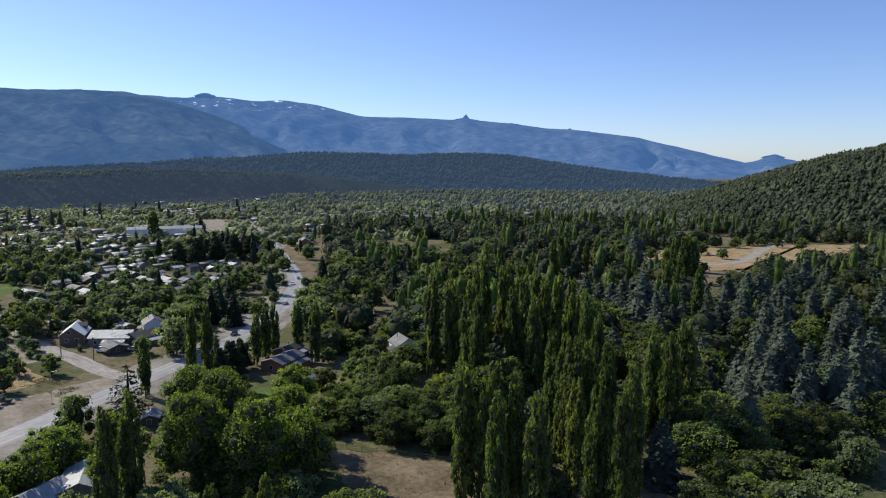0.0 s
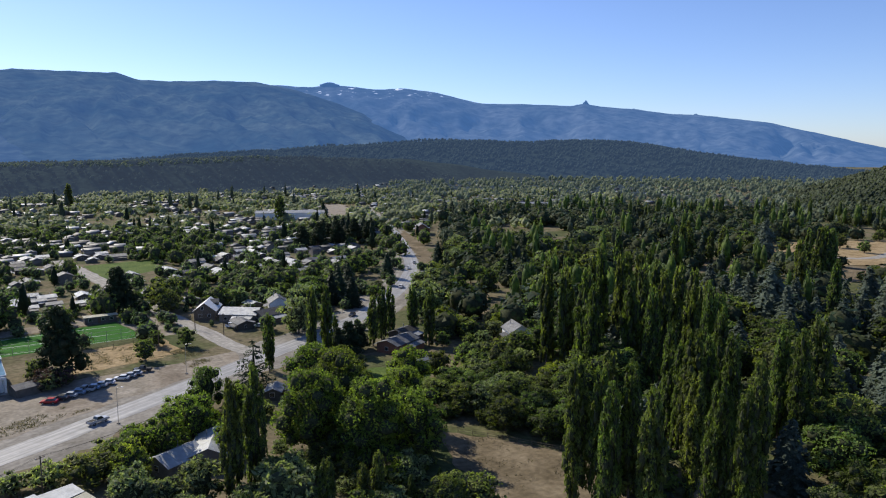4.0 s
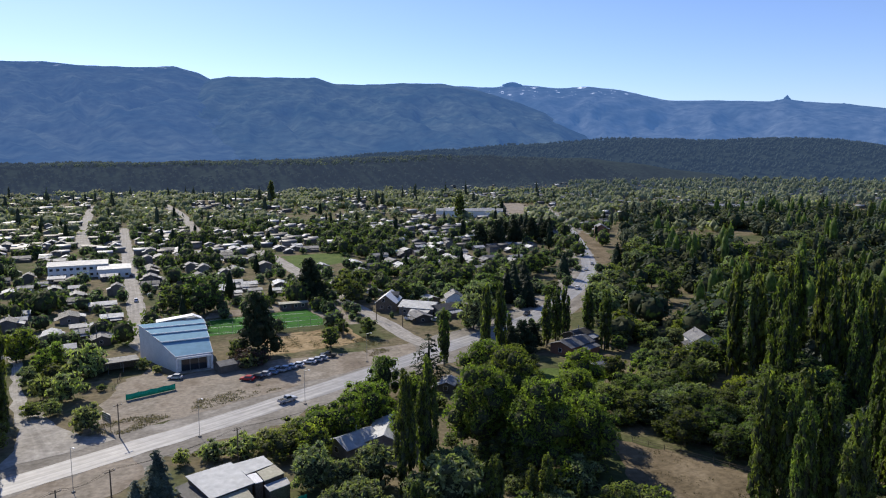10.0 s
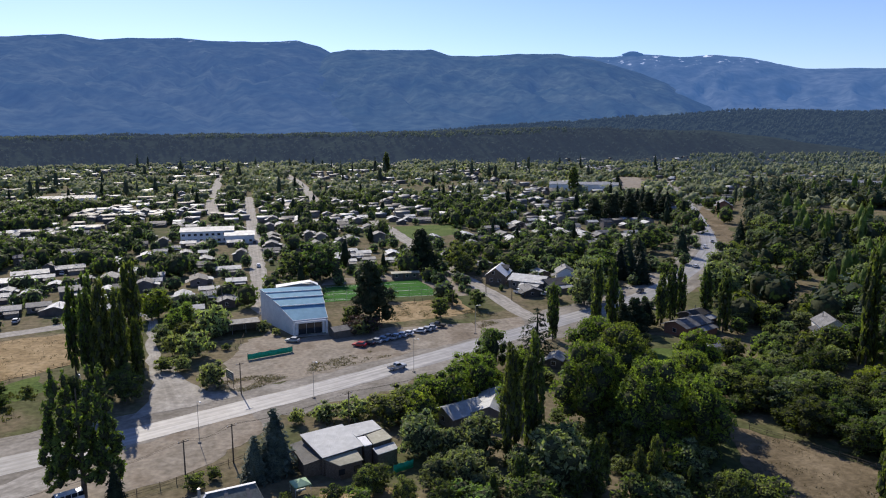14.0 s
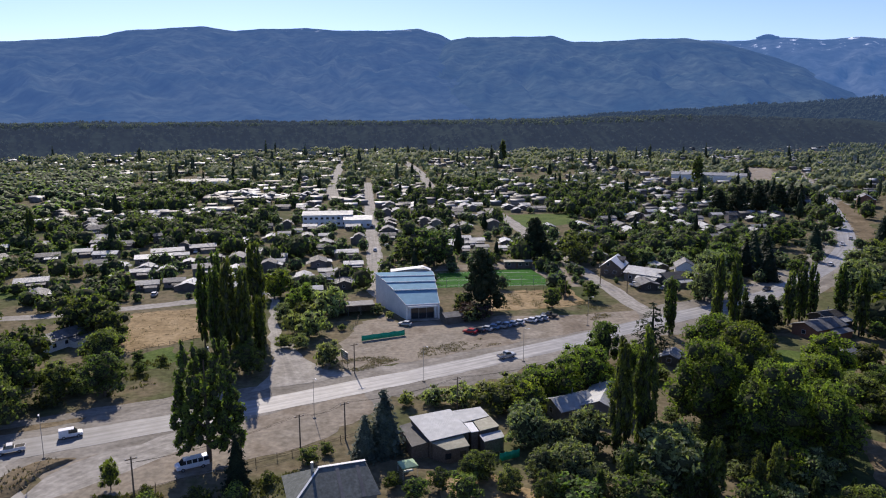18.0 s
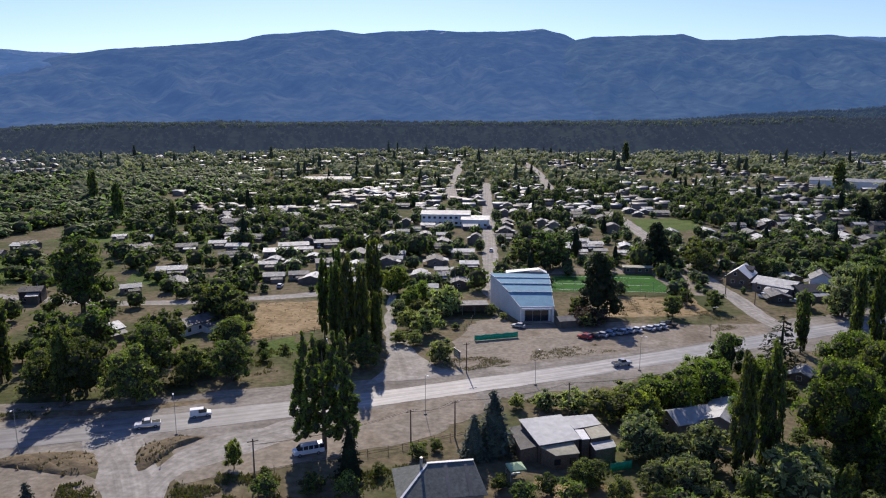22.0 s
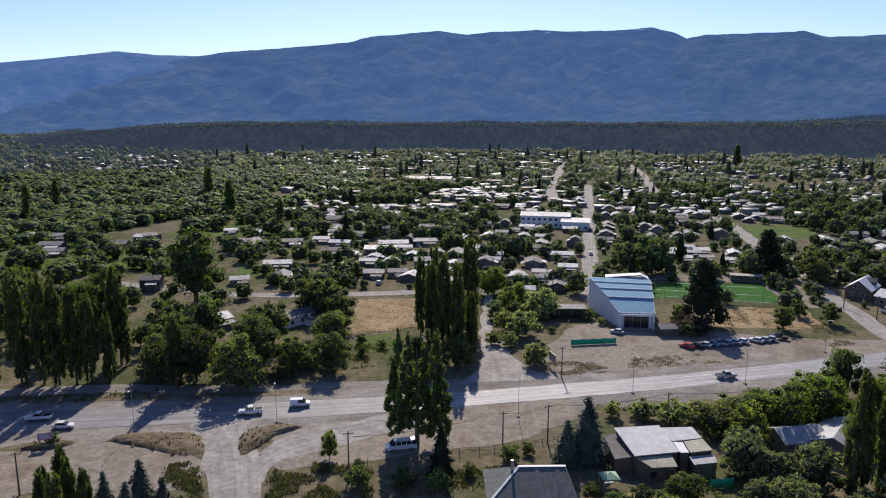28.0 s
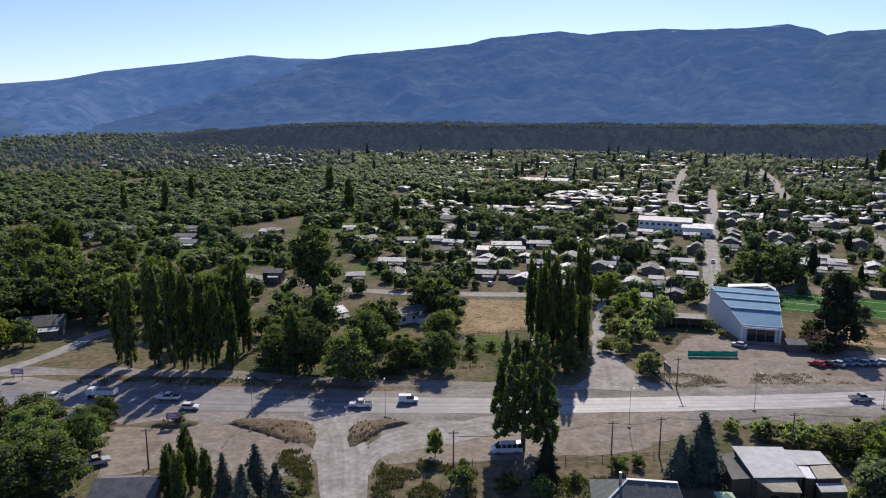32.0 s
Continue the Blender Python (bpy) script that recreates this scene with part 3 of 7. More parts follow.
patch("paddock", [(89, 134), (103, 112), (109, 97), (95, 88), (76, 96), (81, 115)], 0.04, M_BROWN, 2, "dry brown paddock")
patch("dry_field", [(25, 227), (58, 233), (56, 255), (24, 253)], 0.04, M_DRY, 2, "dry grass between hall and pitch")
patch("sports_pitch", [(7, 259), (52, 262), (47, 290), (9, 283)], 0.05, M_TURF, 0, "bright green sports pitch", "pitch")
patch("dry_field", [(2, 122), (14, 121), (24, 112), (36, 104), (30, 96), (8, 104)], 0.04, M_DRY, 2, "dry trampled garden grass below the house", keep=False)
patch("bare_lot", [(-96, 108), (-82, 114), (-72.5, 109.5), (-71, 103), (-78, 97), (-90, 95), (-98, 98)], 0.042, M_DIRT, 1.5, "bare dusty yard beside the lane", keep=False)
ribbon("road", [(-200, 104), (-165, 118), (-140, 129), (-116, 137.3), (-90, 144.4), (-65, 153), (-44, 163)], [5, 5, 5, 5, 4.5, 4.5, 5], 0.05, M_SHOULDER, 1.8, "dusty service lane beside the main road", keep=False)
patch("dry_field", [(-132, 128), (-100, 138.5), (-70, 149), (-70, 146.5), (-100, 135), (-130, 125)], 0.045, M_BROWN, 1.2, "strip of dry grass between the road and the service lane", keep=False)

# ---- buildings ----
M_WALL = material("painted_wall", [(0.3, (0.12, 0.105, 0.09)), (0.7, (0.2, 0.18, 0.155))], 0.7, 0.9, vary=0.55, hue=0.03, bump=0.01, bump_scale=6)
M_WHITE = material("white_cladding", [(0.3, (0.62, 0.63, 0.62)), (0.7, (0.76, 0.76, 0.74))], 0.4, 0.7, fine=(2.0, 0.06), wave=("X", 1.6, 0.02))
M_BRICK = material("red_brick", [(0.3, (0.2, 0.09, 0.06)), (0.7, (0.32, 0.16, 0.1))], 2.5, 0.9, fine=(7.0, 0.2))
M_ZINC = material("zinc_roof", [(0.3, (0.2, 0.21, 0.22)), (0.7, (0.32, 0.33, 0.34))], 0.5, 0.58, metal=0.3, vary=0.5, wave=("X", 2.6, 0.03), fine=(0.8, 0.12))
M_FARZINC = material("far_zinc_roof", [(0.3, (0.17, 0.18, 0.19)), (0.7, (0.28, 0.29, 0.3))], 0.05, 0.6, metal=0.2, vary=0.7, island=True, fine=(0.8, 0.12))
M_FARWALL = material("far_painted_wall", [(0.3, (0.13, 0.115, 0.1)), (0.7, (0.22, 0.2, 0.175))], 0.05, 0.9, vary=0.6, island=True)
M_GREY = material("grey_roof", [(0.3, (0.07, 0.073, 0.078)), (0.7, (0.13, 0.13, 0.13))], 0.6, 0.6, metal=0.2, vary=0.5, wave=("X", 2.6, 0.03), fine=(0.8, 0.2))
M_OLDROOF = material("weathered_green_roof", [(0.3, (0.08, 0.095, 0.09)), (0.7, (0.14, 0.155, 0.145))], 0.9, 0.75, wave=("X", 2.0, 0.02), fine=(2.2, 0.25))
M_SILVER = material("dull_silver_roof", [(0.3, (0.34, 0.355, 0.365)), (0.7, (0.46, 0.475, 0.48))], 0.5, 0.6, metal=0.1, wave=("X", 2.6, 0.03), fine=(0.8, 0.12))
M_BLUEROOF = material("pale_blue_roof", [(0.3, (0.19, 0.35, 0.46)), (0.7, (0.23, 0.4, 0.51))], 0.3, 0.8, gloss=0.06, wave=("X", 1.3, 0.03), fine=(0.6, 0.06))
M_YELLOWROOF = material("yellowed_sheet", [(0.3, (0.3, 0.29, 0.21)), (0.7, (0.4, 0.385, 0.29))], 0.6, 0.6, wave=("X", 2.6, 0.03), fine=(1.5, 0.15))
M_GLASS = material("window_glass", [(0.3, (0.02, 0.025, 0.03)), (0.7, (0.03, 0.035, 0.04))], 1.0, 0.08, gloss=0.6)
M_DOOR = material("brown_door", [(0.3, (0.1, 0.06, 0.035)), (0.7, (0.16, 0.1, 0.06))], 1.5, 0.6)
M_TIMBER = material("weathered_timber", [(0.3, (0.09, 0.07, 0.05)), (0.7, (0.2, 0.16, 0.12))], 3.0, 0.9, fine=(12, 0.2))
M_STEEL = material("galvanised_steel", [(0.3, (0.3, 0.31, 0.32)), (0.7, (0.42, 0.43, 0.44))], 2.0, 0.5, metal=0.7)
M_SHADE = material("green_shade_cloth", [(0.3, (0.015, 0.34, 0.18)), (0.7, (0.025, 0.46, 0.25))], 1.2, 0.8, bump=0.04, bump_scale=2.5, fine=(3.0, 0.2))
M_PAINT = material("white_paint", [(0.3, (0.72, 0.72, 0.7)), (0.7, (0.8, 0.8, 0.78))], 1.5, 0.6, fine=(3, 0.08))
M_TYRE = material("black_rubber", [(0.3, (0.015, 0.015, 0.015)), (0.7, (0.03, 0.03, 0.03))], 5, 0.8)


def slab(bm, corners, t):
    """A sheet of thickness t under four or more corners."""
    hi = [bm.verts.new(p) for p in corners]
    lo = [bm.verts.new((p[0], p[1], p[2] - t)) for p in corners]
    bm.faces.new(hi)
    bm.faces.new(lo[::-1])
    n = len(hi)
    for i in range(n):
        bm.faces.new((hi[i], lo[i], lo[(i + 1) % n], hi[(i + 1) % n]))
    bmesh.ops.recalc_face_normals(bm, faces=bm.faces[:])
    return bm


def sheet(corners, t=0.12):
    return slab(bmesh.new(), corners, t)


def prism(poly, z0, tops):
    """Walls over a plan, with the height of each corner."""
    bm = bmesh.new()
    lo = [bm.verts.new((x, y, z0)) for x, y in poly]
    hi = [bm.verts.new((x, y, z)) for (x, y), z in zip(poly, tops)]
    n = len(lo)
    for i in range(n):
        bm.faces.new((lo[i], lo[(i + 1) % n], hi[(i + 1) % n], hi[i]))
    bm.faces.new(hi)
    bm.faces.new(lo[::-1])
    bmesh.ops.recalc_face_normals(bm, faces=bm.faces[:])
    return bm


def gable(w, d, h, rise, over=0.45, t=0.12):
    """Roof of two slabs over a w x d house, the ridge along x."""
    bm = bmesh.new()
    for s in (-1, 1):
        slab(bm, [(-w / 2 - over, s * (d / 2 + over), h - over * rise / (d / 2)), (w / 2 + over, s * (d / 2 + over), h - over * rise / (d / 2)), (w / 2 + over, s * 0.002, h + rise), (-w / 2 - over, s * 0.002, h + rise)], -t)
    return bm


def gable_walls(w, d, h, rise):
    bm = bmesh.new()
    pts = [(-d / 2, -0.2), (d / 2, -0.2), (d / 2, h), (0, h + rise), (-d / 2, h)]
    f = bm.faces.new([bm.verts.new((-w / 2, y, z)) for y, z in pts])
    g = bmesh.ops.extrude_face_region(bm, geom=[f])
    bmesh.ops.translate(bm, vec=(w, 0, 0), verts=[v for v in g["geom"] if isinstance(v, bmesh.types.BMVert)])
    bmesh.ops.recalc_face_normals(bm, faces=bm.faces[:])
    return bm


def window(root, x, y, z, w=1.1, h=1.1, side=False, name="window"):
    """A pane in a proud frame, on a wall that faces y (or x)."""
    a, b = (0.04, w / 2) if side else (w / 2, 0.04)
    fr = part(name, boxes((x - a - 0.07 * (not side), y - b - 0.07 * side, z - h / 2 - 0.07, x + a + 0.07 * (not side), y + b + 0.07 * side, z + h / 2 + 0.07)), M_PAINT, root)
    e = 0.02
    part("pane", boxes((x - a - e * side + 0.0, y - b - e * (not side), z - h / 2, x + a + e * side, y + b + e * (not side), z + h / 2)), M_GLASS, fr)


def house(w, d, h, rise, roof, label, windows=2, category="house", wall=None, name="house", chimney=True):
    root = tagged(new(name), label, category)
    part("wall", gable_walls(w, d, h, rise), wall or M_WALL, root)
    part("roof", gable(w, d, h, rise), roof, root)
    if windows and name == "house" and category == "house" and rise > 0.75:
        a, b, e = w * 0.2, d / 2 + 2.6, h * 0.78
        part("annex_wall", prism([(-w * 0.1, -b), (w * 0.42, -b), (w * 0.42, -d / 2 + 0.1), (-w * 0.1, -d / 2 + 0.1)], -0.2, [e - 0.35, e - 0.35, e + 0.3, e + 0.3]), wall or M_WALL, root)
        part("annex_roof", sheet([(-w * 0.1 - 0.3, -b - 0.4, e - 0.3), (w * 0.42 + 0.3, -b - 0.4, e - 0.3), (w * 0.42 + 0.3, -d / 2 + 0.25, e + 0.5), (-w * 0.1 - 0.3, -d / 2 + 0.25, e + 0.5)], 0.1), M_GREY if roof is M_ZINC else M_ZINC, root, "lean-to sheet roof")
        part("porch_roof", sheet([(-w * 0.46, d / 2 - 0.2, e + 0.4), (w * 0.1, d / 2 - 0.2, e + 0.4), (w * 0.1, d / 2 + 2.2, e - 0.3), (-w * 0.46, d / 2 + 2.2, e - 0.3)], 0.1), roof, root)
    for i in range(windows):
        for s in (-1, 1):
            window(root, -w / 2 + w * (i + 0.5) / windows + (0.8 if i == windows // 2 else 0), s * d / 2, 1.55)
    if windows:
        window(root, -w / 2, 0.2, 1.55, side=True)
        part("door", boxes((-w * 0.05 - 0.45, -d / 2 - 0.06, 0, -w * 0.05 + 0.45, -d / 2 + 0.06, 2.05)), M_DOOR, root)
        if chimney:
            part("chimney", tube(bmesh.new(), w * 0.2, d * 0.2, h, h + rise + 0.9, 0.13, 0.13, 8), M_STEEL, root)
    return root


HOUSES = [house(9, 7, 2.6, 1.02, M_ZINC, "small pale house with a bright metal gable roof"),
          house(11, 7.5, 2.7, 1.22, M_GREY, "small house with a dark grey metal roof"),
          house(7.5, 6, 2.5, 0.82, M_ZINC, "small hut with a shiny low-pitched metal roof", 1),
          house(13, 8, 2.8, 1.09, M_ZINC, "long pale house with a bright metal roof", 3),
          house(8, 7, 4.8, 1.22, M_GREY, "two-storey house with a grey metal roof"),
          house(10, 7, 2.7, 0.95, M_ZINC, "far small house with a bright metal roof", 0),
          house(8, 7, 2.6, 1.09, M_GREY, "far small house with a dark roof", 0),
          house(14, 8, 3.2, 0.88, M_ZINC, "far long building with a bright metal roof", 0),
          house(7, 5, 2.4, 0.54, M_ZINC, "far small shed with a shiny roof", 0)]
HUSED = [-1]


def put_house(x, y, turn, k, s=1.0, label=""):
    m = pose(x, y, 0, 0, 0, turn) @ Matrix.Diagonal((s * 0.86, s * 0.86, 0.86, 1))
    ob = HOUSES[k]
    if k in HUSED:
        ob = copy_thing(ob, m @ Matrix.Diagonal((*(1 / v for v in ob.scale), 1)))
    else:
        ob.matrix_basis = m
    HUSED.append(k)
    TAKEN.append((x, y, (5.0 if k != 3 else 6.5) * s))
    if label:
        ob["label"] = label
    return ob


def placed(root, x, y, turn, room):
    root.matrix_basis = pose(x, y, 0, 0, 0, turn)
    TAKEN.append((x, y, room))
    return root


# the hall: fan-shaped, with a roof in three tiers that climb towards the back
def hall():
    root = tagged(new("hall"), "large white hall with a stepped pale blue metal roof", "hall")
    fl, fr, bl, br = Vector((-2.5, 218.6)), Vector((7.2, 220.2)), Vector((-13.0, 239.4)), Vector((5.8, 240.4))
    lo = lambda k: fl.lerp(bl, k)
    ro = lambda k: fr.lerp(br, k)
    tiers = ((0.0, 0.36, 4.9, 7.3), (0.36, 0.62, 7.75, 8.7), (0.62, 0.83, 9.1, 9.7), (0.83, 1.0, 10.05, 10.35))
    part("wall", prism([lo(0), ro(0), ro(1), lo(1)], -0.2, [4.85, 4.85, 10.2, 10.2]), M_WHITE, root, "white ribbed metal walls")
    for k0, k1, z0, z1 in tiers:
        a, b, c, d = lo(k0), ro(k0), ro(k1), lo(k1)
        if k0:
            part("riser", prism([a, b, lo(k0 + 0.02).lerp(ro(k0 + 0.02), 1.0), lo(k0 + 0.02)], z0 - 1.0, [z0] * 4), M_WHITE, root, "white step between roof tiers")
        u = (b - a).normalized() * 0.3
        v = (a - d).normalized() * 0.45
        part("roof", sheet([(*(a - u + v), z0 + 0.02), (*(b + u + v), z0 + 0.02), (*(c + u), z1 + 0.12), (*(d - u), z1 + 0.12)], 0.14), M_BLUEROOF, root, "pale blue metal roof tier")
        part("fascia", sheet([(*(a - u + v * 1.05), z0 + 0.08), (*(b + u + v * 1.05), z0 + 0.08), (*(b + u + v * 0.75), z0 + 0.1), (*(a - u + v * 0.75), z0 + 0.1)], 0.3), M_PAINT, root)
        for s, e, f, g in ((-1, a - u + v, d - u, -u * 0.4), (1, b + u + v, c + u, u * 0.4)):
            part("verge_trim", sheet([(*e, z0 + 0.06), (*(e + g), z0 + 0.06), (*(f + g), z1 + 0.16), (*f, z1 + 0.16)][::s], 0.35), M_WHITE, root)
    p1, p2, p3 = Vector((-8.0, 240.6)), Vector((3.2, 241.4)), Vector((5.8, 240.9))
    back = Vector((-0.2, 5.0))
    part("gable", prism([p1, p3, p3 + back, p1 + back], 8.0, [10.3] * 4), M_PAINT, root, "white back part of the hall")
    part("gable_roof", sheet([(*p1, 10.45), (*p2, 11.7), (*(p2 + back), 11.3), (*(p1 + back), 10.2)], 0.15), M_PAINT, root, "white raised roof at the back")
    part("gable_roof", sheet([(*p2, 11.7), (*p3, 10.45), (*(p3 + back), 10.2), (*(p2 + back), 11.3)], 0.15), M_PAINT, root, "white raised roof at the back")
    front = (fr - fl).normalized()
    n = Vector((front.y, -front.x))
    p = lambda s, o: fl + front * s + n * o
    q = lambda s0, s1, o0, o1, z0, z1: prism([p(s0, o0), p(s1, o0), p(s1, o1), p(s0, o1)], z0, [z1] * 4)
    part("porch_floor", q(-0.4, 10.0, -0.1, 1.8, -0.1, 0.25), M_GRAVEL, root)
    part("glazing", q(1.3, 8.6, 0.02, 0.1, 0.3, 4.0), M_GLASS, root, "large dark glazed front")
    for s in (1.3, 3.7, 6.2, 8.5):
        part("mullion", q(s, s + 0.1, 0.1, 0.18, 0.3, 4.0), M_STEEL, root)
    for s in (-0.3, 0.5, 8.7, 9.6):
        part("pillar", q(s, s + 0.55, 0.0, 1.1 if s in (-0.3, 9.6) else 0.3, 0.0, 4.6), M_PAINT, root)
    part("lintel", q(-0.3, 10.1, 0.1, 1.2, 4.05, 4.6), M_PAINT, root)
    return root


hall()
TAKEN.append((-3, 231, 12))

# house with patched silver roofs
def silver_house():
    root = tagged(new("house"), "low house under patched silver and yellowed metal roofs", "house")
    for c, mat, lab in (
            ([(-1.4, 136.0, 4.6), (7.0, 139.5, 4.6), (10.5, 130.3, 3.9), (2.6, 126.5, 3.9)], M_SILVER, "large silver metal roof"),
            ([(7.1, 138.6, 4.5), (13.2, 140.6, 4.5), (14.7, 136.7, 4.2), (9.3, 133.8, 4.2)], M_SILVER, "silver metal roof"),
            ([(11.3, 134.2, 4.2), (14.8, 136.4, 4.2), (16.3, 132.7, 3.85), (12.3, 130.6, 3.85)], M_YELLOWROOF, "yellowed corrugated roof"),
            ([(9.4, 133.5, 4.2), (11.1, 133.9, 4.2), (12.1, 130.6, 3.85), (10.6, 130.1, 3.85)], M_PAINT, "white roof sheet"),
            ([(-3.4, 136.3, 2.6), (-1.1, 136.0, 3.4), (2.5, 127.5, 3.3), (-0.8, 127.0, 2.6)], M_GREY, "dark ribbed lean-to roof"),
            ([(2.8, 126.9, 3.5), (9.0, 129.7, 3.5), (10.0, 126.4, 2.9), (5.6, 124.8, 2.9)], M_YELLOWROOF, "pale corrugated porch roof"),
            ([(12.1, 130.2, 3.2), (16.5, 132.3, 3.2), (17.0, 130.1, 2.8), (12.9, 128.1, 2.8)], M_SILVER, "small silver shed roof")):
        part("roof", sheet(c, 0.12), mat, root, lab)
        mid = sum((Vector(p) for p in c), Vector()) / 4
        low = [Vector(p).lerp(mid, 0.07) for p in c]
        part("wall", prism([p.xy for p in low], -0.2, [p.z - 0.16 for p in low]), M_TIMBER, root)
    e, s = Vector((0.94, 0.345)), Vector((0.318, -0.948))
    p = lambda a, b: Vector((-1.3, 136.8)) + e * a + s * b
    for a in (2.5, 5.5):
        c = p(a, 13.6)
        part("window", prism([c, c + e * 1.2, c + e * 1.2 + s * 0.05, c + s * 0.05], 1.0, [2.1] * 4), M_GLASS, root)
    return root


silver_house()
TAKEN.extend([(4, 131, 9), (13, 134, 6)])

# hipped house nearest to the yard
def hipped_house():
    root = tagged(new("house"), "house with a weathered grey-green hipped roof and a flue", "house")
    w, d, h, r = 13.5, 10, 3.6, 2.9
    part("wall", prism([(-w / 2, -d / 2), (w / 2, -d / 2), (w / 2, d / 2), (-w / 2, d / 2)], -0.2, [h] * 4), M_WALL, root)
    W, D = w / 2 + 0.6, d / 2 + 0.6
    a, b, c, e = (-W, -D, h - 0.2), (W, -D, h - 0.2), (W, D, h - 0.2), (-W, D, h - 0.2)
    r0, r1 = (-1.6, 0.6, h + r), (W - 1.4, 0.6, h + r)
    for i, q in enumerate(([a, b, r1, r0], [c, e, r0, r1], [e, a, r0], [b, c, r1])):
        part("roof", sheet(q, 0.1), M_OLDROOF, root, "weathered sheet roof slope")
    for x in (1.2, 4.6):
        part("roof_seam", sheet([(x - 0.3, -D - 0.05, h - 0.12), (x + 0.3, -D - 0.05, h - 0.12), (x + 0.3, 0.55, h + r + 0.04), (x - 0.3, 0.55, h + r + 0.04)], 0.06), M_GREY, root, "dark roof patch strip")
    part("ridge_cap", sheet([(-1.8, 0.35, h + r + 0.05), (W - 1.2, 0.35, h + r + 0.05), (W - 1.2, 0.9, h + r + 0.06), (-1.8, 0.9, h + r + 0.06)], 0.08), M_PAINT, root)
    part("hip_cap", sheet([(-W - 0.05, -D + 0.1, h - 0.1), (-W + 0.3, -D - 0.1, h - 0.1), (-1.5, 0.5, h + r + 0.05), (-1.8, 0.6, h + r + 0.05)], 0.06), M_PAINT, root)
    part("chimney", tube(bmesh.new(), -2.8, 0.4, h + 1.5, h + r + 1.2, 0.25, 0.25, 10), M_STEEL, root)
    for x in (-4, 0, 4):
        window(root, x, -d / 2, 1.6)
    return root


placed(hipped_house(), -14.3, 112.2, 16, 9)

# white house with dormers and its outbuildings on the side street
def dormer_house():
    root = tagged(new("house"), "dark timber house with a steep bright white roof and dormers", "house")
    part("wall", gable_walls(12, 8, 3.6, 3.0), M_TIMBER, root, "dark timber walls")
    part("roof", gable(12, 8, 3.6, 3.0), M_PAINT, root, "bright white metal roof")
    window(root, -6, -1.6, 1.7, side=True)
    window(root, -6, 1.6, 1.7, side=True)
    window(root, -6, 0.9, 4.6, 1.0, 1.2, True)
    for x in (2.4,):
        part("dormer", prism([(x - 1.3, -3.6), (x + 1.3, -3.6), (x + 1.3, -1.0), (x - 1.3, -1.0)], 3.5, [5.6, 5.6, 5.6, 5.6]), M_TIMBER, root)
        part("dormer_roof", sheet([(x - 1.7, -4.0, 5.3), (x, -4.0, 6.6), (x, -0.6, 6.6), (x - 1.7, -0.6, 5.3)], 0.1), M_GREY, root)
        part("dormer_roof", sheet([(x + 1.7, -4.0, 5.3), (x + 0.004, -4.0, 6.6), (x + 0.004, -0.6, 6.6), (x + 1.7, -0.6, 5.3)], 0.1), M_GREY, root)
        window(root, x, -3.62, 4.7, 1.0, 1.0)
    for x in (-4, 0, 4):
        window(root, x, -4, 1.7)
    return root


placed(dormer_house(), 79, 280, 62, 8)
placed(house(14, 9, 3.2, 1.8, M_SILVER, "low house with a pale grey metal roof", 3), 88, 267, -40, 8)
placed(house(10, 8, 3.0, 1.6, M_GREY, "low house with dark grey hipped roof", 2), 96, 261, 15, 7)
placed(house(8, 7, 5.0, 2.2, M_GREY, "two-storey house with a grey gable roof", 2, wall=M_PAINT), 104, 271, 75, 6)

# sheds and houses south-east of the main road
placed(house(13, 8, 3.0, 1.3, M_GREY, "timber house with a grey metal roof", 3, wall=M_BRICK), 117, 199, 25, 8)
placed(house(9, 6, 3.0, 1.0, M_GREY, "dark shed with a flat grey roof", 1), 125, 209, 25, 6)
placed(house(9, 7, 5.6, 2.2, M_GREY, "tall white-walled house with a dark gable roof", 2, wall=M_PAINT), 152, 181, 70, 7)
placed(house(6, 4, 2.4, 0.8, M_ZINC, "small hut with a white metal roof", 1), 66, 177, 60, 5)
placed(house(7, 5, 2.4, 0.8, M_ZINC, "small shed with a shiny roof", 1), 112, 178, 50, 5)
placed(house(12, 8, 2.8, 1.7, M_SILVER, "house with a pale metal roof under trees", 2), 41, 148, 65, 7)
placed(house(9, 7, 2.6, 1.5, M_SILVER, "house with a dull silver-blue roof under trees", 1), 33, 147, 25, 6)
placed(house(8, 6, 3.4, 1.8, M_ZINC, "white gabled cottage among trees", 1, wall=M_PAINT), 262, 366, 60, 6)
# beside the hall
placed(house(11, 3.4, 2.6, 0.3, M_YELLOWROOF, "long low tan changing-room block beside the pitch", 3, "shed", name="shed", chimney=False), 42.5, 293, 0, 6)
def carport():
    root = tagged(new("carport"), "flat dark carport canopy on thin posts beside the hall", "carport")
    part("canopy", sheet([(-6.5, -2.4, 3.3), (6.5, -2.4, 3.3), (6.5, 2.6, 3.5), (-6.5, 2.6, 3.5)], 0.28), M_GREY, root)
    for x in (-6.1, -2, 2, 6.1):
        for y in (-2.1, 2.2):
            part("post", tube(bmesh.new(), x, y, -0.2, 3.15, 0.09, 0.09, 6), M_STEEL, root)
    part("fascia", boxes((-6.55, -2.48, 2.95, 6.55, -2.41, 3.32)), M_TIMBER, root)
    part("back_wall", boxes((-6.2, 2.3, -0.1, 6.2, 2.42, 3.1)), M_TIMBER, root, "dark timber back wall")
    return root


placed(carport(), -19.5, 226.5, 12, 6)
placed(house(6, 4.5, 2.4, 0.8, M_GREY, "small dark shelter beside the car park", 0, "shed", name="shed"), 11.5, 216, 20, 4)
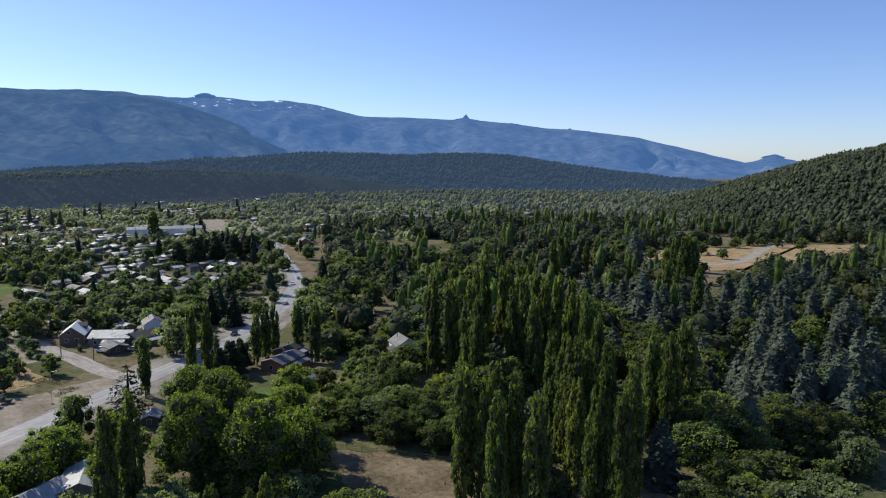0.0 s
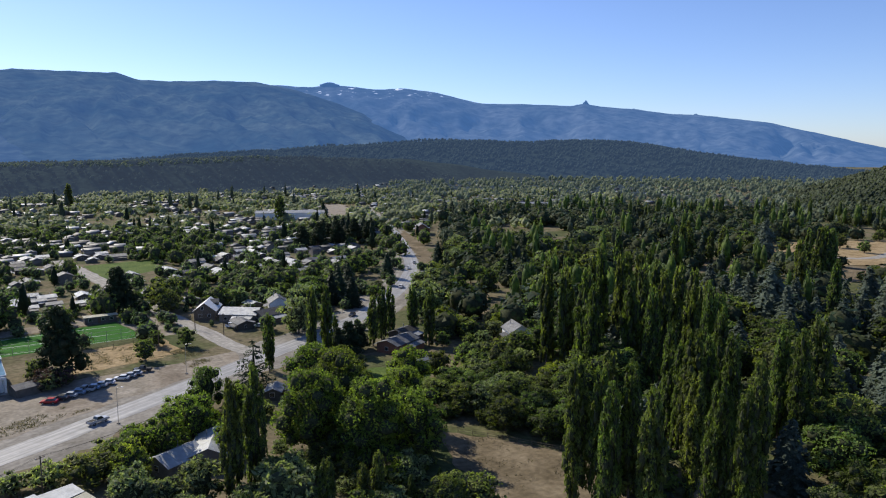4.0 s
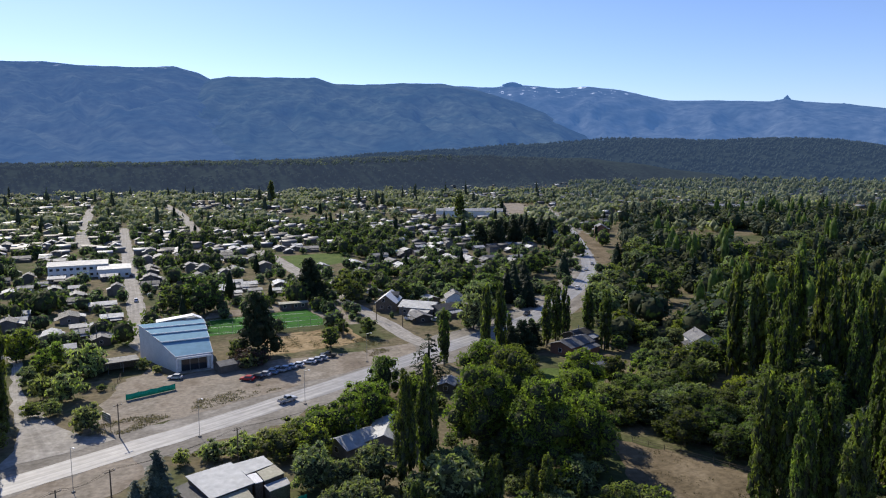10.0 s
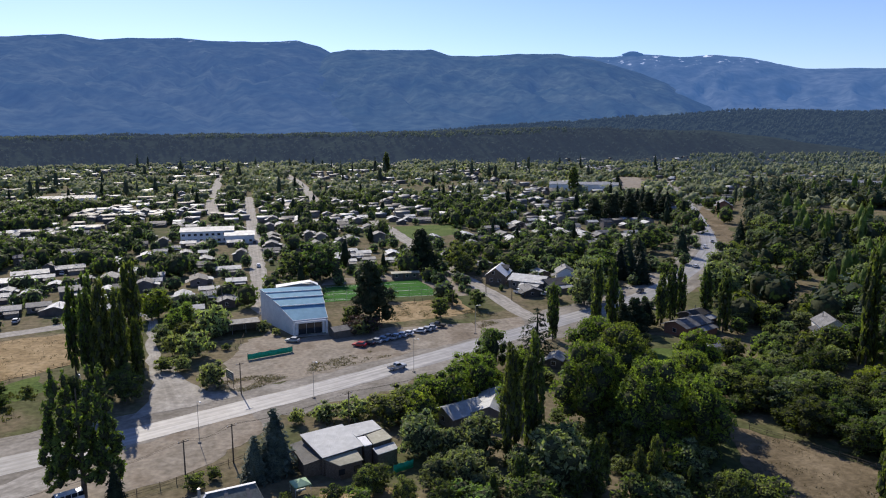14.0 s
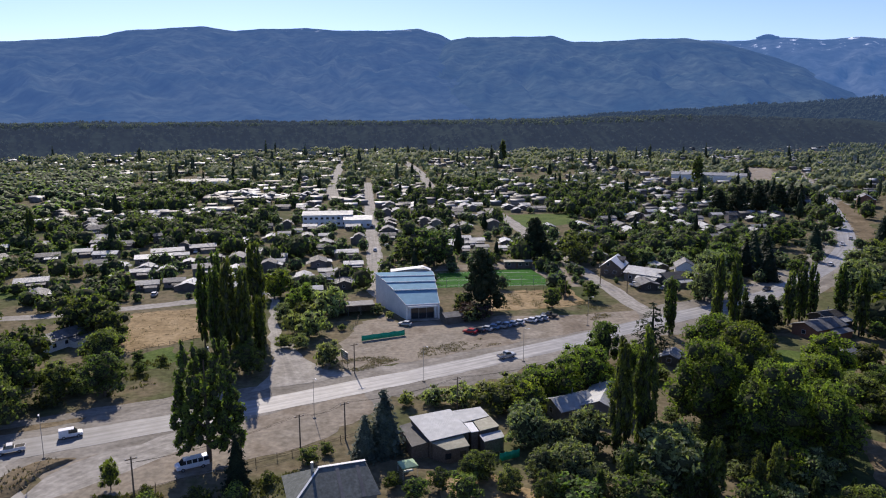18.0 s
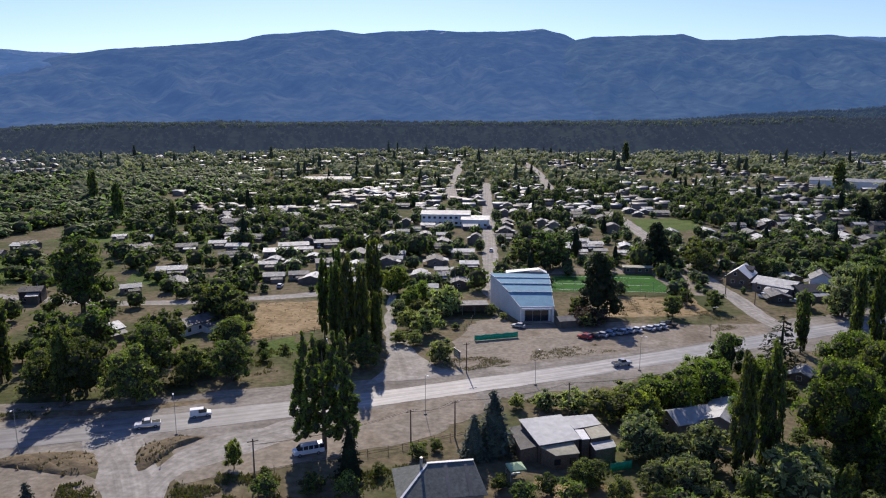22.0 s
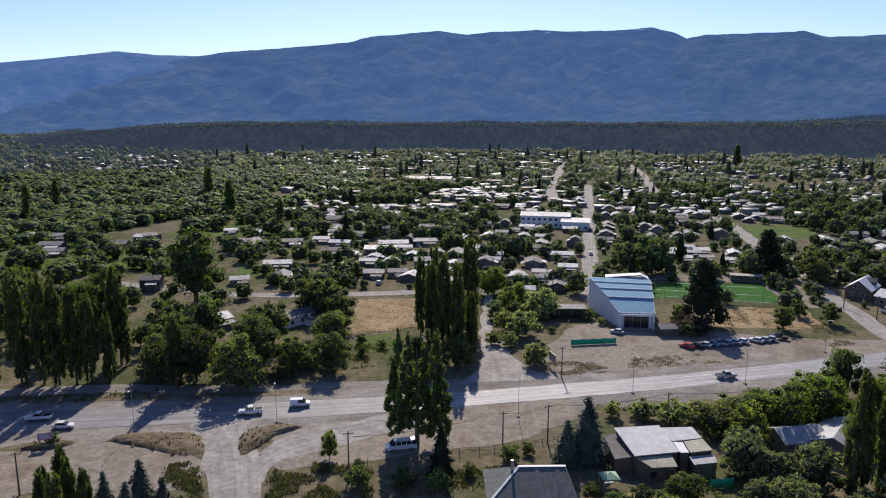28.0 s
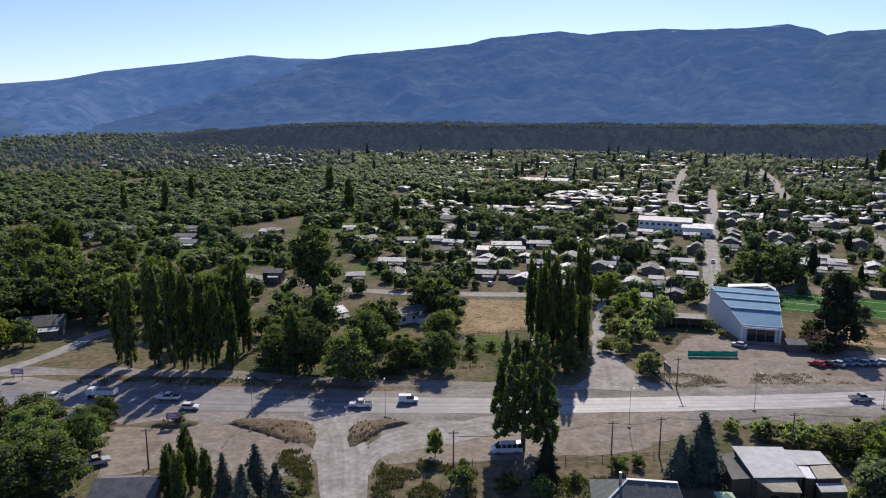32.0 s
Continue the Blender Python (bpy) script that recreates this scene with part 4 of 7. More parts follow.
# white-walled buildings in the town
def long_block(w, d, h, label, rows, cols, roof=None):
    root = tagged(new("building"), label, "building")
    part("wall", prism([(-w / 2, -d / 2), (w / 2, -d / 2), (w / 2, d / 2), (-w / 2, d / 2)], -0.2, [h] * 4), M_PAINT, root)
    part("roof", gable(w, d, h, 1.4), roof or M_ZINC, root, "bright metal roof")
    for r in range(rows):
        for c in range(cols):
            window(root, -w / 2 + w * (c + 0.5) / cols, -d / 2, 1.6 + 3.0 * r, 1.5, 1.2)
    return root


placed(long_block(27, 13, 6.4, "long white two-storey school block with rows of windows", 2, 9), -48, 408, 3, 15)
placed(long_block(15, 14, 4.5, "white hall with a pale roof beside the school", 1, 4), -31, 403, 3, 8)
placed(long_block(38, 20, 6, "far white warehouse with a bright roof", 1, 6), -172, 606, 8, 20)
placed(long_block(62, 24, 6, "far long pale warehouse with a bright roof", 1, 10), 262, 640, -24, 30)
placed(long_block(34, 18, 6, "far pale building among trees", 1, 6), 522, 598, -35, 18)
placed(house(14, 8, 6, 2.2, M_GREY, "brown two-storey roadside house", 3, wall=M_BRICK), 297, 468, 62, 8)
# small houses in the west
placed(house(15, 7, 2.9, 1.3, M_GREY, "long white farmhouse with a grey roof half hidden by trees", 4, wall=M_PAINT), -98, 200, 62, 8)
placed(house(9, 7, 2.8, 1.2, M_ZINC, "low building with a flat silver roof among trees", 1), -121, 188, 62, 6)
placed(house(12, 8, 3.2, 2.0, M_GREY, "grey house with pale gables in the shade of trees", 3), -190, 142, 42, 9)
for x, y, turn, k, s in (
        (-110, 325, 20, 3, 1.2), (-97, 334, 20, 3, 1.0), (-82, 282, 20, 4, 1.2), (-176, 347, 20, 2, 0.9), (-105, 365, 20, 4, 1.1), (-190, 337, 20, 0, 1.0), (-158, 316, 20, 1, 1.0), (-163, 375, 20, 4, 0.8),
        (-263, 279, 20, 1, 1.1), (-250, 266, 20, 1, 1.0), (-308, 285, 25, 3, 1.0), (-321, 292, 25, 1, 1.0), (-306, 262, 25, 1, 1.0), (-318, 305, 20, 0, 1.0), (-204, 338, 20, 2, 1.0), (-205, 366, 20, 0, 0.9),
        (-156, 450, 20, 3, 1.0), (-142, 420, 15, 3, 0.9), (-128, 366, 20, 0, 1.0), (-131, 300, 20, 1, 0.9), (-340, 280, 25, 1, 1.0), (-290, 300, 25, 0, 1.0), (-36, 252, 8, 0, 0.9), (-26, 262, 98, 1, 0.9),
        (-34, 282, 8, 2, 1.1), (-40, 300, 98, 1, 1.0), (-30, 318, 8, 3, 0.9), (-168.2, 223.3, 20, 4, 1.0), (-141.0, 268.5, 20, 3, 1.0), (-129.5, 248.8, 110, 1, 0.95), (-141.7, 239.0, 30, 0, 0.9), (-111.0, 310.8, 15, 3, 1.3),
        (-107.3, 284.3, 15, 2, 1.1), (-97.1, 263.1, 15, 0, 1.0), (-88.5, 266.8, 15, 0, 0.95), (-101.6, 316.9, 15, 2, 1.0), (-123.2, 354.1, 20, 4, 0.8), (-147.5, 326.3, 15, 0, 1.0), (-145.1, 337.8, 15, 2, 1.0), (-184.2, 306.8, 60, 1, 0.9),
        (-178.6, 312.4, 60, 1, 0.9), (-233.3, 308.6, 10, 3, 1.0), (-274.8, 300.0, 10, 3, 1.1), (-235.2, 289.3, 15, 1, 1.0), (-228.1, 303.6, 40, 4, 0.9), (-277.1, 356.0, 20, 2, 1), (-189.2, 354.8, 15, 0, 0.8)):
    put_house(x, y, turn, k, s)
# roofs at the southern edge
placed(house(10, 7, 2.6, 1.5, M_GREY, "small house with a near-black roof", 1), -93, 83, 28, 5)
# the town
open_land = [np.array(p, float) for p in ([(-30, 222), (80, 222), (80, 320), (62, 335), (-8, 325), (-14, 262), (-30, 240)], [(50, 380), (100, 395), (100, 450), (52, 450)], [(-100, 240), (-55, 205), (-50, 250), (-80, 262)], [(-72, 395), (-22, 395), (-22, 420), (-72, 420)])]
CLEAR.extend(open_land)


def green_belt(x, y):
    """Where gardens grow together into belts of tall trees."""
    return fbm(x, y, 75, 3, 7.0)


k = 0
while k < 180:
    az, r = rng.uniform(-24, 30), math.sqrt(rng.uniform(265 ** 2, 480 ** 2))
    x, y = polar(az, r)
    if az < 23 + (r - 230) * 0.02 and green_belt(x, y) < 0.22 and free(x, y, 3.4):
        put_house(x, y, rng.choice([5, 95, 185, 275]) + rng.uniform(-5, 5), int(rng.choice(5, p=[0.3, 0.2, 0.25, 0.15, 0.1])), rng.uniform(0.7, 1.0))
        k += 1

def far_town(spots):
    """Roofs and walls too far to be told apart."""
    made = {"wall": [], "bright": [], "dark": []}
    def tri(bm):
        bmesh.ops.triangulate(bm, faces=bm.faces[:])
        bm.verts.index_update()
        out = np.array([v.co[:] for v in bm.verts]), np.array([[v.index for v in f.verts] for f in bm.faces])
        bm.free()
        return out
    walls, roof = tri(gable_walls(1, 1, 0.66, 0.26)), tri(gable(1, 1, 0.66, 0.26, 0.06, 0.04))
    for x, y, a, w, d, h, dark in spots:
        c, s = math.cos(a), math.sin(a)
        for key, (v, f) in (("wall", walls), ("dark" if dark else "bright", roof)):
            p = v * np.array([w, d, h])
            made[key].append((np.stack([p[:, 0] * c - p[:, 1] * s + x, p[:, 0] * s + p[:, 1] * c + y, p[:, 2]], 1), f))
    for key, mat, label in (("wall", M_FARWALL, "walls of the many far houses"), ("bright", M_FARZINC, "bright metal roofs of the many far houses"), ("dark", M_GREY, "dark roofs of the many far houses")):
        n = np.cumsum([0] + [len(v) for v, f in made[key]])
        tagged(obj("far_houses", mesh_np("far_houses", np.vstack([v for v, f in made[key]]), None, np.vstack([f + o for (v, f), o in zip(made[key], n)])), mat), label, "houses", kind="stuff")


spots = []
while len(spots) < 265:
    az, r = rng.uniform(-27, 32), math.sqrt(rng.uniform(455 ** 2, 600 ** 2))
    x, y = polar(az, r)
    if az < 27 + (r - 460) * 0.03 and green_belt(x, y) < 0.25 and free(x, y, 2.5):
        spots.append((x, y, rng.choice([0.09, 1.66]) + rng.uniform(-0.1, 0.1), rng.uniform(5.5, 10), rng.uniform(5, 7), rng.uniform(3.2, 4.6), rng.random() < 0.45))
        TAKEN.append((x, y, 4.0))
while len(spots) < 1350:
    az, r = rng.uniform(-50, 58), math.sqrt(rng.uniform(600 ** 2, 1060 ** 2)) if len(spots) % 5 else rng.uniform(1000, 1400)
    x, y = polar(az, r)
    if (-27 < az < 27 + (r - 460) * 0.04 or (r > 760 and rng.random() < 0.6)) and green_belt(x, y) < 0.3 and free(x, y, 2):
        w = rng.uniform(5, 10) * (2.2 if rng.random() < 0.04 else 1)
        spots.append((x, y, rng.choice([0.09, 1.66]) + rng.uniform(-0.1, 0.1), w, rng.uniform(4.5, 7), rng.uniform(3.4, 4.6), rng.random() < 0.45))
        TAKEN.append((x, y, 4.0))
for n in range(17):
    x, y = -142 + 12 * (n % 7) + rng.uniform(-3, 3), 508 + 18 * (n // 7) + rng.uniform(-5, 5)
    spots.append((x, y, rng.choice([0.09, 1.66]), rng.uniform(7, 10), rng.uniform(5, 7), rng.uniform(4, 5), rng.random() < 0.3))
    TAKEN.append((x, y, 5.0))
far_town(spots)
del CLEAR[-len(open_land):]
k = 0
while k < 8:
    az, r = rng.uniform(-58, -27), math.sqrt(rng.uniform(470 ** 2, 640 ** 2))
    x, y = polar(az, r)
    if free(x, y, 4) and fbm(x, y, 120, 2, 1.0) > 0.1:
        put_house(x, y, rng.choice([20, 110]) + rng.uniform(-8, 8), 5 + k % 4, rng.uniform(0.7, 1.0))
        k += 1

# ---- trees ----


def unit(n, r):
    v = r.normal(size=(n, 3))
    return v / np.linalg.norm(v, axis=1)[:, None]


def cards(c, nrm, size, r, stretch=1.0, up=0.0):
    """One leafy spray, a bent quad, at each centre."""
    n = len(c)
    t = r.normal(size=(n, 3)) * (1 - up) + np.array([0, 0, 1.0]) * up * 3
    t -= nrm * (t * nrm).sum(1)[:, None]
    t /= np.linalg.norm(t, axis=1)[:, None] + 1e-9
    b = np.cross(nrm, t)
    s = (size * r.uniform(0.55, 1.3, n))[:, None]
    j = lambda: r.uniform(0.6, 1.2, n)[:, None]
    v = np.stack([c - t * s * stretch * j(), c + b * s * 0.6 * j() - nrm * s * 0.25, c + t * s * stretch * j(), c - b * s * 0.6 * j() - nrm * s * 0.25], 1).reshape(-1, 3)
    return v, np.arange(n * 4).reshape(n, 4)


def ico(n):
    bm = bmesh.new()
    bmesh.ops.create_icosphere(bm, subdivisions=n, radius=1)
    out = np.array([v.co[:] for v in bm.verts]), np.array([[v.index for v in f.verts] for f in bm.faces])
    bm.free()
    return out


ICO_V, ICO_F = ico(1)
DOME_V, DOME_F = ico(2)


def crown_mesh(name, lobes, per_area, size, mat, seed, stretch=1.0, up=0.0, core=0.66, spread=0.6):
    """A crown of sprays on uneven lobes (x, y, z, rx, ry, rz), over cores coloured dark as shade."""
    r = np.random.default_rng(seed)
    vs, qs, ts, nv = [], [], [], 0
    for k, (x, y, z, a, b, c) in enumerate(lobes):
        n = int(1.35 * per_area * (a * b + b * c + a * c))
        u = unit(n, r)
        u[:, 2] = np.where(u[:, 2] < -0.45, -u[:, 2], u[:, 2])
        w = u * np.array([a, b, c]) + np.array([x, y, z])
        k2 = 1.5 / size * 0.34
        tuft = np.sin(w[:, 0] * k2 * 2.1 + seed) + np.sin(w[:, 1] * k2 * 2.3 + 1.7 * seed) + np.sin(w[:, 2] * k2 * 1.9) + 0.8 * np.sin((w[:, 0] + w[:, 1] - w[:, 2]) * k2 * 1.3)
        u, tuft = u[tuft > -1.25], tuft[tuft > -1.25]
        n = len(u)
        rad = r.uniform(0.8, 1.02, n) + 0.07 * np.clip(tuft, -1.5, 2) + np.where(r.uniform(0, 1, n) < 0.1, 0.1, 0.0)
        p = np.array([x, y, z]) + u * np.array([a, b, c]) * rad[:, None]
        nn = u / np.array([a, b, c])
        nn /= np.linalg.norm(nn, axis=1)[:, None]
        nn += r.normal(size=(n, 3)) * spread
        nn /= np.linalg.norm(nn, axis=1)[:, None]
        v, q = cards(p, nn, size, r, stretch, up)
        vs.append(v), qs.append(q + nv)
        nv += len(v)
        cv, cf = (DOME_V, DOME_F) if k == 0 else (ICO_V, ICO_F)
        v = np.array([x, y, z]) + cv * np.array([a, b, c]) * core * r.uniform(0.88, 1.05, (len(cv), 1))
        vs.append(v), ts.append(cf + nv)
        nv += len(v)
    me = mesh_np(name, np.vstack(vs), np.vstack(qs), np.vstack(ts))
    me.materials.append(mat)
    inner_shade(me)
    return me


def inner_shade(me):
    """The triangles inside a crown get a dark colour that paints in its inner shade."""
    me.materials.append(M_INNERSHADE)
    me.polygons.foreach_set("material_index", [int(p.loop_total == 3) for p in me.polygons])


def limb(bm, a, b, r0, r1, n=6):
    a, b = Vector(a), Vector(b)
    d = b - a
    m = Matrix.Translation((a + b) / 2) @ d.to_track_quat("Z", "Y").to_matrix().to_4x4()
    bmesh.ops.create_cone(bm, cap_ends=False, segments=n, radius1=r0, radius2=r1, depth=d.length, matrix=m)


def trunk_mesh(h, r0, limbs, seed):
    r = np.random.default_rng(seed)
    bm = bmesh.new()
    limb(bm, (0, 0, -0.2), (0.1, 0, h * 0.35), r0, r0 * 0.75, 8)
    limb(bm, (0.1, 0, h * 0.35), (0, 0.1, h * 0.85), r0 * 0.75, r0 * 0.2, 7)
    for k in range(limbs):
        a = r.uniform(0, 6.28)
        z = h * r.uniform(0.22, 0.55)
        l = h * r.uniform(0.16, 0.3)
        limb(bm, (0, 0, z), (math.cos(a) * l, math.sin(a) * l, z + l * 0.9), r0 * 0.4, r0 * 0.1, 5)
    me = bpy.data.meshes.new("trunk")
    bm.to_mesh(me)
    bm.free()
    me.materials.append(M_BARK)
    return me


def broad_lobes(h, w, seed, n=13, low=0.28):
    """One broad dome with rounded boughs bulging out of it, down to a skirt."""
    r = np.random.default_rng(seed)
    a, c = w * 0.34, h * (0.96 - low) * 0.43
    z0 = h * (0.5 + low * 0.4)
    out = [(0, 0, z0, a, a, c), (0, 0, h * (0.26 + low * 0.6), a * 0.95, a * 0.95, h * 0.24)]
    for k in range(n):
        f = 1 - 1.9 * (k + 0.5) / n
        t = k * 2.4 + r.uniform(-0.4, 0.4)
        e = math.sqrt(max(0.0, 1 - f * f)) if f > 0 else 1.0
        s = w * r.uniform(0.11, 0.2)
        o = r.uniform(0.82, 1.14)
        out.append((e * math.cos(t) * a * o, e * math.sin(t) * a * o, z0 + f * c * o, s, s * r.uniform(0.85, 1.15), s * r.uniform(0.65, 0.9) * min(1.2, h / w)))
    return out


def cone_lobes(h, w, seed, n=26):
    """Uneven boughs round a dense cone."""
    r = np.random.default_rng(seed)
    out = [(0, 0, h * 0.38, w * 0.3, w * 0.3, h * 0.36), (0, 0, h * 0.7, w * 0.15, w * 0.15, h * 0.28)]
    for k in range(n):
        f = 0.06 + 0.88 * k / n
        t = k * 2.4 + r.uniform(-0.5, 0.5)
        reach = w * 0.36 * (1 - f) ** 0.7
        s = w * (0.17 - 0.11 * f) * r.uniform(0.8, 1.25)
        out.append((math.cos(t) * reach, math.sin(t) * reach, h * f + s * 0.5, s, s, s * r.uniform(0.7, 1.2)))
    return out


def poplar_lobes(h, w, seed, stems=34):
    """Upright strands packed into a column with a pointed head."""
    r = np.random.default_rng(seed)
    out = [(0, 0, h * 0.45, w * 0.3, w * 0.3, h * 0.4)]
    for k in range(stems):
        f = 0.05 + 0.86 * (k / (stems - 1)) ** 0.9
        wide = w * 0.5 * min(1.0, 0.62 + f * 1.6) * min(1.0, (1.06 - f) * 2.4) ** 0.75
        a = k * 2.4 + r.uniform(-0.6, 0.6)
        o = wide * r.uniform(0.48, 0.78)
        s = wide * r.uniform(0.27, 0.42) + 0.12
        out.append((o * math.cos(a), o * math.sin(a), h * (f + 0.02), s, s, min(h * r.uniform(0.08, 0.13), h * (1.0 - f) + 0.6)))
    return out


def conifer_mesh(name, h, w, seed, mat, droop=0.25, whorls=17, heart=1.0):
    r = np.random.default_rng(seed)
    cs, ns = [], []
    for k in range(whorls):
        f = (k + 0.4) / whorls
        z = h * (0.06 + 0.92 * f)
        reach = w * 0.5 * (1 - f) ** 0.72 * r.uniform(0.85, 1.12) + 0.2
        for i in range(max(7, int(20 * (1 - f * 0.6)))):
            a = r.uniform(0, 6.28)
            l = reach * r.uniform(0.7, 1.15)
            for s in np.arange(0.45, 1.01, 0.55 / max(1.0, l)):
                d = l * s
                for q in range(1):
                    cs.append((d * math.cos(a) + r.normal() * 0.2, d * math.sin(a) + r.normal() * 0.2, z - droop * d * s + r.normal() * 0.12))
                    ns.append((math.cos(a) * 0.45 + r.normal() * 0.3, math.sin(a) * 0.45 + r.normal() * 0.3, 0.8))
    cs, ns = np.array(cs), np.array(ns)
    ns /= np.linalg.norm(ns, axis=1)[:, None]
    v, q = cards(cs, ns, 0.72, r, 1.2)
    k = 7
    rings = [(h * 0.05, w * 0.36 * heart), (h * 0.45, w * 0.23 * heart), (h * 0.97, 0.05)]
    cone = np.array([(rr * math.cos(6.283 * i / k), rr * math.sin(6.283 * i / k), z) for z, rr in rings for i in range(k)])
    cq = np.array([[j * k + i, j * k + (i + 1) % k, (j + 1) * k + (i + 1) % k, (j + 1) * k + i] for j in range(2) for i in range(k)])
    me = mesh_np(name, np.vstack([v, cone]), np.vstack([q, cq + len(v)]))
    me.materials.append(mat)
    return me


def kind_of_tree(name, label, crowns, trunks, category="tree", group=""):
    made = []
    for c, t in zip(crowns, trunks):
        root = tagged(new(name), label, category, group)
        if t:
            obj("trunk", t, None, root)
        obj("crown", c, None, root)
        made.append(root)
    return made


def bushy(name, label, h, w, mat, seeds, dens, size, trunk=True, category="tree", n=13, low=0.28, stretch=1.0, up=0.0):
    cr = [crown_mesh("crown", broad_lobes(h, w, s, n, low), dens, size, mat, s, stretch, up) for s in seeds]
    tr = [trunk_mesh(h, 0.03 * h, 5, s) if trunk else None for s in seeds]
    return kind_of_tree(name, label, cr, tr, category)


KINDS = {
    "cedar": (kind_of_tree("cedar_tree", "open-layered cedar with wide flat boughs", [conifer_mesh("crown", 20, 17, 91, M_CONIFER, 0.06, 11, 0.15)], [trunk_mesh(20, 0.3, 0, 91)]), 20.0),
    "plum": (bushy("shrub", "dark purple-leaved shrub beside the car park", 4, 5.5, M_PLUM, (56,), 16, 0.25, trunk=False, category="shrub", n=9, low=0.0), 4.0),
    "pine": (kind_of_tree("pine_tree", "broad near-black pine with dense boughs", [crown_mesh("crown", cone_lobes(20, 14, s, 34), 10, 0.38, M_CONIFER, s, 1.3, spread=0.6) for s in (84, 85)],
                          [trunk_mesh(20, 0.35, 0, s) for s in (84, 85)]), 20.0),
    "spruce": (kind_of_tree("spruce_tree", "broad dark blue-green spruce with dense boughs", [conifer_mesh("crown", 20, 13.5, s, M_BLUEFIR, 0.3, 22, 0.9) for s in (81, 82, 83)],
                            [trunk_mesh(20, 0.35, 0, s) for s in (81, 82, 83)]), 20.0),
    "poplar": (kind_of_tree("poplar_tree", "tall narrow green poplar standing in a row",
                            [crown_mesh("crown", poplar_lobes(25, 5.8, s), 13, 0.34, M_POPLAR, s, 1.4, 0.5) for s in (1, 2, 3, 4)],
                            [trunk_mesh(25, 0.35, 0, s) for s in (1, 2, 3, 4)]), 25.0),
    "cottonwood": (bushy("cottonwood_tree", "large dark green cottonwood with an open ragged crown", 24, 17, M_POPLAR, (11, 12), 5.0, 0.52, n=22, low=0.05), 24.0),
    "broad": (bushy("broadleaf_tree", "rounded green broadleaf tree with dense foliage", 12, 12, M_BROAD, (21, 22, 23, 24), 10.5, 0.31, n=20, low=0.0), 12.0),
    "broad_far": (bushy("broadleaf_tree", "rounded green broadleaf tree with dense foliage", 12, 12, M_BROAD, (25, 26, 27), 3.2, 0.54, n=15, low=0.0), 12.0),
    "poplar_far": (kind_of_tree("poplar_tree", "tall narrow green poplar in a distant row", [crown_mesh("crown", poplar_lobes(25, 5.8, s), 4.2, 0.6, M_POPLAR, s, 1.4, 0.5) for s in (5, 6, 7)],
                                [trunk_mesh(25, 0.35, 0, s) for s in (5, 6, 7)]), 25.0),
    "walnut": (bushy("walnut_tree", "very large green walnut tree with a domed crown", 20, 17, M_WALNUT, (27, 28, 29), 7.5, 0.37, n=26, low=0.0), 20.0),
    "ash": (bushy("ash_tree", "fresh green broadleaf tree beside the road", 11, 10.5, M_FRESH, (33, 34, 35), 10, 0.31, n=19, low=0.0), 11.0),
    "lime": (bushy("lime_tree", "bright yellow-green broadleaf tree", 11, 10.5, M_LIME, (31, 32), 10, 0.34, n=15, low=0.02), 11.0),
    "willow": (bushy("willow_tree", "pale grey-green willow with feathery foliage", 9, 9.5, M_WILLOW, (41, 42, 43), 8, 0.34, n=13, low=0.0, stretch=1.5), 9.0),
    "shrub": (bushy("shrub", "low green shrub in dry grass", 4, 5.5, M_BROAD, (51, 52, 53), 20, 0.23, trunk=False, category="shrub", n=9, low=0.0), 4.0),
    "paleshrub": (bushy("shrub", "low pale green feathery shrub", 4, 4.6, M_PALE, (54, 55, 57), 24, 0.2, trunk=False, category="shrub", n=14, low=0.0, stretch=1.6, up=0.45), 4.0),
    "conifer": (kind_of_tree("conifer_tree", "dark green cone-shaped conifer", [conifer_mesh("crown", 20, 12, s, M_CONIFER) for s in (61, 62, 63)],
                             [trunk_mesh(20, 0.35, 0, s) for s in (61, 62, 63)]), 20.0),
    "fir": (kind_of_tree("fir_tree", "blue-green fir with layered drooping branches", [conifer_mesh("crown", 20, 12, s, M_BLUEFIR, 0.35, 24) for s in (64, 65)],
                         [trunk_mesh(20, 0.35, 0, s) for s in (64, 65)]), 20.0),
}
double = []
for dx, dy, hh, ww, sd in ((2.9, 0.3, 24, 6.2, 71), (-2.9, 0.4, 22.8, 5.6, 72), (0.3, -1.0, 17, 8.0, 74), (4.4, -0.6, 15.5, 5.0, 75), (-4.6, 0.2, 14.5, 4.6, 76)):
    double += [(x + dx, y + dy, z, a * 0.92, b * 0.92, c * 0.8) for x, y, z, a, b, c in poplar_lobes(hh, ww, sd, 26)[1:]]
double = [q for q in double if q[2] - q[5] > 1.3]
KINDS["double"] = (kind_of_tree("black_poplar_tree", "big leafy black poplar with two merged crowns beside the road", [crown_mesh("crown", double, 11, 0.38, M_POPLAR, 73, 1.15, 0.2, core=0.72, spread=0.6)], [trunk_mesh(23, 0.5, 7, 71)]), 23.0)
USED = {k: 0 for k in KINDS}


def plant(kind, x, y, h, wide=1.0, room=None, label=""):
    if kind in ("broad", "poplar") and math.hypot(x, y) > 195:
        kind += "_far"
    protos, h0 = KINDS[kind]
    i = USED[kind]
    USED[kind] += 1
    s = h / h0
    m = pose(x, y, -0.05, 0, 0, (i * 137.5) % 360) @ Matrix.Diagonal((s * wide, s * wide, s, 1))
    if i < len(protos):
        ob = protos[i]
        ob.matrix_basis = m
    else:
        first = protos[i % len(protos)]
        ob = copy_thing(first, m @ Matrix.Diagonal((*(1 / v for v in first.scale), 1)))
    if label:
        ob["label"] = label
    TAKEN.append((x, y, room if room is not None else 0.12 * h))
    return ob


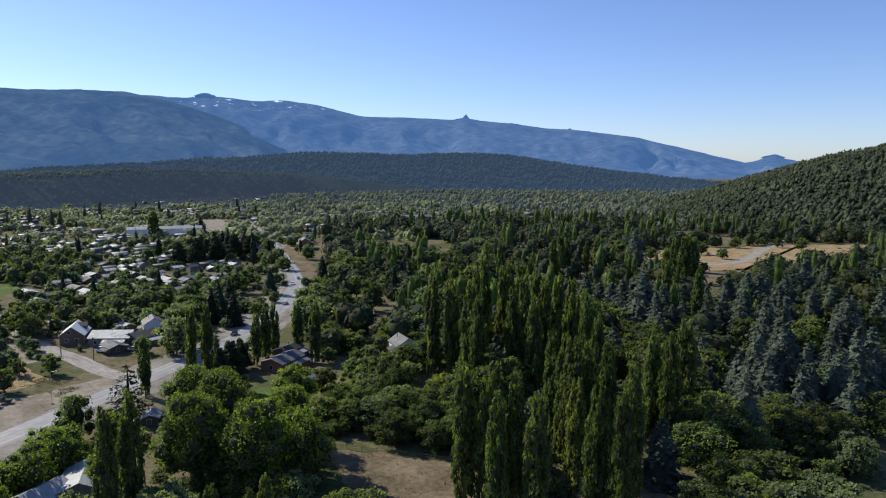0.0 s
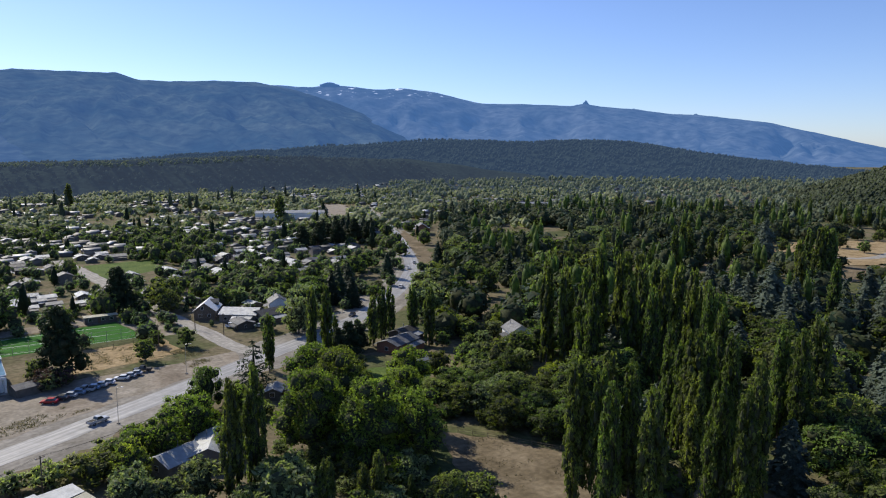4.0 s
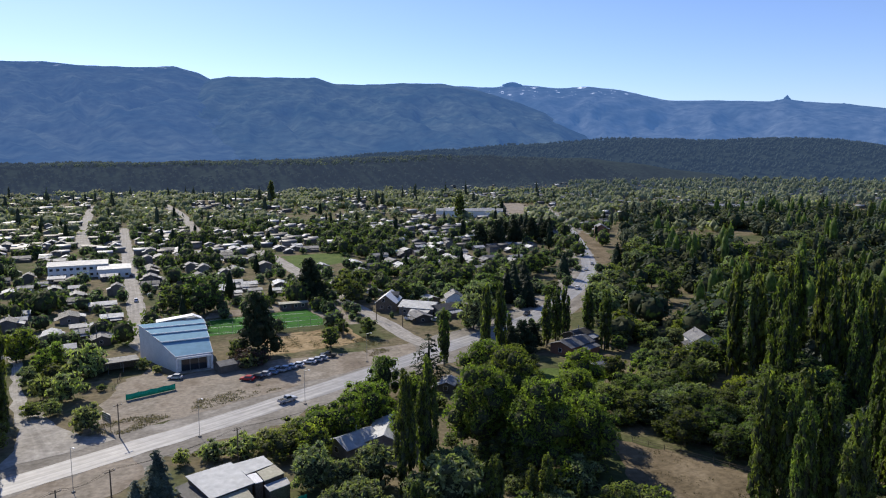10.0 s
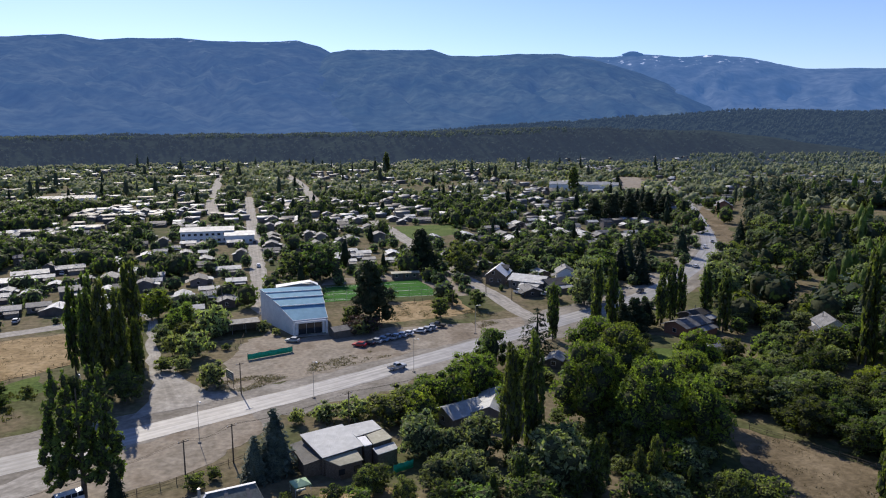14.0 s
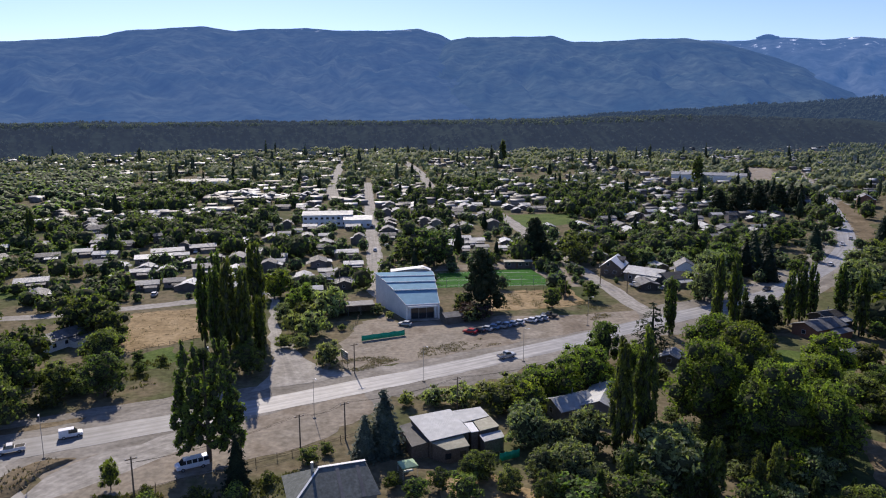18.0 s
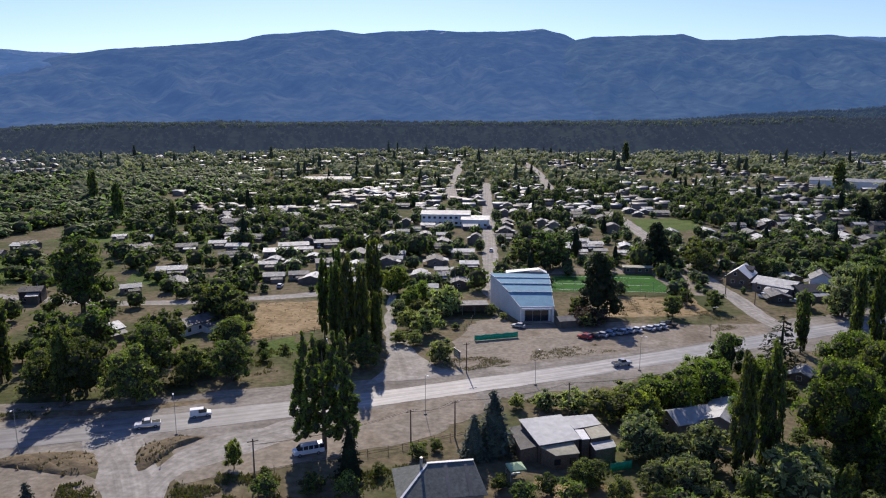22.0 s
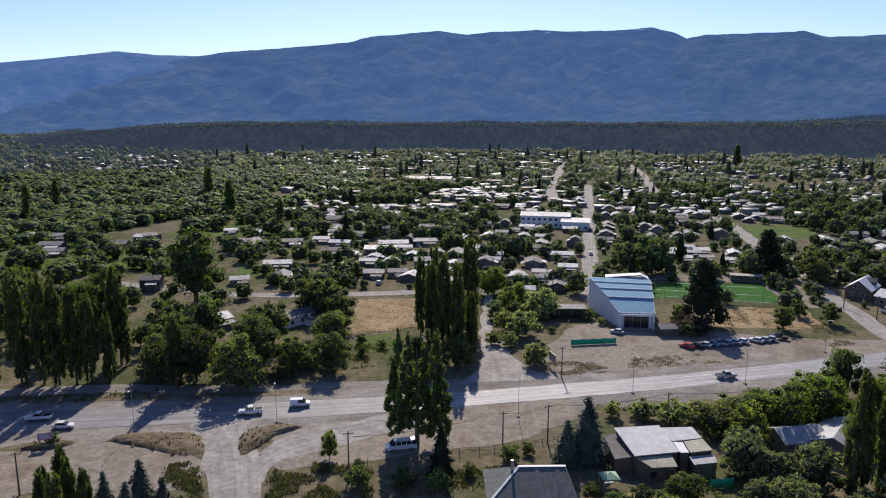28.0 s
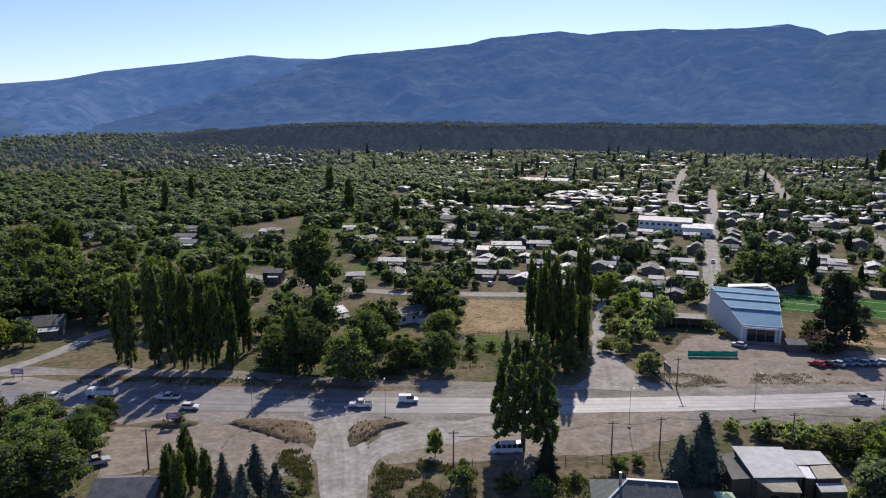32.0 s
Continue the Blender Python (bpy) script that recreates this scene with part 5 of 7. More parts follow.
def planted(kind, *rows):
    for r in rows:
        plant(kind, *r)


# along the road on the west: a row of poplars and a grove
planted("poplar", (-138, 133.5, 28, 0.78), (-133.5, 135.5, 27, 0.75), (-130, 136.5, 26, 0.78), (-126.5, 138, 24, 0.8), (-123.5, 139.5, 22, 0.8), (-125, 152, 26, 0.95), (-119.5, 141, 16.5, 1.0), (-102, 142, 18, 1.15),
        (-143.5, 131, 24, 0.85), (-140, 143, 24, 0.9), (-150, 134, 20, 1.0))
planted("broad", (-115, 175, 13.6), (-87, 144, 13.4), (-89, 156, 15.6), (-96, 178, 12.5), (-91, 206, 13.8), (-77, 176, 12), (-71, 161, 10.5), (-81, 160, 8.7), (-109, 145, 11),
        (-100, 147, 14.6), (-98, 206, 12), (-84, 198, 11), (-112, 152, 12), (-118, 165, 12), (-125, 172, 13))
planted("cottonwood", (-141.2, 210, 26, 1.05), (-257, 190, 22), (-257, 204, 23), (-246, 182, 18), (-220, 200, 17))
planted("broad", (-205, 171, 16, 1.3), (-160, 168, 16, 1.2), (-175, 161, 16, 1.2), (-212, 186, 16, 1.2), (-222, 170, 15, 1.3), (-186, 180, 14, 1.3), (-210, 150, 15, 1.3))
planted("broad", (-155, 160, 13), (-150, 178, 12), (-198, 152, 14, 1.2), (-206, 140, 14, 1.2), (-184, 156, 13, 1.1))
planted("shrub", (-81, 154.5, 5), (-68, 175, 3), (-72, 184, 3), (-65, 182, 2.5), (-75, 172, 3.5))
# poplar clump by the side road
planted("poplar", (-58, 196, 24, 0.68), (-51, 184, 25, 0.78), (-46.5, 178, 28, 0.8), (-42.5, 177, 26, 0.75), (-45, 203, 28, 0.9), (-53, 192, 27, 0.78), (-39.5, 180, 18, 0.85))
planted("plum", (16.5, 217.5, 6, 1.2), (21, 218, 5, 1.1))
planted("broad", (-41, 172, 9), (-53, 174, 7))
# near the turning lane and the yard
plant("double", -38.5, 128, 23.5)
planted("conifer", (-31, 118, 10.5, 0.9))
planted("pine", (21.5, 226.5, 21.5, 1.05), (51, 303, 19.6, 1.1))
planted("fir", (-6, 130.5, 13, 1.15), (-9.5, 128, 9, 1.2))
planted("broad", (15, 226, 7, 0.9), (52, 246, 6), (20, 219, 5, 1.3))
plant("lime", -52.7, 118.2, 6.2, 0.62, label="small bright green oval tree beside the gravel lane")
planted("paleshrub", (17, 216.5, 4.5, 1.3), (21, 218.5, 4, 1.2), (-12, 226, 3.5, 1.2), (-8, 220.5, 2.5, 1.1))
planted("lime", (-47, 250, 10))
planted("paleshrub", (-29.3, 203.0, 7.9, 1.15), (-26.3, 224.4, 9.4, 1.15), (-34.9, 206.6, 6.3, 1.15), (-22.4, 179.3, 6.3, 1.15), (-31.5, 192.7, 4.3, 1.15), (-30.7, 221.7, 5.1, 1.15))
planted("shrub", (-35.1, 221.5, 5.4, 1.15), (-35.9, 193.5, 4.0, 1.15))
planted("willow", (-40.3, 218.2, 6.3, 1.0), (-39.8, 231.3, 5.6, 1.0))
planted("lime", (-48.1, 245.6, 10.0, 1.0))
planted("broad", (-57.5, 261.7, 7.4, 1.0))
planted("broad", (-2, 300, 13, 1.3), (8, 297, 16, 1.25), (69, 306, 13.7, 1.1), (86, 290, 10.6, 1.2), (45, 230, 7.3))
planted("ash", (-38, 228, 8), (-36, 238, 7.5))
# south of the road, going east
planted("paleshrub", (4, 153, 4, 1.5), (10, 152, 5, 1.5), (16, 155, 4.5, 1.5), (22, 158, 5, 1.4), (-2, 152, 3.5), (28, 156, 4))
planted("willow", (21, 131, 9), (33, 129, 9), (45, 124, 8), (28, 120, 7), (38, 118, 7))
planted("ash", (32, 152, 11), (24, 144, 9), (40, 158, 11), (44, 146, 9))
planted("broad", (48, 177, 12, 0.8), (10, 118, 6), (16, 114, 5), (22, 110, 6))
planted("poplar", (37.6, 124.4, 24, 0.76), (42.9, 127, 25, 0.8), (87, 200, 24, 0.72), (91.5, 199, 24, 0.72), (73, 199, 17, 0.95))
planted("cedar", (63, 184, 15, 1.0))
planted("walnut", (72, 166, 17), (70, 147, 19), (58.5, 136, 20, 0.95), (77, 124, 16), (66, 124, 18.5, 0.95), (83, 141, 15))
planted("lime", (99, 163.5, 12, 1.15), (66, 112, 8))
planted("broad", (110, 165, 9), (107, 152, 8), (104, 142, 9), (118, 158, 10), (92, 180, 7), (122, 148, 11), (128, 160, 11), (70, 102, 7), (106, 178, 7))
planted("willow", (46, 118.5, 10.5, 0.95))
planted("poplar", (112, 207, 17, 0.95), (117, 210, 18, 0.95), (122, 213, 18, 0.9), (130, 211, 18, 0.95), (127, 196, 20, 0.95), (104, 219, 9, 1.0))
planted("pine", (101, 203, 11, 1.4), (96, 201, 10, 1.3), (106, 206, 9, 1.4))
# poplar wood in the east: rows of columns over dark undergrowth
planted("poplar", (89, 89, 28, 0.74), (91, 85, 27, 0.74), (97, 89, 28, 0.80), (100, 86, 26, 0.80), (86, 78, 27, 0.68), (88, 71, 28, 0.74), (125, 97, 28, 0.74), (119, 87, 29, 0.85), (99, 62, 28, 0.74), (115, 70, 28, 0.74), (99, 67, 28, 0.74),
        (126, 83, 28, 0.74), (142, 82, 28, 0.74), (141, 77, 28, 0.80), (155, 81, 29, 0.85), (160, 110, 28, 0.74), (148, 101, 28, 0.74), (128, 90, 26, 0.74), (108, 78, 25, 0.74), (122, 92, 25, 0.74))
planted("poplar", (140, 153, 33, 0.63), (151, 157, 33, 0.63), (172, 163, 34, 0.68), (167, 150, 33, 0.63), (176, 150, 33, 0.68), (155, 124, 33, 0.68), (140, 138, 33, 0.72), (167, 128, 33, 0.68), (161, 119, 33, 0.63), (150, 106, 33, 0.63),
        (146, 143, 32, 0.68), (143, 148, 32, 0.68), (158, 153, 32, 0.63), (163, 138, 32, 0.68), (149, 130, 31, 0.68), (135, 130, 30, 0.68), (172, 140, 32, 0.68), (159, 114, 31, 0.68), (145, 119, 30, 0.68), (180, 159, 32, 0.63),
        (268, 243, 25, 0.83), (231, 192, 25, 0.83), (343, 260, 25, 0.83), (312, 244, 25, 0.83), (362, 200, 25, 0.83), (283, 159, 24, 0.83), (368, 195, 26, 0.83), (262, 134, 24, 0.83))
planted("spruce", (367, 133, 22), (272, 107, 22), (290, 127, 22), (264, 159, 22), (229, 88, 22), (185, 77, 22), (155, 66, 20), (265, 82, 22), (170, 60, 20), (190, 66, 21), (205, 78, 22), (215, 62, 22), (245, 75, 23), (240, 98, 22))
planted("broad", (140, 68, 12, 1.3), (148, 60, 10, 1.2), (132, 56, 9, 1.2))
planted("willow", (118, 50, 9), (126, 46, 10), (110, 44, 8))
POPWOOD = np.array([(108, 104), (98, 86), (104, 70), (135, 62), (165, 72), (200, 100), (235, 140), (260, 190), (215, 210), (160, 190), (136, 164), (128, 130)], float)
k = 0
while k < 115:
    x, y = rng.uniform(90, 330), rng.uniform(60, 260)
    if inside(POPWOOD, x, y) and free(x, y, 1.0):
        far = x > 150
        plant(("spruce", "broad", "broad", "broad" if far else "shrub")[k % 4], x, y, rng.uniform(6, 11) if k % 2 else rng.uniform(9, 16), rng.uniform(1.0, 1.35), 1.2)
        k += 1
k = 0
while k < 70:
    az, r = rng.uniform(54, 76), rng.uniform(165, 330)
    x, y = polar(az, r)
    if not inside(POPWOOD, x, y) and free(x, y, 1):
        plant(("spruce", "broad", "fir", "spruce", "broad")[k % 5], x, y, rng.uniform(12, 21) if k % 5 not in (1, 4) else rng.uniform(9, 14), rng.uniform(1.0, 1.3), 2.0)
        k += 1


def grove(poly, kinds, n, h, wide, seed):
    """Mixed trees scattered over a plot."""
    r = np.random.default_rng(seed)
    p = np.array(poly, float)
    lo, hi = p.min(0), p.max(0)
    done = 0
    for t in range(n * 12):
        x, y = r.uniform(lo[0], hi[0]), r.uniform(lo[1], hi[1])
        if done < n and inside(p, x, y) and free(x, y, 1.2):
            plant(kinds[done % len(kinds)], x, y, r.uniform(*h), r.uniform(*wide), 2.2)
            done += 1


grove([(48, 116), (86, 108), (92, 132), (104, 160), (92, 178), (62, 184), (48, 160)], ("shrub", "willow", "shrub"), 12, (2.5, 5), (1.1, 1.4), 3)
grove([(20, 106), (60, 96), (78, 100), (60, 118), (26, 124)], ("shrub", "willow", "poplar", "shrub"), 20, (3, 6.5), (1.1, 1.4), 4)
grove([(22, 138), (58, 168), (66, 186), (40, 172), (16, 152)], ("ash", "lime", "shrub"), 14, (4, 8), (1.0, 1.3), 5)
grove([(-125, 140), (-70, 165), (-84, 200), (-125, 195), (-140, 170)], ("shrub", "willow", "broad"), 9, (3, 8), (1.0, 1.2), 6)
grove([(-215, 110), (-150, 132), (-150, 185), (-220, 215), (-260, 180)], ("broad", "broad", "lime", "shrub"), 16, (6, 13), (1.0, 1.3), 7)
grove([(-28, 196), (-20, 186), (-18, 200), (-24, 232), (-38, 240), (-36, 215)], ("shrub", "paleshrub"), 7, (1.5, 3), (1.0, 1.3), 8)
grove([(102, 128), (110, 106), (120, 100), (134, 125), (120, 142)], ("broad", "willow", "broad"), 20, (5, 10), (1.0, 1.25), 9)
grove([(104, 136), (128, 132), (150, 168), (166, 200), (150, 222), (126, 190), (118, 165)], ("broad", "willow", "broad", "lime", "broad", "willow"), 30, (5, 9), (1.0, 1.25), 1)
grove([(124, 220), (150, 225), (215, 235), (300, 265), (335, 330), (262, 385), (222, 335), (170, 262)], ("broad", "conifer", "broad", "willow", "broad", "poplar"), 70, (8, 16), (0.9, 1.2), 2)
grove([(100, 40), (126, 36), (170, 44), (168, 58), (120, 60)], ("willow", "broad", "shrub", "willow"), 26, (5, 10), (1.0, 1.3), 10)
grove([(100, 126), (108, 120), (122, 136), (126, 156), (110, 154)], ("broad", "willow", "broad"), 12, (6, 9), (1.0, 1.25), 11)
planted("broad", (100, 140, 8, 1.3), (96, 147, 8, 1.3), (107, 133, 8, 1.2), (114, 126, 8, 1.2), (104, 151, 8, 1.2), (92, 154, 7, 1.3))
planted("shrub", (95, 139, 4, 1.3), (101, 131, 4, 1.3), (108, 122, 4, 1.3), (90, 147, 4, 1.3))

# ---- cars ----


def car_paint(name, c):
    return material(name, [(0.3, c), (0.7, tuple(min(1, v * 1.08) for v in c))], 2.0, 0.3, gloss=0.6, fine=(4, 0.04))


PAINTS = {n: car_paint(n + "_car_paint", c) for n, c in (("white", (0.7, 0.7, 0.7)), ("silver", (0.42, 0.44, 0.46)), ("red", (0.4, 0.02, 0.03)), ("dark", (0.03, 0.032, 0.036)), ("blue", (0.2, 0.3, 0.42)))}
M_LAMP = material("headlight_glass", [(0.3, (0.6, 0.6, 0.58)), (0.7, (0.7, 0.7, 0.68))], 3, 0.15, gloss=0.6)
M_TAIL = material("red_tail_glass", [(0.3, (0.3, 0.01, 0.01)), (0.7, (0.4, 0.02, 0.02))], 3, 0.2, gloss=0.6)
# side outlines as (along, up): body, then glass house
SHAPES = {
    "car": (4.2, 1.72, [(-2.1, 0.35), (2.05, 0.35), (2.1, 0.62), (1.95, 0.8), (0.95, 0.92), (-1.75, 0.98), (-2.08, 0.85)], [(-1.75, 0.96), (0.95, 0.9), (0.25, 1.4), (-1.25, 1.42)], [(0.27, 1.4), (-1.27, 1.42)]),
    "pickup": (5.2, 1.85, [(-2.6, 0.5), (2.55, 0.5), (2.6, 0.8), (2.45, 1.02), (1.2, 1.12), (-2.58, 1.12)], [(-0.75, 1.1), (1.15, 1.1), (0.55, 1.72), (-0.5, 1.74)], [(0.57, 1.72), (-0.52, 1.74)]),
    "van": (5.9, 2.0, [(-2.95, 0.4), (2.85, 0.4), (2.95, 0.8), (2.75, 1.1), (2.2, 1.25), (-2.93, 1.25)], [(-2.9, 1.23), (2.2, 1.23), (1.5, 2.0), (-2.8, 2.0)], [(1.52, 2.0), (-2.82, 2.0)]),
    "minivan": (4.4, 1.8, [(-2.2, 0.38), (2.15, 0.38), (2.2, 0.7), (2.0, 0.95), (1.3, 1.05), (-2.18, 1.05)], [(-0.4, 1.03), (1.3, 1.03), (0.6, 1.72), (-0.4, 1.74)], [(0.62, 1.76), (-2.15, 1.8)]),
}


def outline(pts, half, top=None):
    """A side outline drawn out to both sides, drawn in a little at the top."""
    bm = bmesh.new()
    zs = [p[1] for p in pts]
    z0, z1 = min(zs), max(zs)
    rows = []
    for s in (-1, 1):
        rows.append([bm.verts.new((x, s * half * (1 - (top or 0) * (z - z0) / max(0.01, z1 - z0)), z)) for x, z in pts])
    n = len(pts)
    bm.faces.new(rows[0])
    bm.faces.new(rows[1][::-1])
    for i in range(n):
        bm.faces.new((rows[0][i], rows[1][i], rows[1][(i + 1) % n], rows[0][(i + 1) % n]))
    bmesh.ops.recalc_face_normals(bm, faces=bm.faces[:])
    bmesh.ops.bevel(bm, geom=bm.edges[:], offset=0.06, segments=2, affect="EDGES", clamp_overlap=True)
    return bm


def vehicle(kind, paint, label):
    length, width, body, glass, roof = SHAPES[kind]
    root = tagged(new(kind), label, kind if kind != "minivan" else "van")
    m = PAINTS[paint]
    part("body", outline(body, width / 2), m, root)
    if kind == "minivan":
        part("cargo_body", outline([(-2.18, 1.0), (-0.42, 1.0), (-0.42, 1.8), (-2.15, 1.8)], width / 2 - 0.03, 0.08), m, root)
    part("glasshouse", outline(glass, width / 2 - 0.05, 0.16), M_GLASS, root, "dark car windows")
    (x1, z1), (x0, z0) = roof
    part("roof", boxes((x0, -width / 2 * 0.8, z0 - 0.03, x1, width / 2 * 0.8, z0 + 0.05)), m, root)
    if kind == "pickup":
        part("bed", boxes((-2.5, -0.75, 1.125, -0.85, 0.75, 1.14)), M_TYRE, root, "dark load bed")
    if kind == "van":
        for x in (-1.9, -0.9, 0.1, 1.1):
            for s in (-1, 1):
                part("pillar", boxes((x - 0.06, s * 0.93 - 0.03, 1.2, x + 0.06, s * 0.93 + 0.03, 1.98)), m, root)
    for sx in (-1, 1):
        for sy in (-1, 1):
            bm = bmesh.new()
            mm = Matrix.Translation((sx * length * 0.3, sy * (width / 2 - 0.1), 0.33)) @ pose(0, 0, 0, 90)
            bmesh.ops.create_cone(bm, cap_ends=True, segments=14, radius1=0.33, radius2=0.33, depth=0.24, matrix=mm)
            w = part("wheel", bm, M_TYRE, root)
            bm = bmesh.new()
            bmesh.ops.create_cone(bm, cap_ends=True, segments=10, radius1=0.19, radius2=0.19, depth=0.27, matrix=mm)
            part("rim", bm, M_STEEL, w, "grey wheel rim")
    for sy in (-1, 1):
        part("headlight", boxes((length / 2 - 0.12, sy * width * 0.36 - 0.16, 0.62, length / 2 + 0.01, sy * width * 0.36 + 0.16, 0.78)), M_LAMP, root)
        part("tail_light", boxes((-length / 2 - 0.01, sy * width * 0.38 - 0.1, 0.65, -length / 2 + 0.1, sy * width * 0.38 + 0.1, 0.85)), M_TAIL, root)
    return root


FLEET = {}


def park(kind, paint, x, y, turn, where, z=0.06, group=""):
    key = (kind, paint)
    noun = {"car": "car", "pickup": "pickup truck", "van": "minibus", "minivan": "delivery van"}[kind]
    tint = {"dark": "near-black", "blue": "pale blue"}.get(paint, paint)
    label = tint + " " + noun + " " + where
    m = pose(x, y, z, 0, 0, turn)
    if key in FLEET:
        ob = copy_thing(FLEET[key], m)
        ob["label"] = label
    else:
        ob = FLEET[key] = vehicle(kind, paint, label)
        ob.matrix_basis = m
    if group:
        ob["group"] = group
    return ob


LOT = "parked in a row on the dusty lot"
for kind, paint, x, y in (("car", "red", 16, 204.2), ("car", "dark", 18.6, 205.4), ("car", "silver", 20.8, 206.6), ("car", "blue", 23, 208), ("pickup", "silver", 25, 209.2), ("car", "blue", 27, 210.2), ("car", "silver", 29, 211.3), ("car", "white", 31.2, 212.6),
                          ("car", "white", 35.3, 214.6), ("car", "silver", 37.4, 215.8), ("car", "silver", 39.3, 217), ("pickup", "dark", 42, 219.5)):
    park(kind, paint, x, y, 152, LOT, group="cars on the lot")
park("car", "silver", -3, 212.6, 160, "parked in front of the hall")
park("van", "white", -41, 125.6, 208, "parked under the black poplar")
ROADCAR = "on the main road"
for kind, paint, x, y, turn in (("pickup", "white", -77.5, 133, 205), ("minivan", "white", -69, 139.5, 25), ("pickup", "white", -119, 118.5, 203), ("car", "white", -111, 116.5, 22), ("pickup", "white", -142.5, 108, 202),
                                ("pickup", "silver", 24, 182.5, 28), ("car", "dark", 126, 249.5, 222), ("car", "white", 172, 289, 45), ("car", "white", 203, 333, 235), ("car", "silver", 216, 348, 60), ("car", "white", 240, 401, 242)):
    park(kind, paint, x, y, turn, ROADCAR, 0.1)
park("pickup", "silver", -108.5, 89.5, 55, "parked beside the yard trees")
for paint, kind, x, y, turn in (("white", "van", 81, 256.5, 120), ("white", "van", 84, 255.8, 120), ("silver", "car", 89, 252.5, 150), ("dark", "car", 92, 254, 150), ("silver", "car", 119, 262, 20)):
    park(kind, paint, x, y, turn, "parked outside the houses")
for i, (x, y) in enumerate(((-19, 330), (-14, 340), (-24, 395), (-100, 330), (-92, 252), (-60, 412))):
    park("car", ("white", "silver", "dark")[i % 3], x + 1, y, 95, "parked on the gravel street")


def tip_truck():
    root = tagged(new("truck"), "white tipper truck on the main road", "truck")
    part("cab", outline([(1.6, 0.7), (3.2, 0.7), (3.3, 1.3), (3.0, 2.2), (1.7, 2.3)], 1.05, 0.08), PAINTS["white"], root)
    part("windscreen", boxes((2.95, -0.85, 1.45, 3.2, 0.85, 2.0)), M_GLASS, root)
    part("chassis", boxes((-3.2, -0.5, 0.6, 3.0, 0.5, 0.85)), M_TYRE, root)
    for b in ((-3.3, -1.15, 0.95, 1.4, -1.05, 2.0), (-3.3, 1.05, 0.95, 1.4, 1.15, 2.0), (-3.3, -1.05, 0.95, -3.2, 1.05, 2.0), (1.3, -1.05, 0.95, 1.4, 1.05, 2.2), (-3.2, -1.05, 0.95, 1.3, 1.05, 1.05)):
        part("bed_panel", boxes(b), PAINTS["white"], root)
    part("load", boxes((-3.0, -1.0, 1.05, 1.2, 1.0, 1.75)), M_DIRT, root)
    for x in (2.3, -1.4, -2.4):
        for s in (-1, 1):
            bm = bmesh.new()
            bmesh.ops.create_cone(bm, cap_ends=True, segments=14, radius1=0.48, radius2=0.48, depth=0.34, matrix=Matrix.Translation((x, s * 0.95, 0.48)) @ pose(0, 0, 0, 90))
            part("wheel", bm, M_TYRE, root)
    return root


tip_truck().matrix_basis = pose(-134, 113.5, 0.1, 0, 0, 203)

# ---- poles, signs, fences ----


def lamp_post():
    root = tagged(new("street_lamp"), "thin grey steel street lamp beside the road", "street lamp")
    part("post", tube(bmesh.new(), 0, 0, -0.1, 9, 0.065, 0.04), M_STEEL, root)
    bm = bmesh.new()
    limb(bm, (0, 0, 8.9), (0, 1.8, 9.4), 0.05, 0.04)
    part("arm", bm, M_STEEL, root)
    part("head", boxes((-0.13, 1.6, 9.33, 0.13, 2.2, 9.47)), M_PAINT, root)
    part("base", boxes((-0.3, -0.3, -0.1, 0.3, 0.3, 0.3)), M_GRAVEL, root)
    return root


def wood_pole(h=9.0, label="tarred wooden utility pole with a crossarm"):
    root = tagged(new("utility_pole"), label, "utility pole")
    part("post", tube(bmesh.new(), 0, 0, -0.3, h, 0.17, 0.11), M_TIMBER, root)
    part("crossarm", boxes((-0.95, -0.07, h - 0.55, 0.95, 0.07, h - 0.4)), M_TIMBER, root)
    for x in (-0.85, 0.85):
        part("insulator", tube(bmesh.new(), x, 0, h - 0.4, h - 0.2, 0.05, 0.04, 6), M_PAINT, root)
    return root


post = lamp_post()
spots = ((2, 166.5, 205), (28, 179.5, 210), (-21.5, 146.5, 205), (-70, 130.5, 205), (-96, 119, 205), (-48, 165, 25), (52, 210, 210))
post.matrix_basis = pose(spots[0][0], spots[0][1], 0, 0, 0, spots[0][2])
for x, y, a in spots[1:]:
    copy_thing(post, pose(x, y, 0, 0, 0, a))
pole = wood_pole()
POLES = [(-46.5, 112.5), (-22, 130.5), (-14, 136), (9, 148.5), (39, 163), (-15, 172.5), (-98.5, 92.5), (52, 243), (-54, 205), (75, 248), (69, 262), (-27, 258), (-8, 300), (-12, 345), (66, 310)]
pole.matrix_basis = pose(*POLES[0], 0, 0, 0, 30)
for x, y in POLES[1:]:
    copy_thing(pole, pose(x, y, 0, 0, 0, 30) @ Matrix.Diagonal((1, 1, 0.88, 1)))


def wire(a, b, h):
    bm = bmesh.new()
    pts = [Vector((*a, h)).lerp(Vector((*b, h)), t / 10) - Vector((0, 0, 1.0 * 4 * (t / 10) * (1 - t / 10))) for t in range(11)]
    cord(bm, pts, 0.02)
    return tagged(part("power_line", bm, M_TYRE, None), "thin black power line sagging between poles", "cable")


for a, b in (((-46.5, 112.5), (-22, 130.5)), ((-22, 130.5), (-14, 136)), ((-14, 136), (9, 148.5)), ((9, 148.5), (39, 163))):
    for o in (-0.8, 0.8):
        wire((a[0] + o * 0.8, a[1] + o * 0.4), (b[0] + o * 0.8, b[1] + o * 0.4), 7.9)


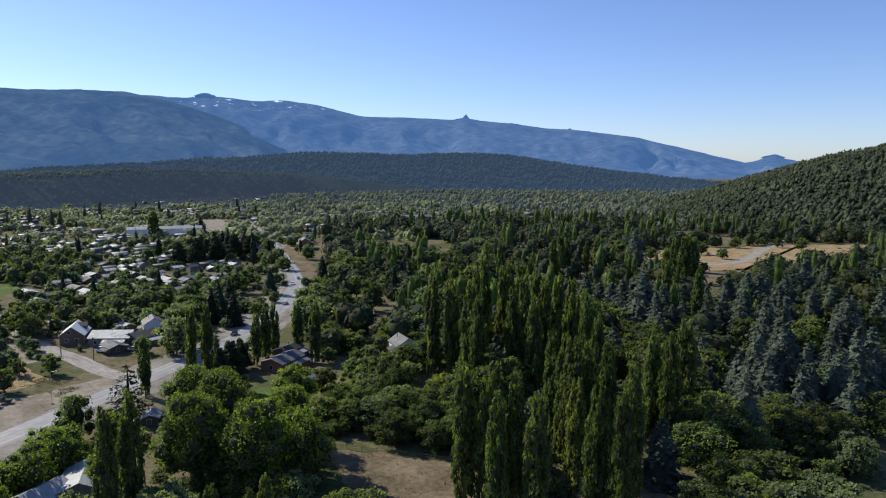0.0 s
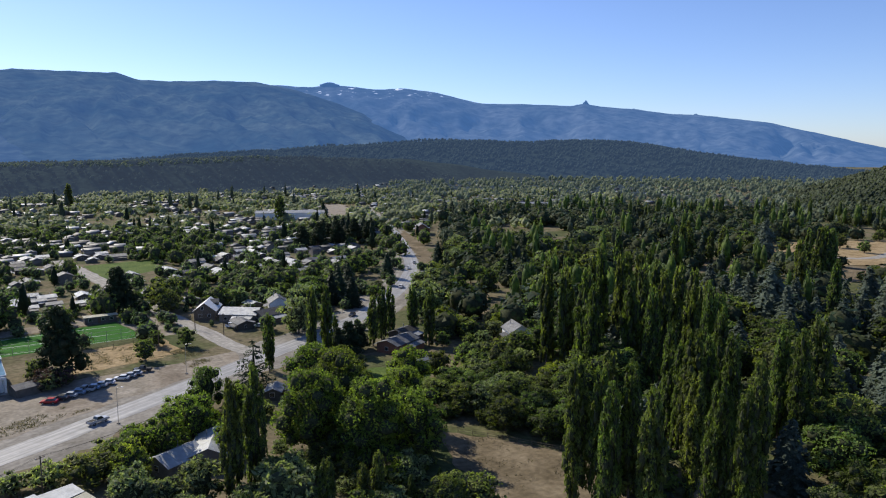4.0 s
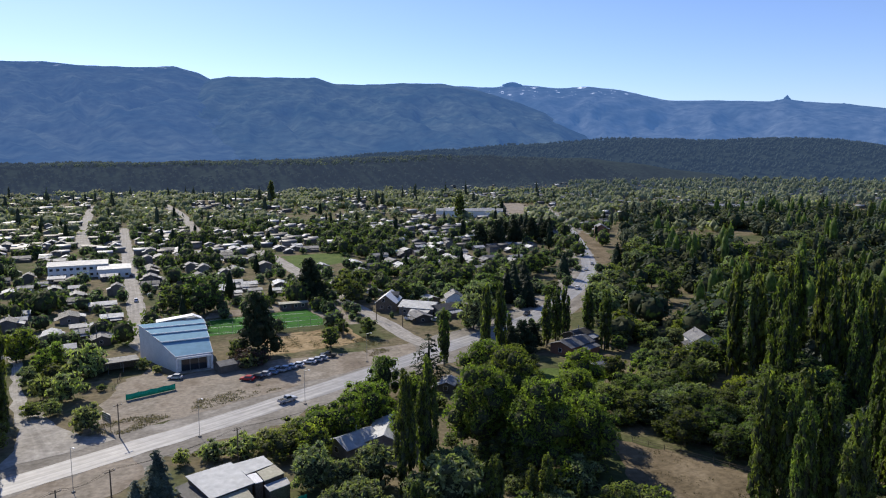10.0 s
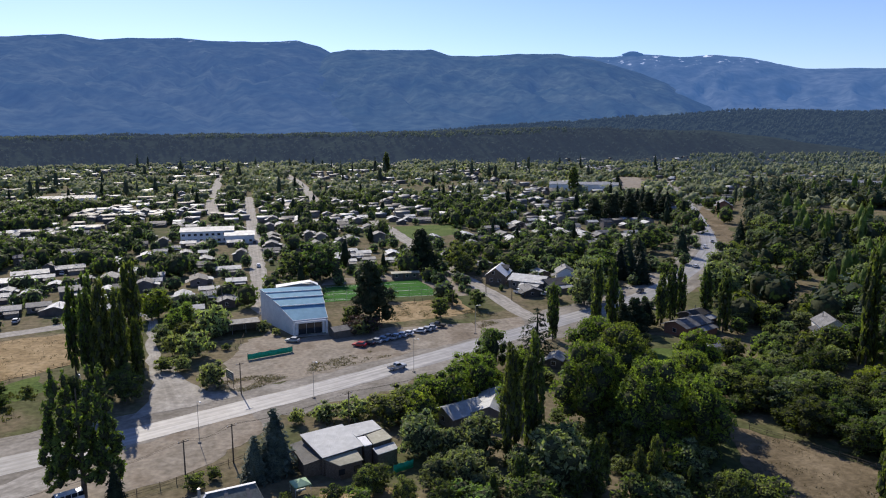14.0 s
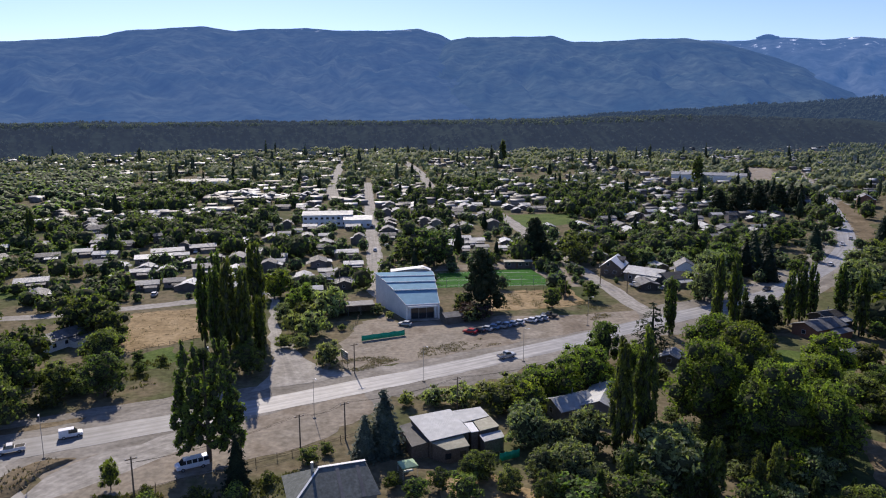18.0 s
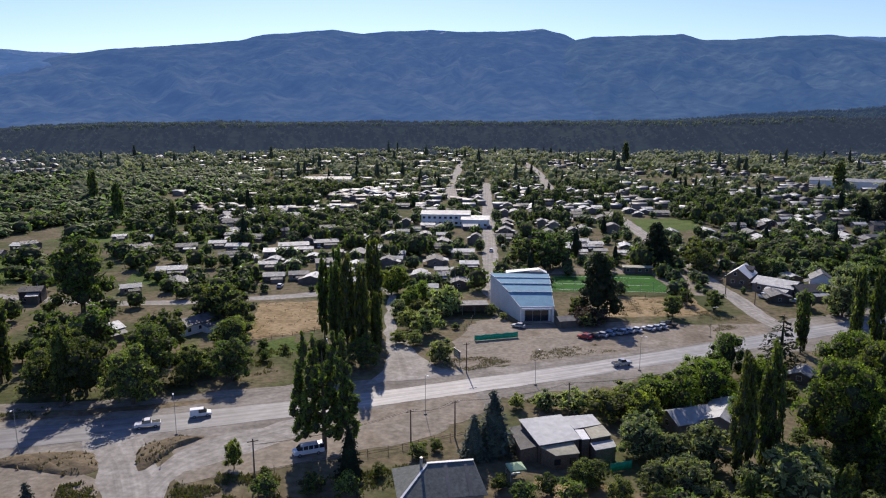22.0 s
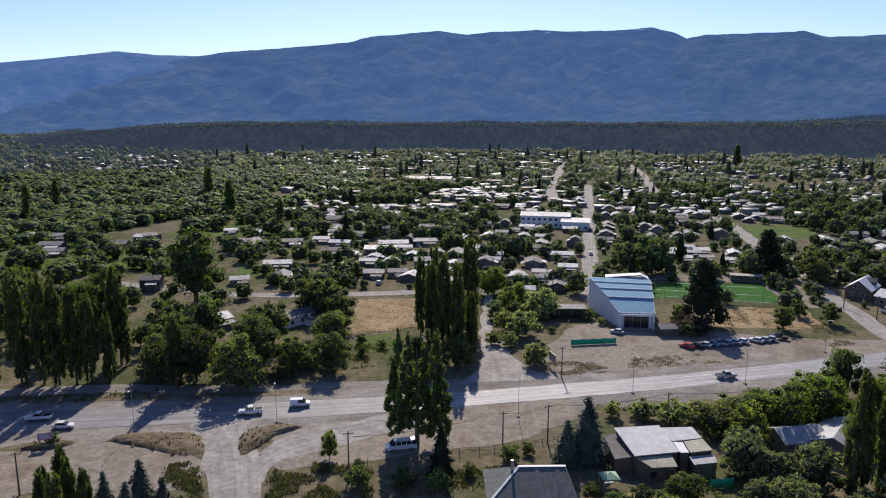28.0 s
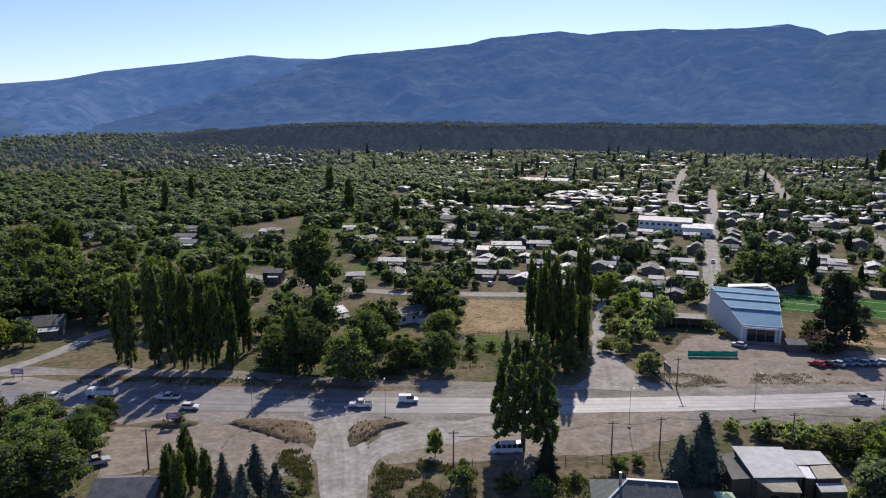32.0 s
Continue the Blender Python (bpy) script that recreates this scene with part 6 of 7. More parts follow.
def billboard(w, h, z, mat, label):
    root = tagged(new("sign"), label, "sign")
    for x in (-w * 0.38, w * 0.38):
        part("post", tube(bmesh.new(), x, 0.08, -0.2, z + h, 0.07, 0.07), M_TIMBER, root)
    part("panel", boxes((-w / 2, -0.04, z, w / 2, 0.02, z + h)), mat, root)
    for i in range(3):
        part("text_bar", boxes((-w * 0.38, -0.06, z + h * (0.2 + 0.25 * i), w * (0.36 - 0.1 * i), -0.044, z + h * (0.3 + 0.25 * i))), M_PAINT if mat is not M_PAINT else M_STEEL, root)
    return root


M_PINK = material("faded_purple_sign", [(0.3, (0.3, 0.16, 0.28)), (0.7, (0.4, 0.24, 0.36))], 1.5, 0.6)
billboard(4.2, 2.2, 1.8, M_STEEL, "grey weathered billboard on timber posts").matrix_basis = pose(-18, 178.5, 0, 0, 0, -60)
billboard(3.0, 1.4, 1.4, M_PINK, "faded purple roadside sign on posts").matrix_basis = pose(-161.8, 113.3, 0, 0, 0, 25)
billboard(2.6, 1.4, 1.6, M_PINK, "faded purple roadside sign on posts").matrix_basis = pose(-108, 108.5, 0, 0, 0, 35)


def shade_fence(a, b, label):
    root = tagged(new("shade_fence"), label, "fence")
    a, b = Vector(a), Vector(b)
    n = max(3, int((b - a).length / 3.2))
    for i in range(n + 1):
        p = a.lerp(b, i / n)
        part("post", tube(bmesh.new(), p.x, p.y, -0.2, 2.0, 0.06, 0.05, 6), M_TIMBER, root)
    v = []
    for i in range(n * 4 + 1):
        p = a.lerp(b, i / n / 4)
        sag = 0.12 * math.sin(i / 4 * math.pi) ** 2
        v += [(p.x, p.y - 0.07 - sag, 0.15), (p.x, p.y - 0.07 + sag * 0.5, 1.75 - sag * 1.5)]
    q = [[2 * i, 2 * i + 2, 2 * i + 3, 2 * i + 1] for i in range(n * 4)]
    ob = obj("cloth", mesh_np("cloth", v, q), M_SHADE, root, "bright green shade cloth")
    ob.modifiers.new("thick", "SOLIDIFY").thickness = 0.02
    return root


shade_fence((-15, 198), (-3, 203), "bright green shade-cloth fence on timber posts")
shade_fence((15.5, 125.5), (19.5, 127.2), "short green shade-cloth screen by the house")


def rail_fence(pts, step, h, label, rails=(0.5, 0.95), mat=None):
    root = tagged(new("fence"), label, "fence")
    c = spline(pts, step)
    for x, y in c:
        part("post", tube(bmesh.new(), x, y, -0.2, h * (0.9 + 0.2 * rng.random()), 0.07, 0.06, 6), mat or M_TIMBER, root)
    for z in rails:
        part("rail", cord(bmesh.new(), [(*p, z) for p in c], 0.03), mat or M_TIMBER, root)
    return root


rail_fence([(-48, 116), (-36, 123), (-26, 128), (-12, 137)], 3.0, 1.4, "leaning timber post and wire fence beside the verge")
rail_fence([(92, 130), (98, 121), (103, 112), (108, 104)], 3.0, 1.3, "timber rail fence beside the paddock")
rail_fence([(30, 251), (40, 253), (53, 254)], 3.0, 1.3, "timber fence beside the pitch")
rail_fence([(-19, 209), (-18, 214), (-17.5, 221)], 2.5, 1.2, "low timber fence beside the hall")
rail_fence([(-28, 211), (-23, 209), (-19, 209)], 2.5, 0.8, "low timber edging beside the lot")
rail_fence([(7, 258.2), (30, 259.6), (53, 261)], 4.5, 4.0, "tall thin wire fence round the pitch", (1.2, 2.6, 3.9), M_STEEL)
rail_fence([(-78, 189), (-68, 197), (-60, 203)], 3.0, 1.2, "timber fence beside the dry field")

# pitch lines and goals
line = tagged(new("pitch_marking"), "white painted lines of the pitch", "line marking", kind="structure")
for b in ((9.5, 270.9, 48, 271.1), (9.5, 261.5, 49, 261.65), (9.7, 283, 46, 283.2), (28, 261.6, 28.15, 283)):
    part("line", boxes((b[0], b[1], 0.055, b[2], b[3], 0.07)), M_PAINT, line)


def gazebo():
    root = tagged(new("gazebo"), "pale green pop-up gazebo on thin legs", "gazebo")
    m = material("pale_green_canvas", [(0.3, (0.35, 0.5, 0.3)), (0.7, (0.45, 0.6, 0.38))], 1.0, 0.8, fine=(3, 0.1))
    for x in (-1.4, 1.4):
        for y in (-1.4, 1.4):
            part("leg", tube(bmesh.new(), x, y, 0, 2.1, 0.03, 0.03, 6), M_PAINT, root)
    c = [(-1.5, -1.5, 2.1), (1.5, -1.5, 2.1), (1.5, 1.5, 2.1), (-1.5, 1.5, 2.1)]
    for i in range(4):
        part("canopy", sheet([c[i], c[(i + 1) % 4], (0, 0, 2.9)], 0.02), m, root)
        p, q = Vector(c[i]), Vector(c[(i + 1) % 4])
        part("valance", sheet([p, q, q + Vector((0, 0, -0.01)), p + Vector((0, 0, -0.01))], 0.3), m, root)
    part("table", boxes((-0.9, -0.4, 0.7, 0.9, 0.4, 0.75)), M_PAINT, root)
    return root


gazebo().matrix_basis = pose(-1.5, 121.5, 0, 0, 0, 20)

# ---- more planting that is known singly ----
planted("broad", (-112, 79.5, 11, 1.3), (-107, 80, 10.5, 1.2), (-110, 75, 11, 1.3), (-124, 90, 10, 1.2), (-130, 94, 9, 1.2), (-118, 84, 11, 1.2), (-114.5, 92, 9), (-118, 98, 7), (-122, 104, 6), (-136, 88, 10, 1.3))
planted("poplar", (-84, 85, 10, 1.15), (-89, 92, 10.5, 1.1), (-86, 90, 10, 1.1), (-81, 88, 9.5, 1.2), (-92, 91, 7, 1.4), (-87.5, 86, 9, 1.2))
planted("spruce", (-75, 93.5, 9.5, 1.0), (-69, 91, 8.5, 1.0), (-73, 87.5, 9, 1.0), (-79, 90, 8.5, 0.9))
planted("cottonwood", (-145, 163, 19, 0.9), (-146, 172, 20, 0.9))
planted("broad", (-224, 157, 17, 1.0), (-213, 160, 19, 1.0), (-203, 163, 16, 1.0), (-191, 164, 15, 1.0), (-237, 172, 21, 1.0), (-222, 174, 20, 1.0))
planted("shrub", (-108, 110, 2.5), (-44, 110, 4, 1.1), (-36, 112, 3.5, 1.2), (-30, 112, 4), (-26, 119, 2.5), (-20, 127, 3, 1.2), (-17, 130, 2.5), (-66, 92, 2.5), (-70, 96, 2), (4, 116, 4), (0, 113, 4), (8, 112, 5), (-4, 117, 3), (30, 112, 4), (12, 120, 5, 1.0), (-46, 116, 2.2))
planted("conifer", (230, 479, 17, 1.3), (238, 474, 16, 1.3), (248, 469, 17, 1.3), (240, 486, 16, 1.4), (222, 482, 15, 1.4), (180, 316, 14, 1.2), (129, 274, 15, 1.1), (134, 265, 14, 1.2), (140, 290, 15, 1.1), (150, 300, 13, 1.2), (57, 334, 15, 1.5), (258, 476, 15, 1.3))
planted("broad", (67, 293, 11), (60, 240, 7), (118, 272, 12, 1.2), (124, 282, 12, 1.3), (112, 286, 10), (168, 330, 12, 1.2), (180, 342, 10, 1.2), (150, 276, 6, 1.3), (160, 290, 5, 1.5))
planted("willow", (112, 264, 13, 1.0), (106, 280, 9), (96, 292, 8), (70, 300, 7))
planted("poplar", (-344, 348, 22), (-349, 377, 22), (-236, 391, 23, 1.3), (-295, 462, 24), (-183, 352, 18), (-353, 324, 20), (108, 885, 26, 1.5), (238, 606, 24, 1.8), (-302, 470, 22))
planted("willow", (98, 236, 14, 0.95), (104, 240, 11))


planted("poplar", (49.0, 108.8, 12.2, 1.25), (44.3, 108.1, 8.0, 1.25), (55.9, 108.5, 9.5, 1.25), (59.5, 109.2, 10.6, 1.25), (35.6, 112.1, 8.2, 1.25), (30.4, 110.5, 6.1, 1.25))
planted("willow", (43.2, 113.2, 12.1), (26.9, 129.0, 6.9), (22.2, 134.0, 8.3), (26.9, 116.2, 7.9), (22.3, 118.4, 6.4), (67.1, 110.7, 8.2))
planted("broad", (58, 128, 7, 1.2), (63, 139, 6, 1.3), (68, 134, 6, 1.3), (74, 136, 7, 1.2), (76, 156, 7, 1.3), (66, 158, 7, 1.2), (54, 128, 6, 1.2), (60, 121, 6, 1.2), (72, 118, 6, 1.2))
# landmark trees of the eastern valley and the town
planted("pine", (187.0, 438.5, 15.9, 1.25), (199.7, 439.3, 18.0, 1.25), (212.6, 440.2, 18.2, 1.25), (228.6, 446.4, 17.8, 1.25), (240.6, 448.1, 15.7, 1.25), (217.7, 464.4, 13.5, 1.25))
planted("poplar", (329.4, 252.8, 24.8), (336.0, 252.8, 21.8), (359.1, 256.1, 18.3), (368.2, 254.7, 20.9), (329.7, 186.1, 22.9), (319.9, 171.6, 30.0), (323.3, 168.9, 30.0), (329.3, 167.7, 16.1), (354.8, 321.6, 12.9), (274.4, 229.6, 15.3))
planted("spruce", (244.9, 147.9, 24.3, 1.2), (260.4, 147.6, 17.9, 1.2), (291.9, 122.7, 22.4, 1.2), (311.5, 120.1, 18.6, 1.2), (247.3, 158.0, 20.1, 1.2), (403.7, 250.6, 24.6, 1.2))
planted("broad", (486.1, 248.0, 10.4, 1.1), (475.7, 227.2, 8.1, 1.1), (390.3, 180.8, 6.6, 1.1), (371.5, 177.7, 5.2, 1.1), (545.5, 250.7, 9.1, 1.1), (581.0, 245.8, 6.3, 1.1), (572.3, 229.8, 8.3, 1.1), (569.1, 211.1, 10.1, 1.1), (406.4, 264.5, 16.2, 1.1), (435.8, 258.4, 9.2, 1.1))
planted("willow", (356.2, 357.0, 10.9, 1.3), (368.4, 355.3, 12.6, 1.3), (383.3, 355.8, 11.6, 1.3), (286.1, 230.3, 9.9, 1.3), (201.1, 221.1, 14.3, 1.3))


def weeds(name, polys, n, h, mat, label):
    """Tufts of grass and weeds that nobody could count."""
    c = []
    for p in polys:
        p = np.array(p, float)
        lo, hi = p.min(0), p.max(0)
        k = 0
        while k < n:
            x, y = rng.uniform(lo[0], hi[0]), rng.uniform(lo[1], hi[1])
            k += 1
            if inside(p, x, y) and fbm(x, y, 6, 2, 4.0) > -0.05:
                for j in range(4):
                    c.append((x + rng.normal() * 0.35, y + rng.normal() * 0.35, h * rng.uniform(0.25, 0.6)))
    c = np.array(c)
    r = np.random.default_rng(5)
    nn = unit(len(c), r)
    nn[:, 2] = np.abs(nn[:, 2]) * 0.5
    nn /= np.linalg.norm(nn, axis=1)[:, None]
    v, q = cards(c, nn, h * 0.8, r, 1.2, 0.5)
    v[:, 2] = np.maximum(v[:, 2], 0.0)
    return tagged(obj(name, mesh_np(name, v, q), mat), label, "weeds", kind="stuff")


M_STRAW = leafy("straw_weeds", (0.17, 0.14, 0.085), (0.32, 0.27, 0.175), t=0.08)
M_WEED = leafy("green_weeds", (0.05, 0.062, 0.022), (0.13, 0.138, 0.05), t=0.15)


def oval(x, y, a, b, turn, n=16):
    c, s = math.cos(radians(turn)), math.sin(radians(turn))
    return [(x + u * c - v * s, y + u * s + v * c) for u, v in ((a * math.cos(6.283 * k / n) * (1 + 0.12 * math.sin(k * 2.3)), b * math.sin(6.283 * k / n)) for k in range(n))]


ISLANDS = [[(-73.5, 121.5), (-73.5, 125), (-69.3, 129.3), (-64.2, 130), (-67.2, 125), (-68.4, 118.5), (-69.5, 115.5)], [(-98, 114), (-96.5, 117.6), (-84, 121), (-80.6, 118.6), (-78, 114.8), (-81, 112.4), (-91, 113.4)],
           [(-111.5, 106.4), (-110.5, 109), (-105.4, 112), (-104, 111), (-106.5, 108)], [(-58.5, 104.5), (-60.6, 111.5), (-54.8, 116), (-43.6, 116), (-40, 107), (-56, 100)], [(-80.5, 108.6), (-76, 110.4), (-66.5, 97.4), (-72.8, 94)]]


def mound(pts, h, label):
    """A low bank of earth over a plan."""
    c = spline(list(pts) + [pts[0]], 1.2)[:-1]
    mid = c.mean(0)
    rows = [(1.06, 0.03), (0.86, h * 0.75), (0.6, h), (0.25, h * 0.8)]
    v = np.array([(*(mid + (p - mid) * (k + 0.06 * noise.noise((p[0], p[1], k)))), z * (1 + 0.5 * noise.noise((p[0] * 0.5, p[1] * 0.5, 2.0)))) for k, z in rows for p in c] + [(*mid, h * 0.7)])
    n = len(c)
    q = [[j * n + i, j * n + (i + 1) % n, (j + 1) * n + (i + 1) % n, (j + 1) * n + i] for j in range(3) for i in range(n)]
    t = [[3 * n + i, 3 * n + (i + 1) % n, 4 * n] for i in range(n)]
    me = mesh_np("earth_bank", v, q, t, smooth=True)
    bm = bmesh.new()
    bm.from_mesh(me)
    bmesh.ops.recalc_face_normals(bm, faces=bm.faces[:])
    bm.to_mesh(me)
    bm.free()
    CLEAR.append(np.array(pts, float))
    return tagged(obj("earth_bank", me, M_BROWN), label, "earth bank", kind="structure")


for p in ISLANDS[:3]:
    mound(p, 0.75, "low brown earth bank with dry weeds between gravel lanes")
weeds("dry_weeds", ISLANDS[3:], 1500, 0.35, M_STRAW, "dense tufts of dry weeds on earth islands")
weeds("dry_weeds", [[(-22, 176), (-14, 174), (-4, 182), (-10, 186), (-20, 182)], [(0, 183), (24, 194), (20, 200), (2, 192)], [(30, 228), (54, 233), (52, 252), (28, 250)], [(55, 215), (66, 222), (62, 240), (52, 236)]], 1500, 0.22, M_STRAW, "tufts of dry straw-coloured weeds on bare earth")
weeds("bank_weeds", ISLANDS[:3], 150, 0.7, M_STRAW, "sparse dry weeds on the earth banks")
weeds("green_weeds", ISLANDS[3:], 700, 0.5, M_WEED, "tall green and brown weeds beside the lane")
weeds("green_weeds", [[(-8, 152), (0, 158), (30, 170), (50, 182), (52, 172), (26, 158), (4, 148)], [(-70, 160), (-60, 170), (-64, 186), (-80, 180)], [(-45, 112), (-20, 124), (-18, 118), (-36, 108)], [(-150, 122), (-100, 142), (-102, 136), (-146, 116)]], 700, 0.4, M_WEED, "tufts of green and drying weeds")
weeds("field_stubble", [[(-80, 190), (-59, 205), (-68, 236), (-90, 230)], [(93, 131), (103, 110), (98, 95), (80, 100), (82, 112)]], 500, 0.2, M_STRAW, "short dry stubble")
patch("green_meadow", [(-75, 186), (-66, 178), (-60, 186), (-68, 196)], 0.03, M_LAWN, 2, "green grass", keep=False)
patch("green_meadow", [(84, 182), (100, 186), (112, 172), (96, 150), (82, 165)], 0.03, M_LAWN, 2, "sunlit green garden grass", keep=False)
patch("green_meadow", [(59, 386), (92, 406), (94, 445), (58, 441)], 0.03, M_LAWN, 1, "green town square grass")
patch("green_meadow", [(-150, 250), (-130, 252), (-136, 270), (-158, 268)], 0.03, M_LAWN, 2, "green garden grass", keep=False)
patch("green_meadow", [(-260, 240), (-200, 236), (-190, 262), (-250, 300), (-330, 320)], 0.03, M_LAWN, 4, "green meadow beside small houses", keep=False)
patch("green_meadow", [(-240, 330), (-160, 330), (-150, 350), (-220, 375)], 0.03, M_LAWN, 4, "green meadow beside small houses", keep=False)

# white vans and huts beyond the pitch, and the bare ground round it
patch("bare_lot", [(52, 258), (63, 258), (60, 300), (30, 302), (10, 296), (8, 286), (48, 292)], 0.035, M_DIRT, 2, "bare stony ground round the pitch", keep=False)
patch("dry_field", [(-14, 262), (-9, 248), (2, 250), (4, 285), (-11, 300)], 0.03, M_DRY, 2, "dry grass beside the street", keep=False)
for i, x in enumerate((22, 31, 40, 49)):
    put_house(x, 326 + (i % 2) * 3, 5, 2, 0.9, "small white hut in a row behind the pitch")
for x, y, t, k2 in ((8, 335, 5, 0), (16, 340, 5, 3), (70, 335, 80, 1), (30, 345, 5, 0), (-3, 322, 95, 2), (54, 345, 5, 1)):
    put_house(x, y, t, k2, 0.9)

# open ground round the huts and the school
CLEAR.extend(np.array(p, float) for p in ([(12, 318), (62, 318), (64, 350), (6, 350)], [(-64, 384), (-22, 384), (-24, 398), (-64, 398)], [(-100, 250), (-82, 250), (-82, 262), (-100, 262)], [(-150, 222), (-128, 226), (-132, 250), (-152, 246)]))

# ---- woods that nobody could count ----


def clump_template(seed, n, size=0.2, conifer=False, column=False):
    """A small far tree: an inner shape with sprays round it, about a metre across and high."""
    r = np.random.default_rng(seed)
    u = unit(n, r)
    c = u * np.array([0.5, 0.5, 0.46]) * r.uniform(0.75, 1.1, (n, 1)) + np.array([0, 0, 0.5])
    if conifer:
        c[:, :2] *= (1.25 - c[:, 2:3]) * 0.8
    if column:
        c[:, :2] *= 0.8
    lump = 1 + 0.16 * np.sin(u * 6 + seed).sum(1, keepdims=True) / 1.7
    c = (c - np.array([0, 0, 0.5])) * lump + np.array([0, 0, 0.5])
    nn = u + r.normal(size=(n, 3)) * 0.3 + np.array([0, 0, 0.55 if n < 30 else 0.25])
    nn /= np.linalg.norm(nn, axis=1)[:, None]
    v, q = cards(c, nn, size, r, 1.1)
    core = ICO_V * np.array([0.44, 0.44, 0.45]) * r.uniform(0.8, 1.05, (len(ICO_V), 1)) + np.array([0, 0, 0.48])
    if conifer:
        core[:, :2] *= (1.25 - core[:, 2:3]) * 0.8
    if n < 12:
        core = np.array([(0.36, 0, 0.42), (-0.2, 0.32, 0.4), (-0.2, -0.32, 0.42), (0, 0, 0.92), (0, 0, 0.0)])
        return v, q, core, np.array([(0, 1, 3), (1, 2, 3), (2, 0, 3), (1, 0, 4), (2, 1, 4), (0, 2, 4)])
    return v, q, core, ICO_F


def wood(name, spots, templates, mat, label, category="wood"):
    """One object of many trees: spots of (x, y, z, height, width)."""
    vs, qs, ts, nv = [], [], [], 0
    for i, (x, y, z, h, w) in enumerate(spots):
        v, q, cv, cf = templates[i % len(templates)]
        a = i * 2.399
        rot = np.array([[math.cos(a), -math.sin(a), 0], [math.sin(a), math.cos(a), 0], [0, 0, 1]])
        for pts, f, to in ((v, q, qs), (cv, cf, ts)):
            p = (pts @ rot.T) * np.array([w, w, h]) + np.array([x, y, z])
            vs.append(p), to.append(f + nv)
            nv += len(p)
    me = mesh_np(name, np.vstack(vs), np.vstack(qs), np.vstack(ts))
    me.materials.append(mat)
    # cores of these small trees are painted dark for inner shade too
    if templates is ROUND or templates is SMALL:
        inner_shade(me)
    return tagged(obj(name, me, mat), label, category, kind="stuff")


ROUND = [clump_template(s, 84, 0.115) for s in (1, 2, 3, 4, 5)]
SMALL = [clump_template(s, 26, 0.17) for s in (6, 7, 8, 9)]
TINY = [clump_template(s, 10, 0.2) for s in (10, 11, 12)]
FIRS = [clump_template(s, 60, 0.11, True) for s in (13, 14, 15)]
TINYFIR = [clump_template(s, 8, 0.2, True) for s in (16, 17, 18)]
COLUMNS = [clump_template(s, 70, 0.1, False, True) for s in (19, 20, 21)]


def scatter(n, az, r, h, w, room=1.0, z=None, keep=None, tries=8):
    out = []
    for i in range(n * tries):
        if len(out) >= n:
            break
        a = rng.uniform(*az)
        d = math.sqrt(rng.uniform(r[0] ** 2, r[1] ** 2))
        x, y = polar(a, d)
        if (keep is None or keep(x, y, a, d)) and (z or free(x, y, room)):
            hh = rng.uniform(*h)
            out.append((x, y, (z(a, d) - 1 if z else -0.3), hh, hh * rng.uniform(*w)))
    return out


def east(x, y, a, d):
    """East of the main road's far leg."""
    return a > 27 + max(0, 300 - d) * 0.05 + (d > 300) * 6


def west_green(x, y, a, d):
    return fbm(x, y, 70, 3, 3.0) > -0.38


def town(x, y, a, d):
    return not east(x, y, a, d)


def belt(x, y, a, d):
    return town(x, y, a, d) and green_belt(x, y) > 0.14


def far_belt(x, y, a, d):
    return green_belt(x, y) > 0.0


wood("town_trees", scatter(560, (-24, 33), (255, 620), (5.5, 11), (0.7, 1.15), 0.6, keep=belt), ROUND, M_BROAD, "belts of tall green trees between houses", "trees")
wood("town_trees", scatter(1200, (-24, 33), (255, 620), (2.5, 7), (0.8, 1.2), 0.8, keep=town), ROUND, M_TOWNTREE, "many rounded green garden trees between houses", "trees")
wood("town_conifers", scatter(60, (-24, 33), (260, 700), (9, 17), (0.28, 0.5), 0.8, keep=town), FIRS, M_CONIFER, "scattered dark conifers standing above the houses", "trees")
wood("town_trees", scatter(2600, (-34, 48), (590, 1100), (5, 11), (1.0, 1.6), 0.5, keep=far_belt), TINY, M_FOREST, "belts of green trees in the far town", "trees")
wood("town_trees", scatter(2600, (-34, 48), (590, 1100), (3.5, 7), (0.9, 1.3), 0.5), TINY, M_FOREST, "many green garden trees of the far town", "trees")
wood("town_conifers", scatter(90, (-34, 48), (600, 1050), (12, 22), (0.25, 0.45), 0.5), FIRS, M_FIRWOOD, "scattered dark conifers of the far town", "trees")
wood("meadow_trees", scatter(420, (-60, -22), (250, 480), (3, 9), (0.9, 1.4), 1.5, keep=west_green), ROUND, M_BROAD, "green trees and thickets between small houses", "trees")
wood("willow_thicket", scatter(2700, (-64, -21), (400, 800), (3.5, 8), (1.2, 1.9), 0.3, keep=lambda x, y, a, d: west_green(x, y, a, d) and d > 400 + max(0, a + 34) * 12), SMALL, M_THICKET, "bright green willow thickets on the valley floor", "trees")
wood("far_wood", scatter(900, (-76, -38), (1400, 1950), (8, 14), (1.0, 1.6), 0.5), TINY, M_FARWOOD, "hazy dark woodland on the far valley floor", "wood")
wood("far_wood", scatter(1800, (-75, -30), (780, 1500), (6, 12), (0.8, 1.2), 1), TINY, M_FARWOOD, "hazy dark green far woodland strip", "wood")
def glade(x, y, a, d):
    return east(x, y, a, d) and fbm(x, y, 80, 3, 11.0) > -0.25


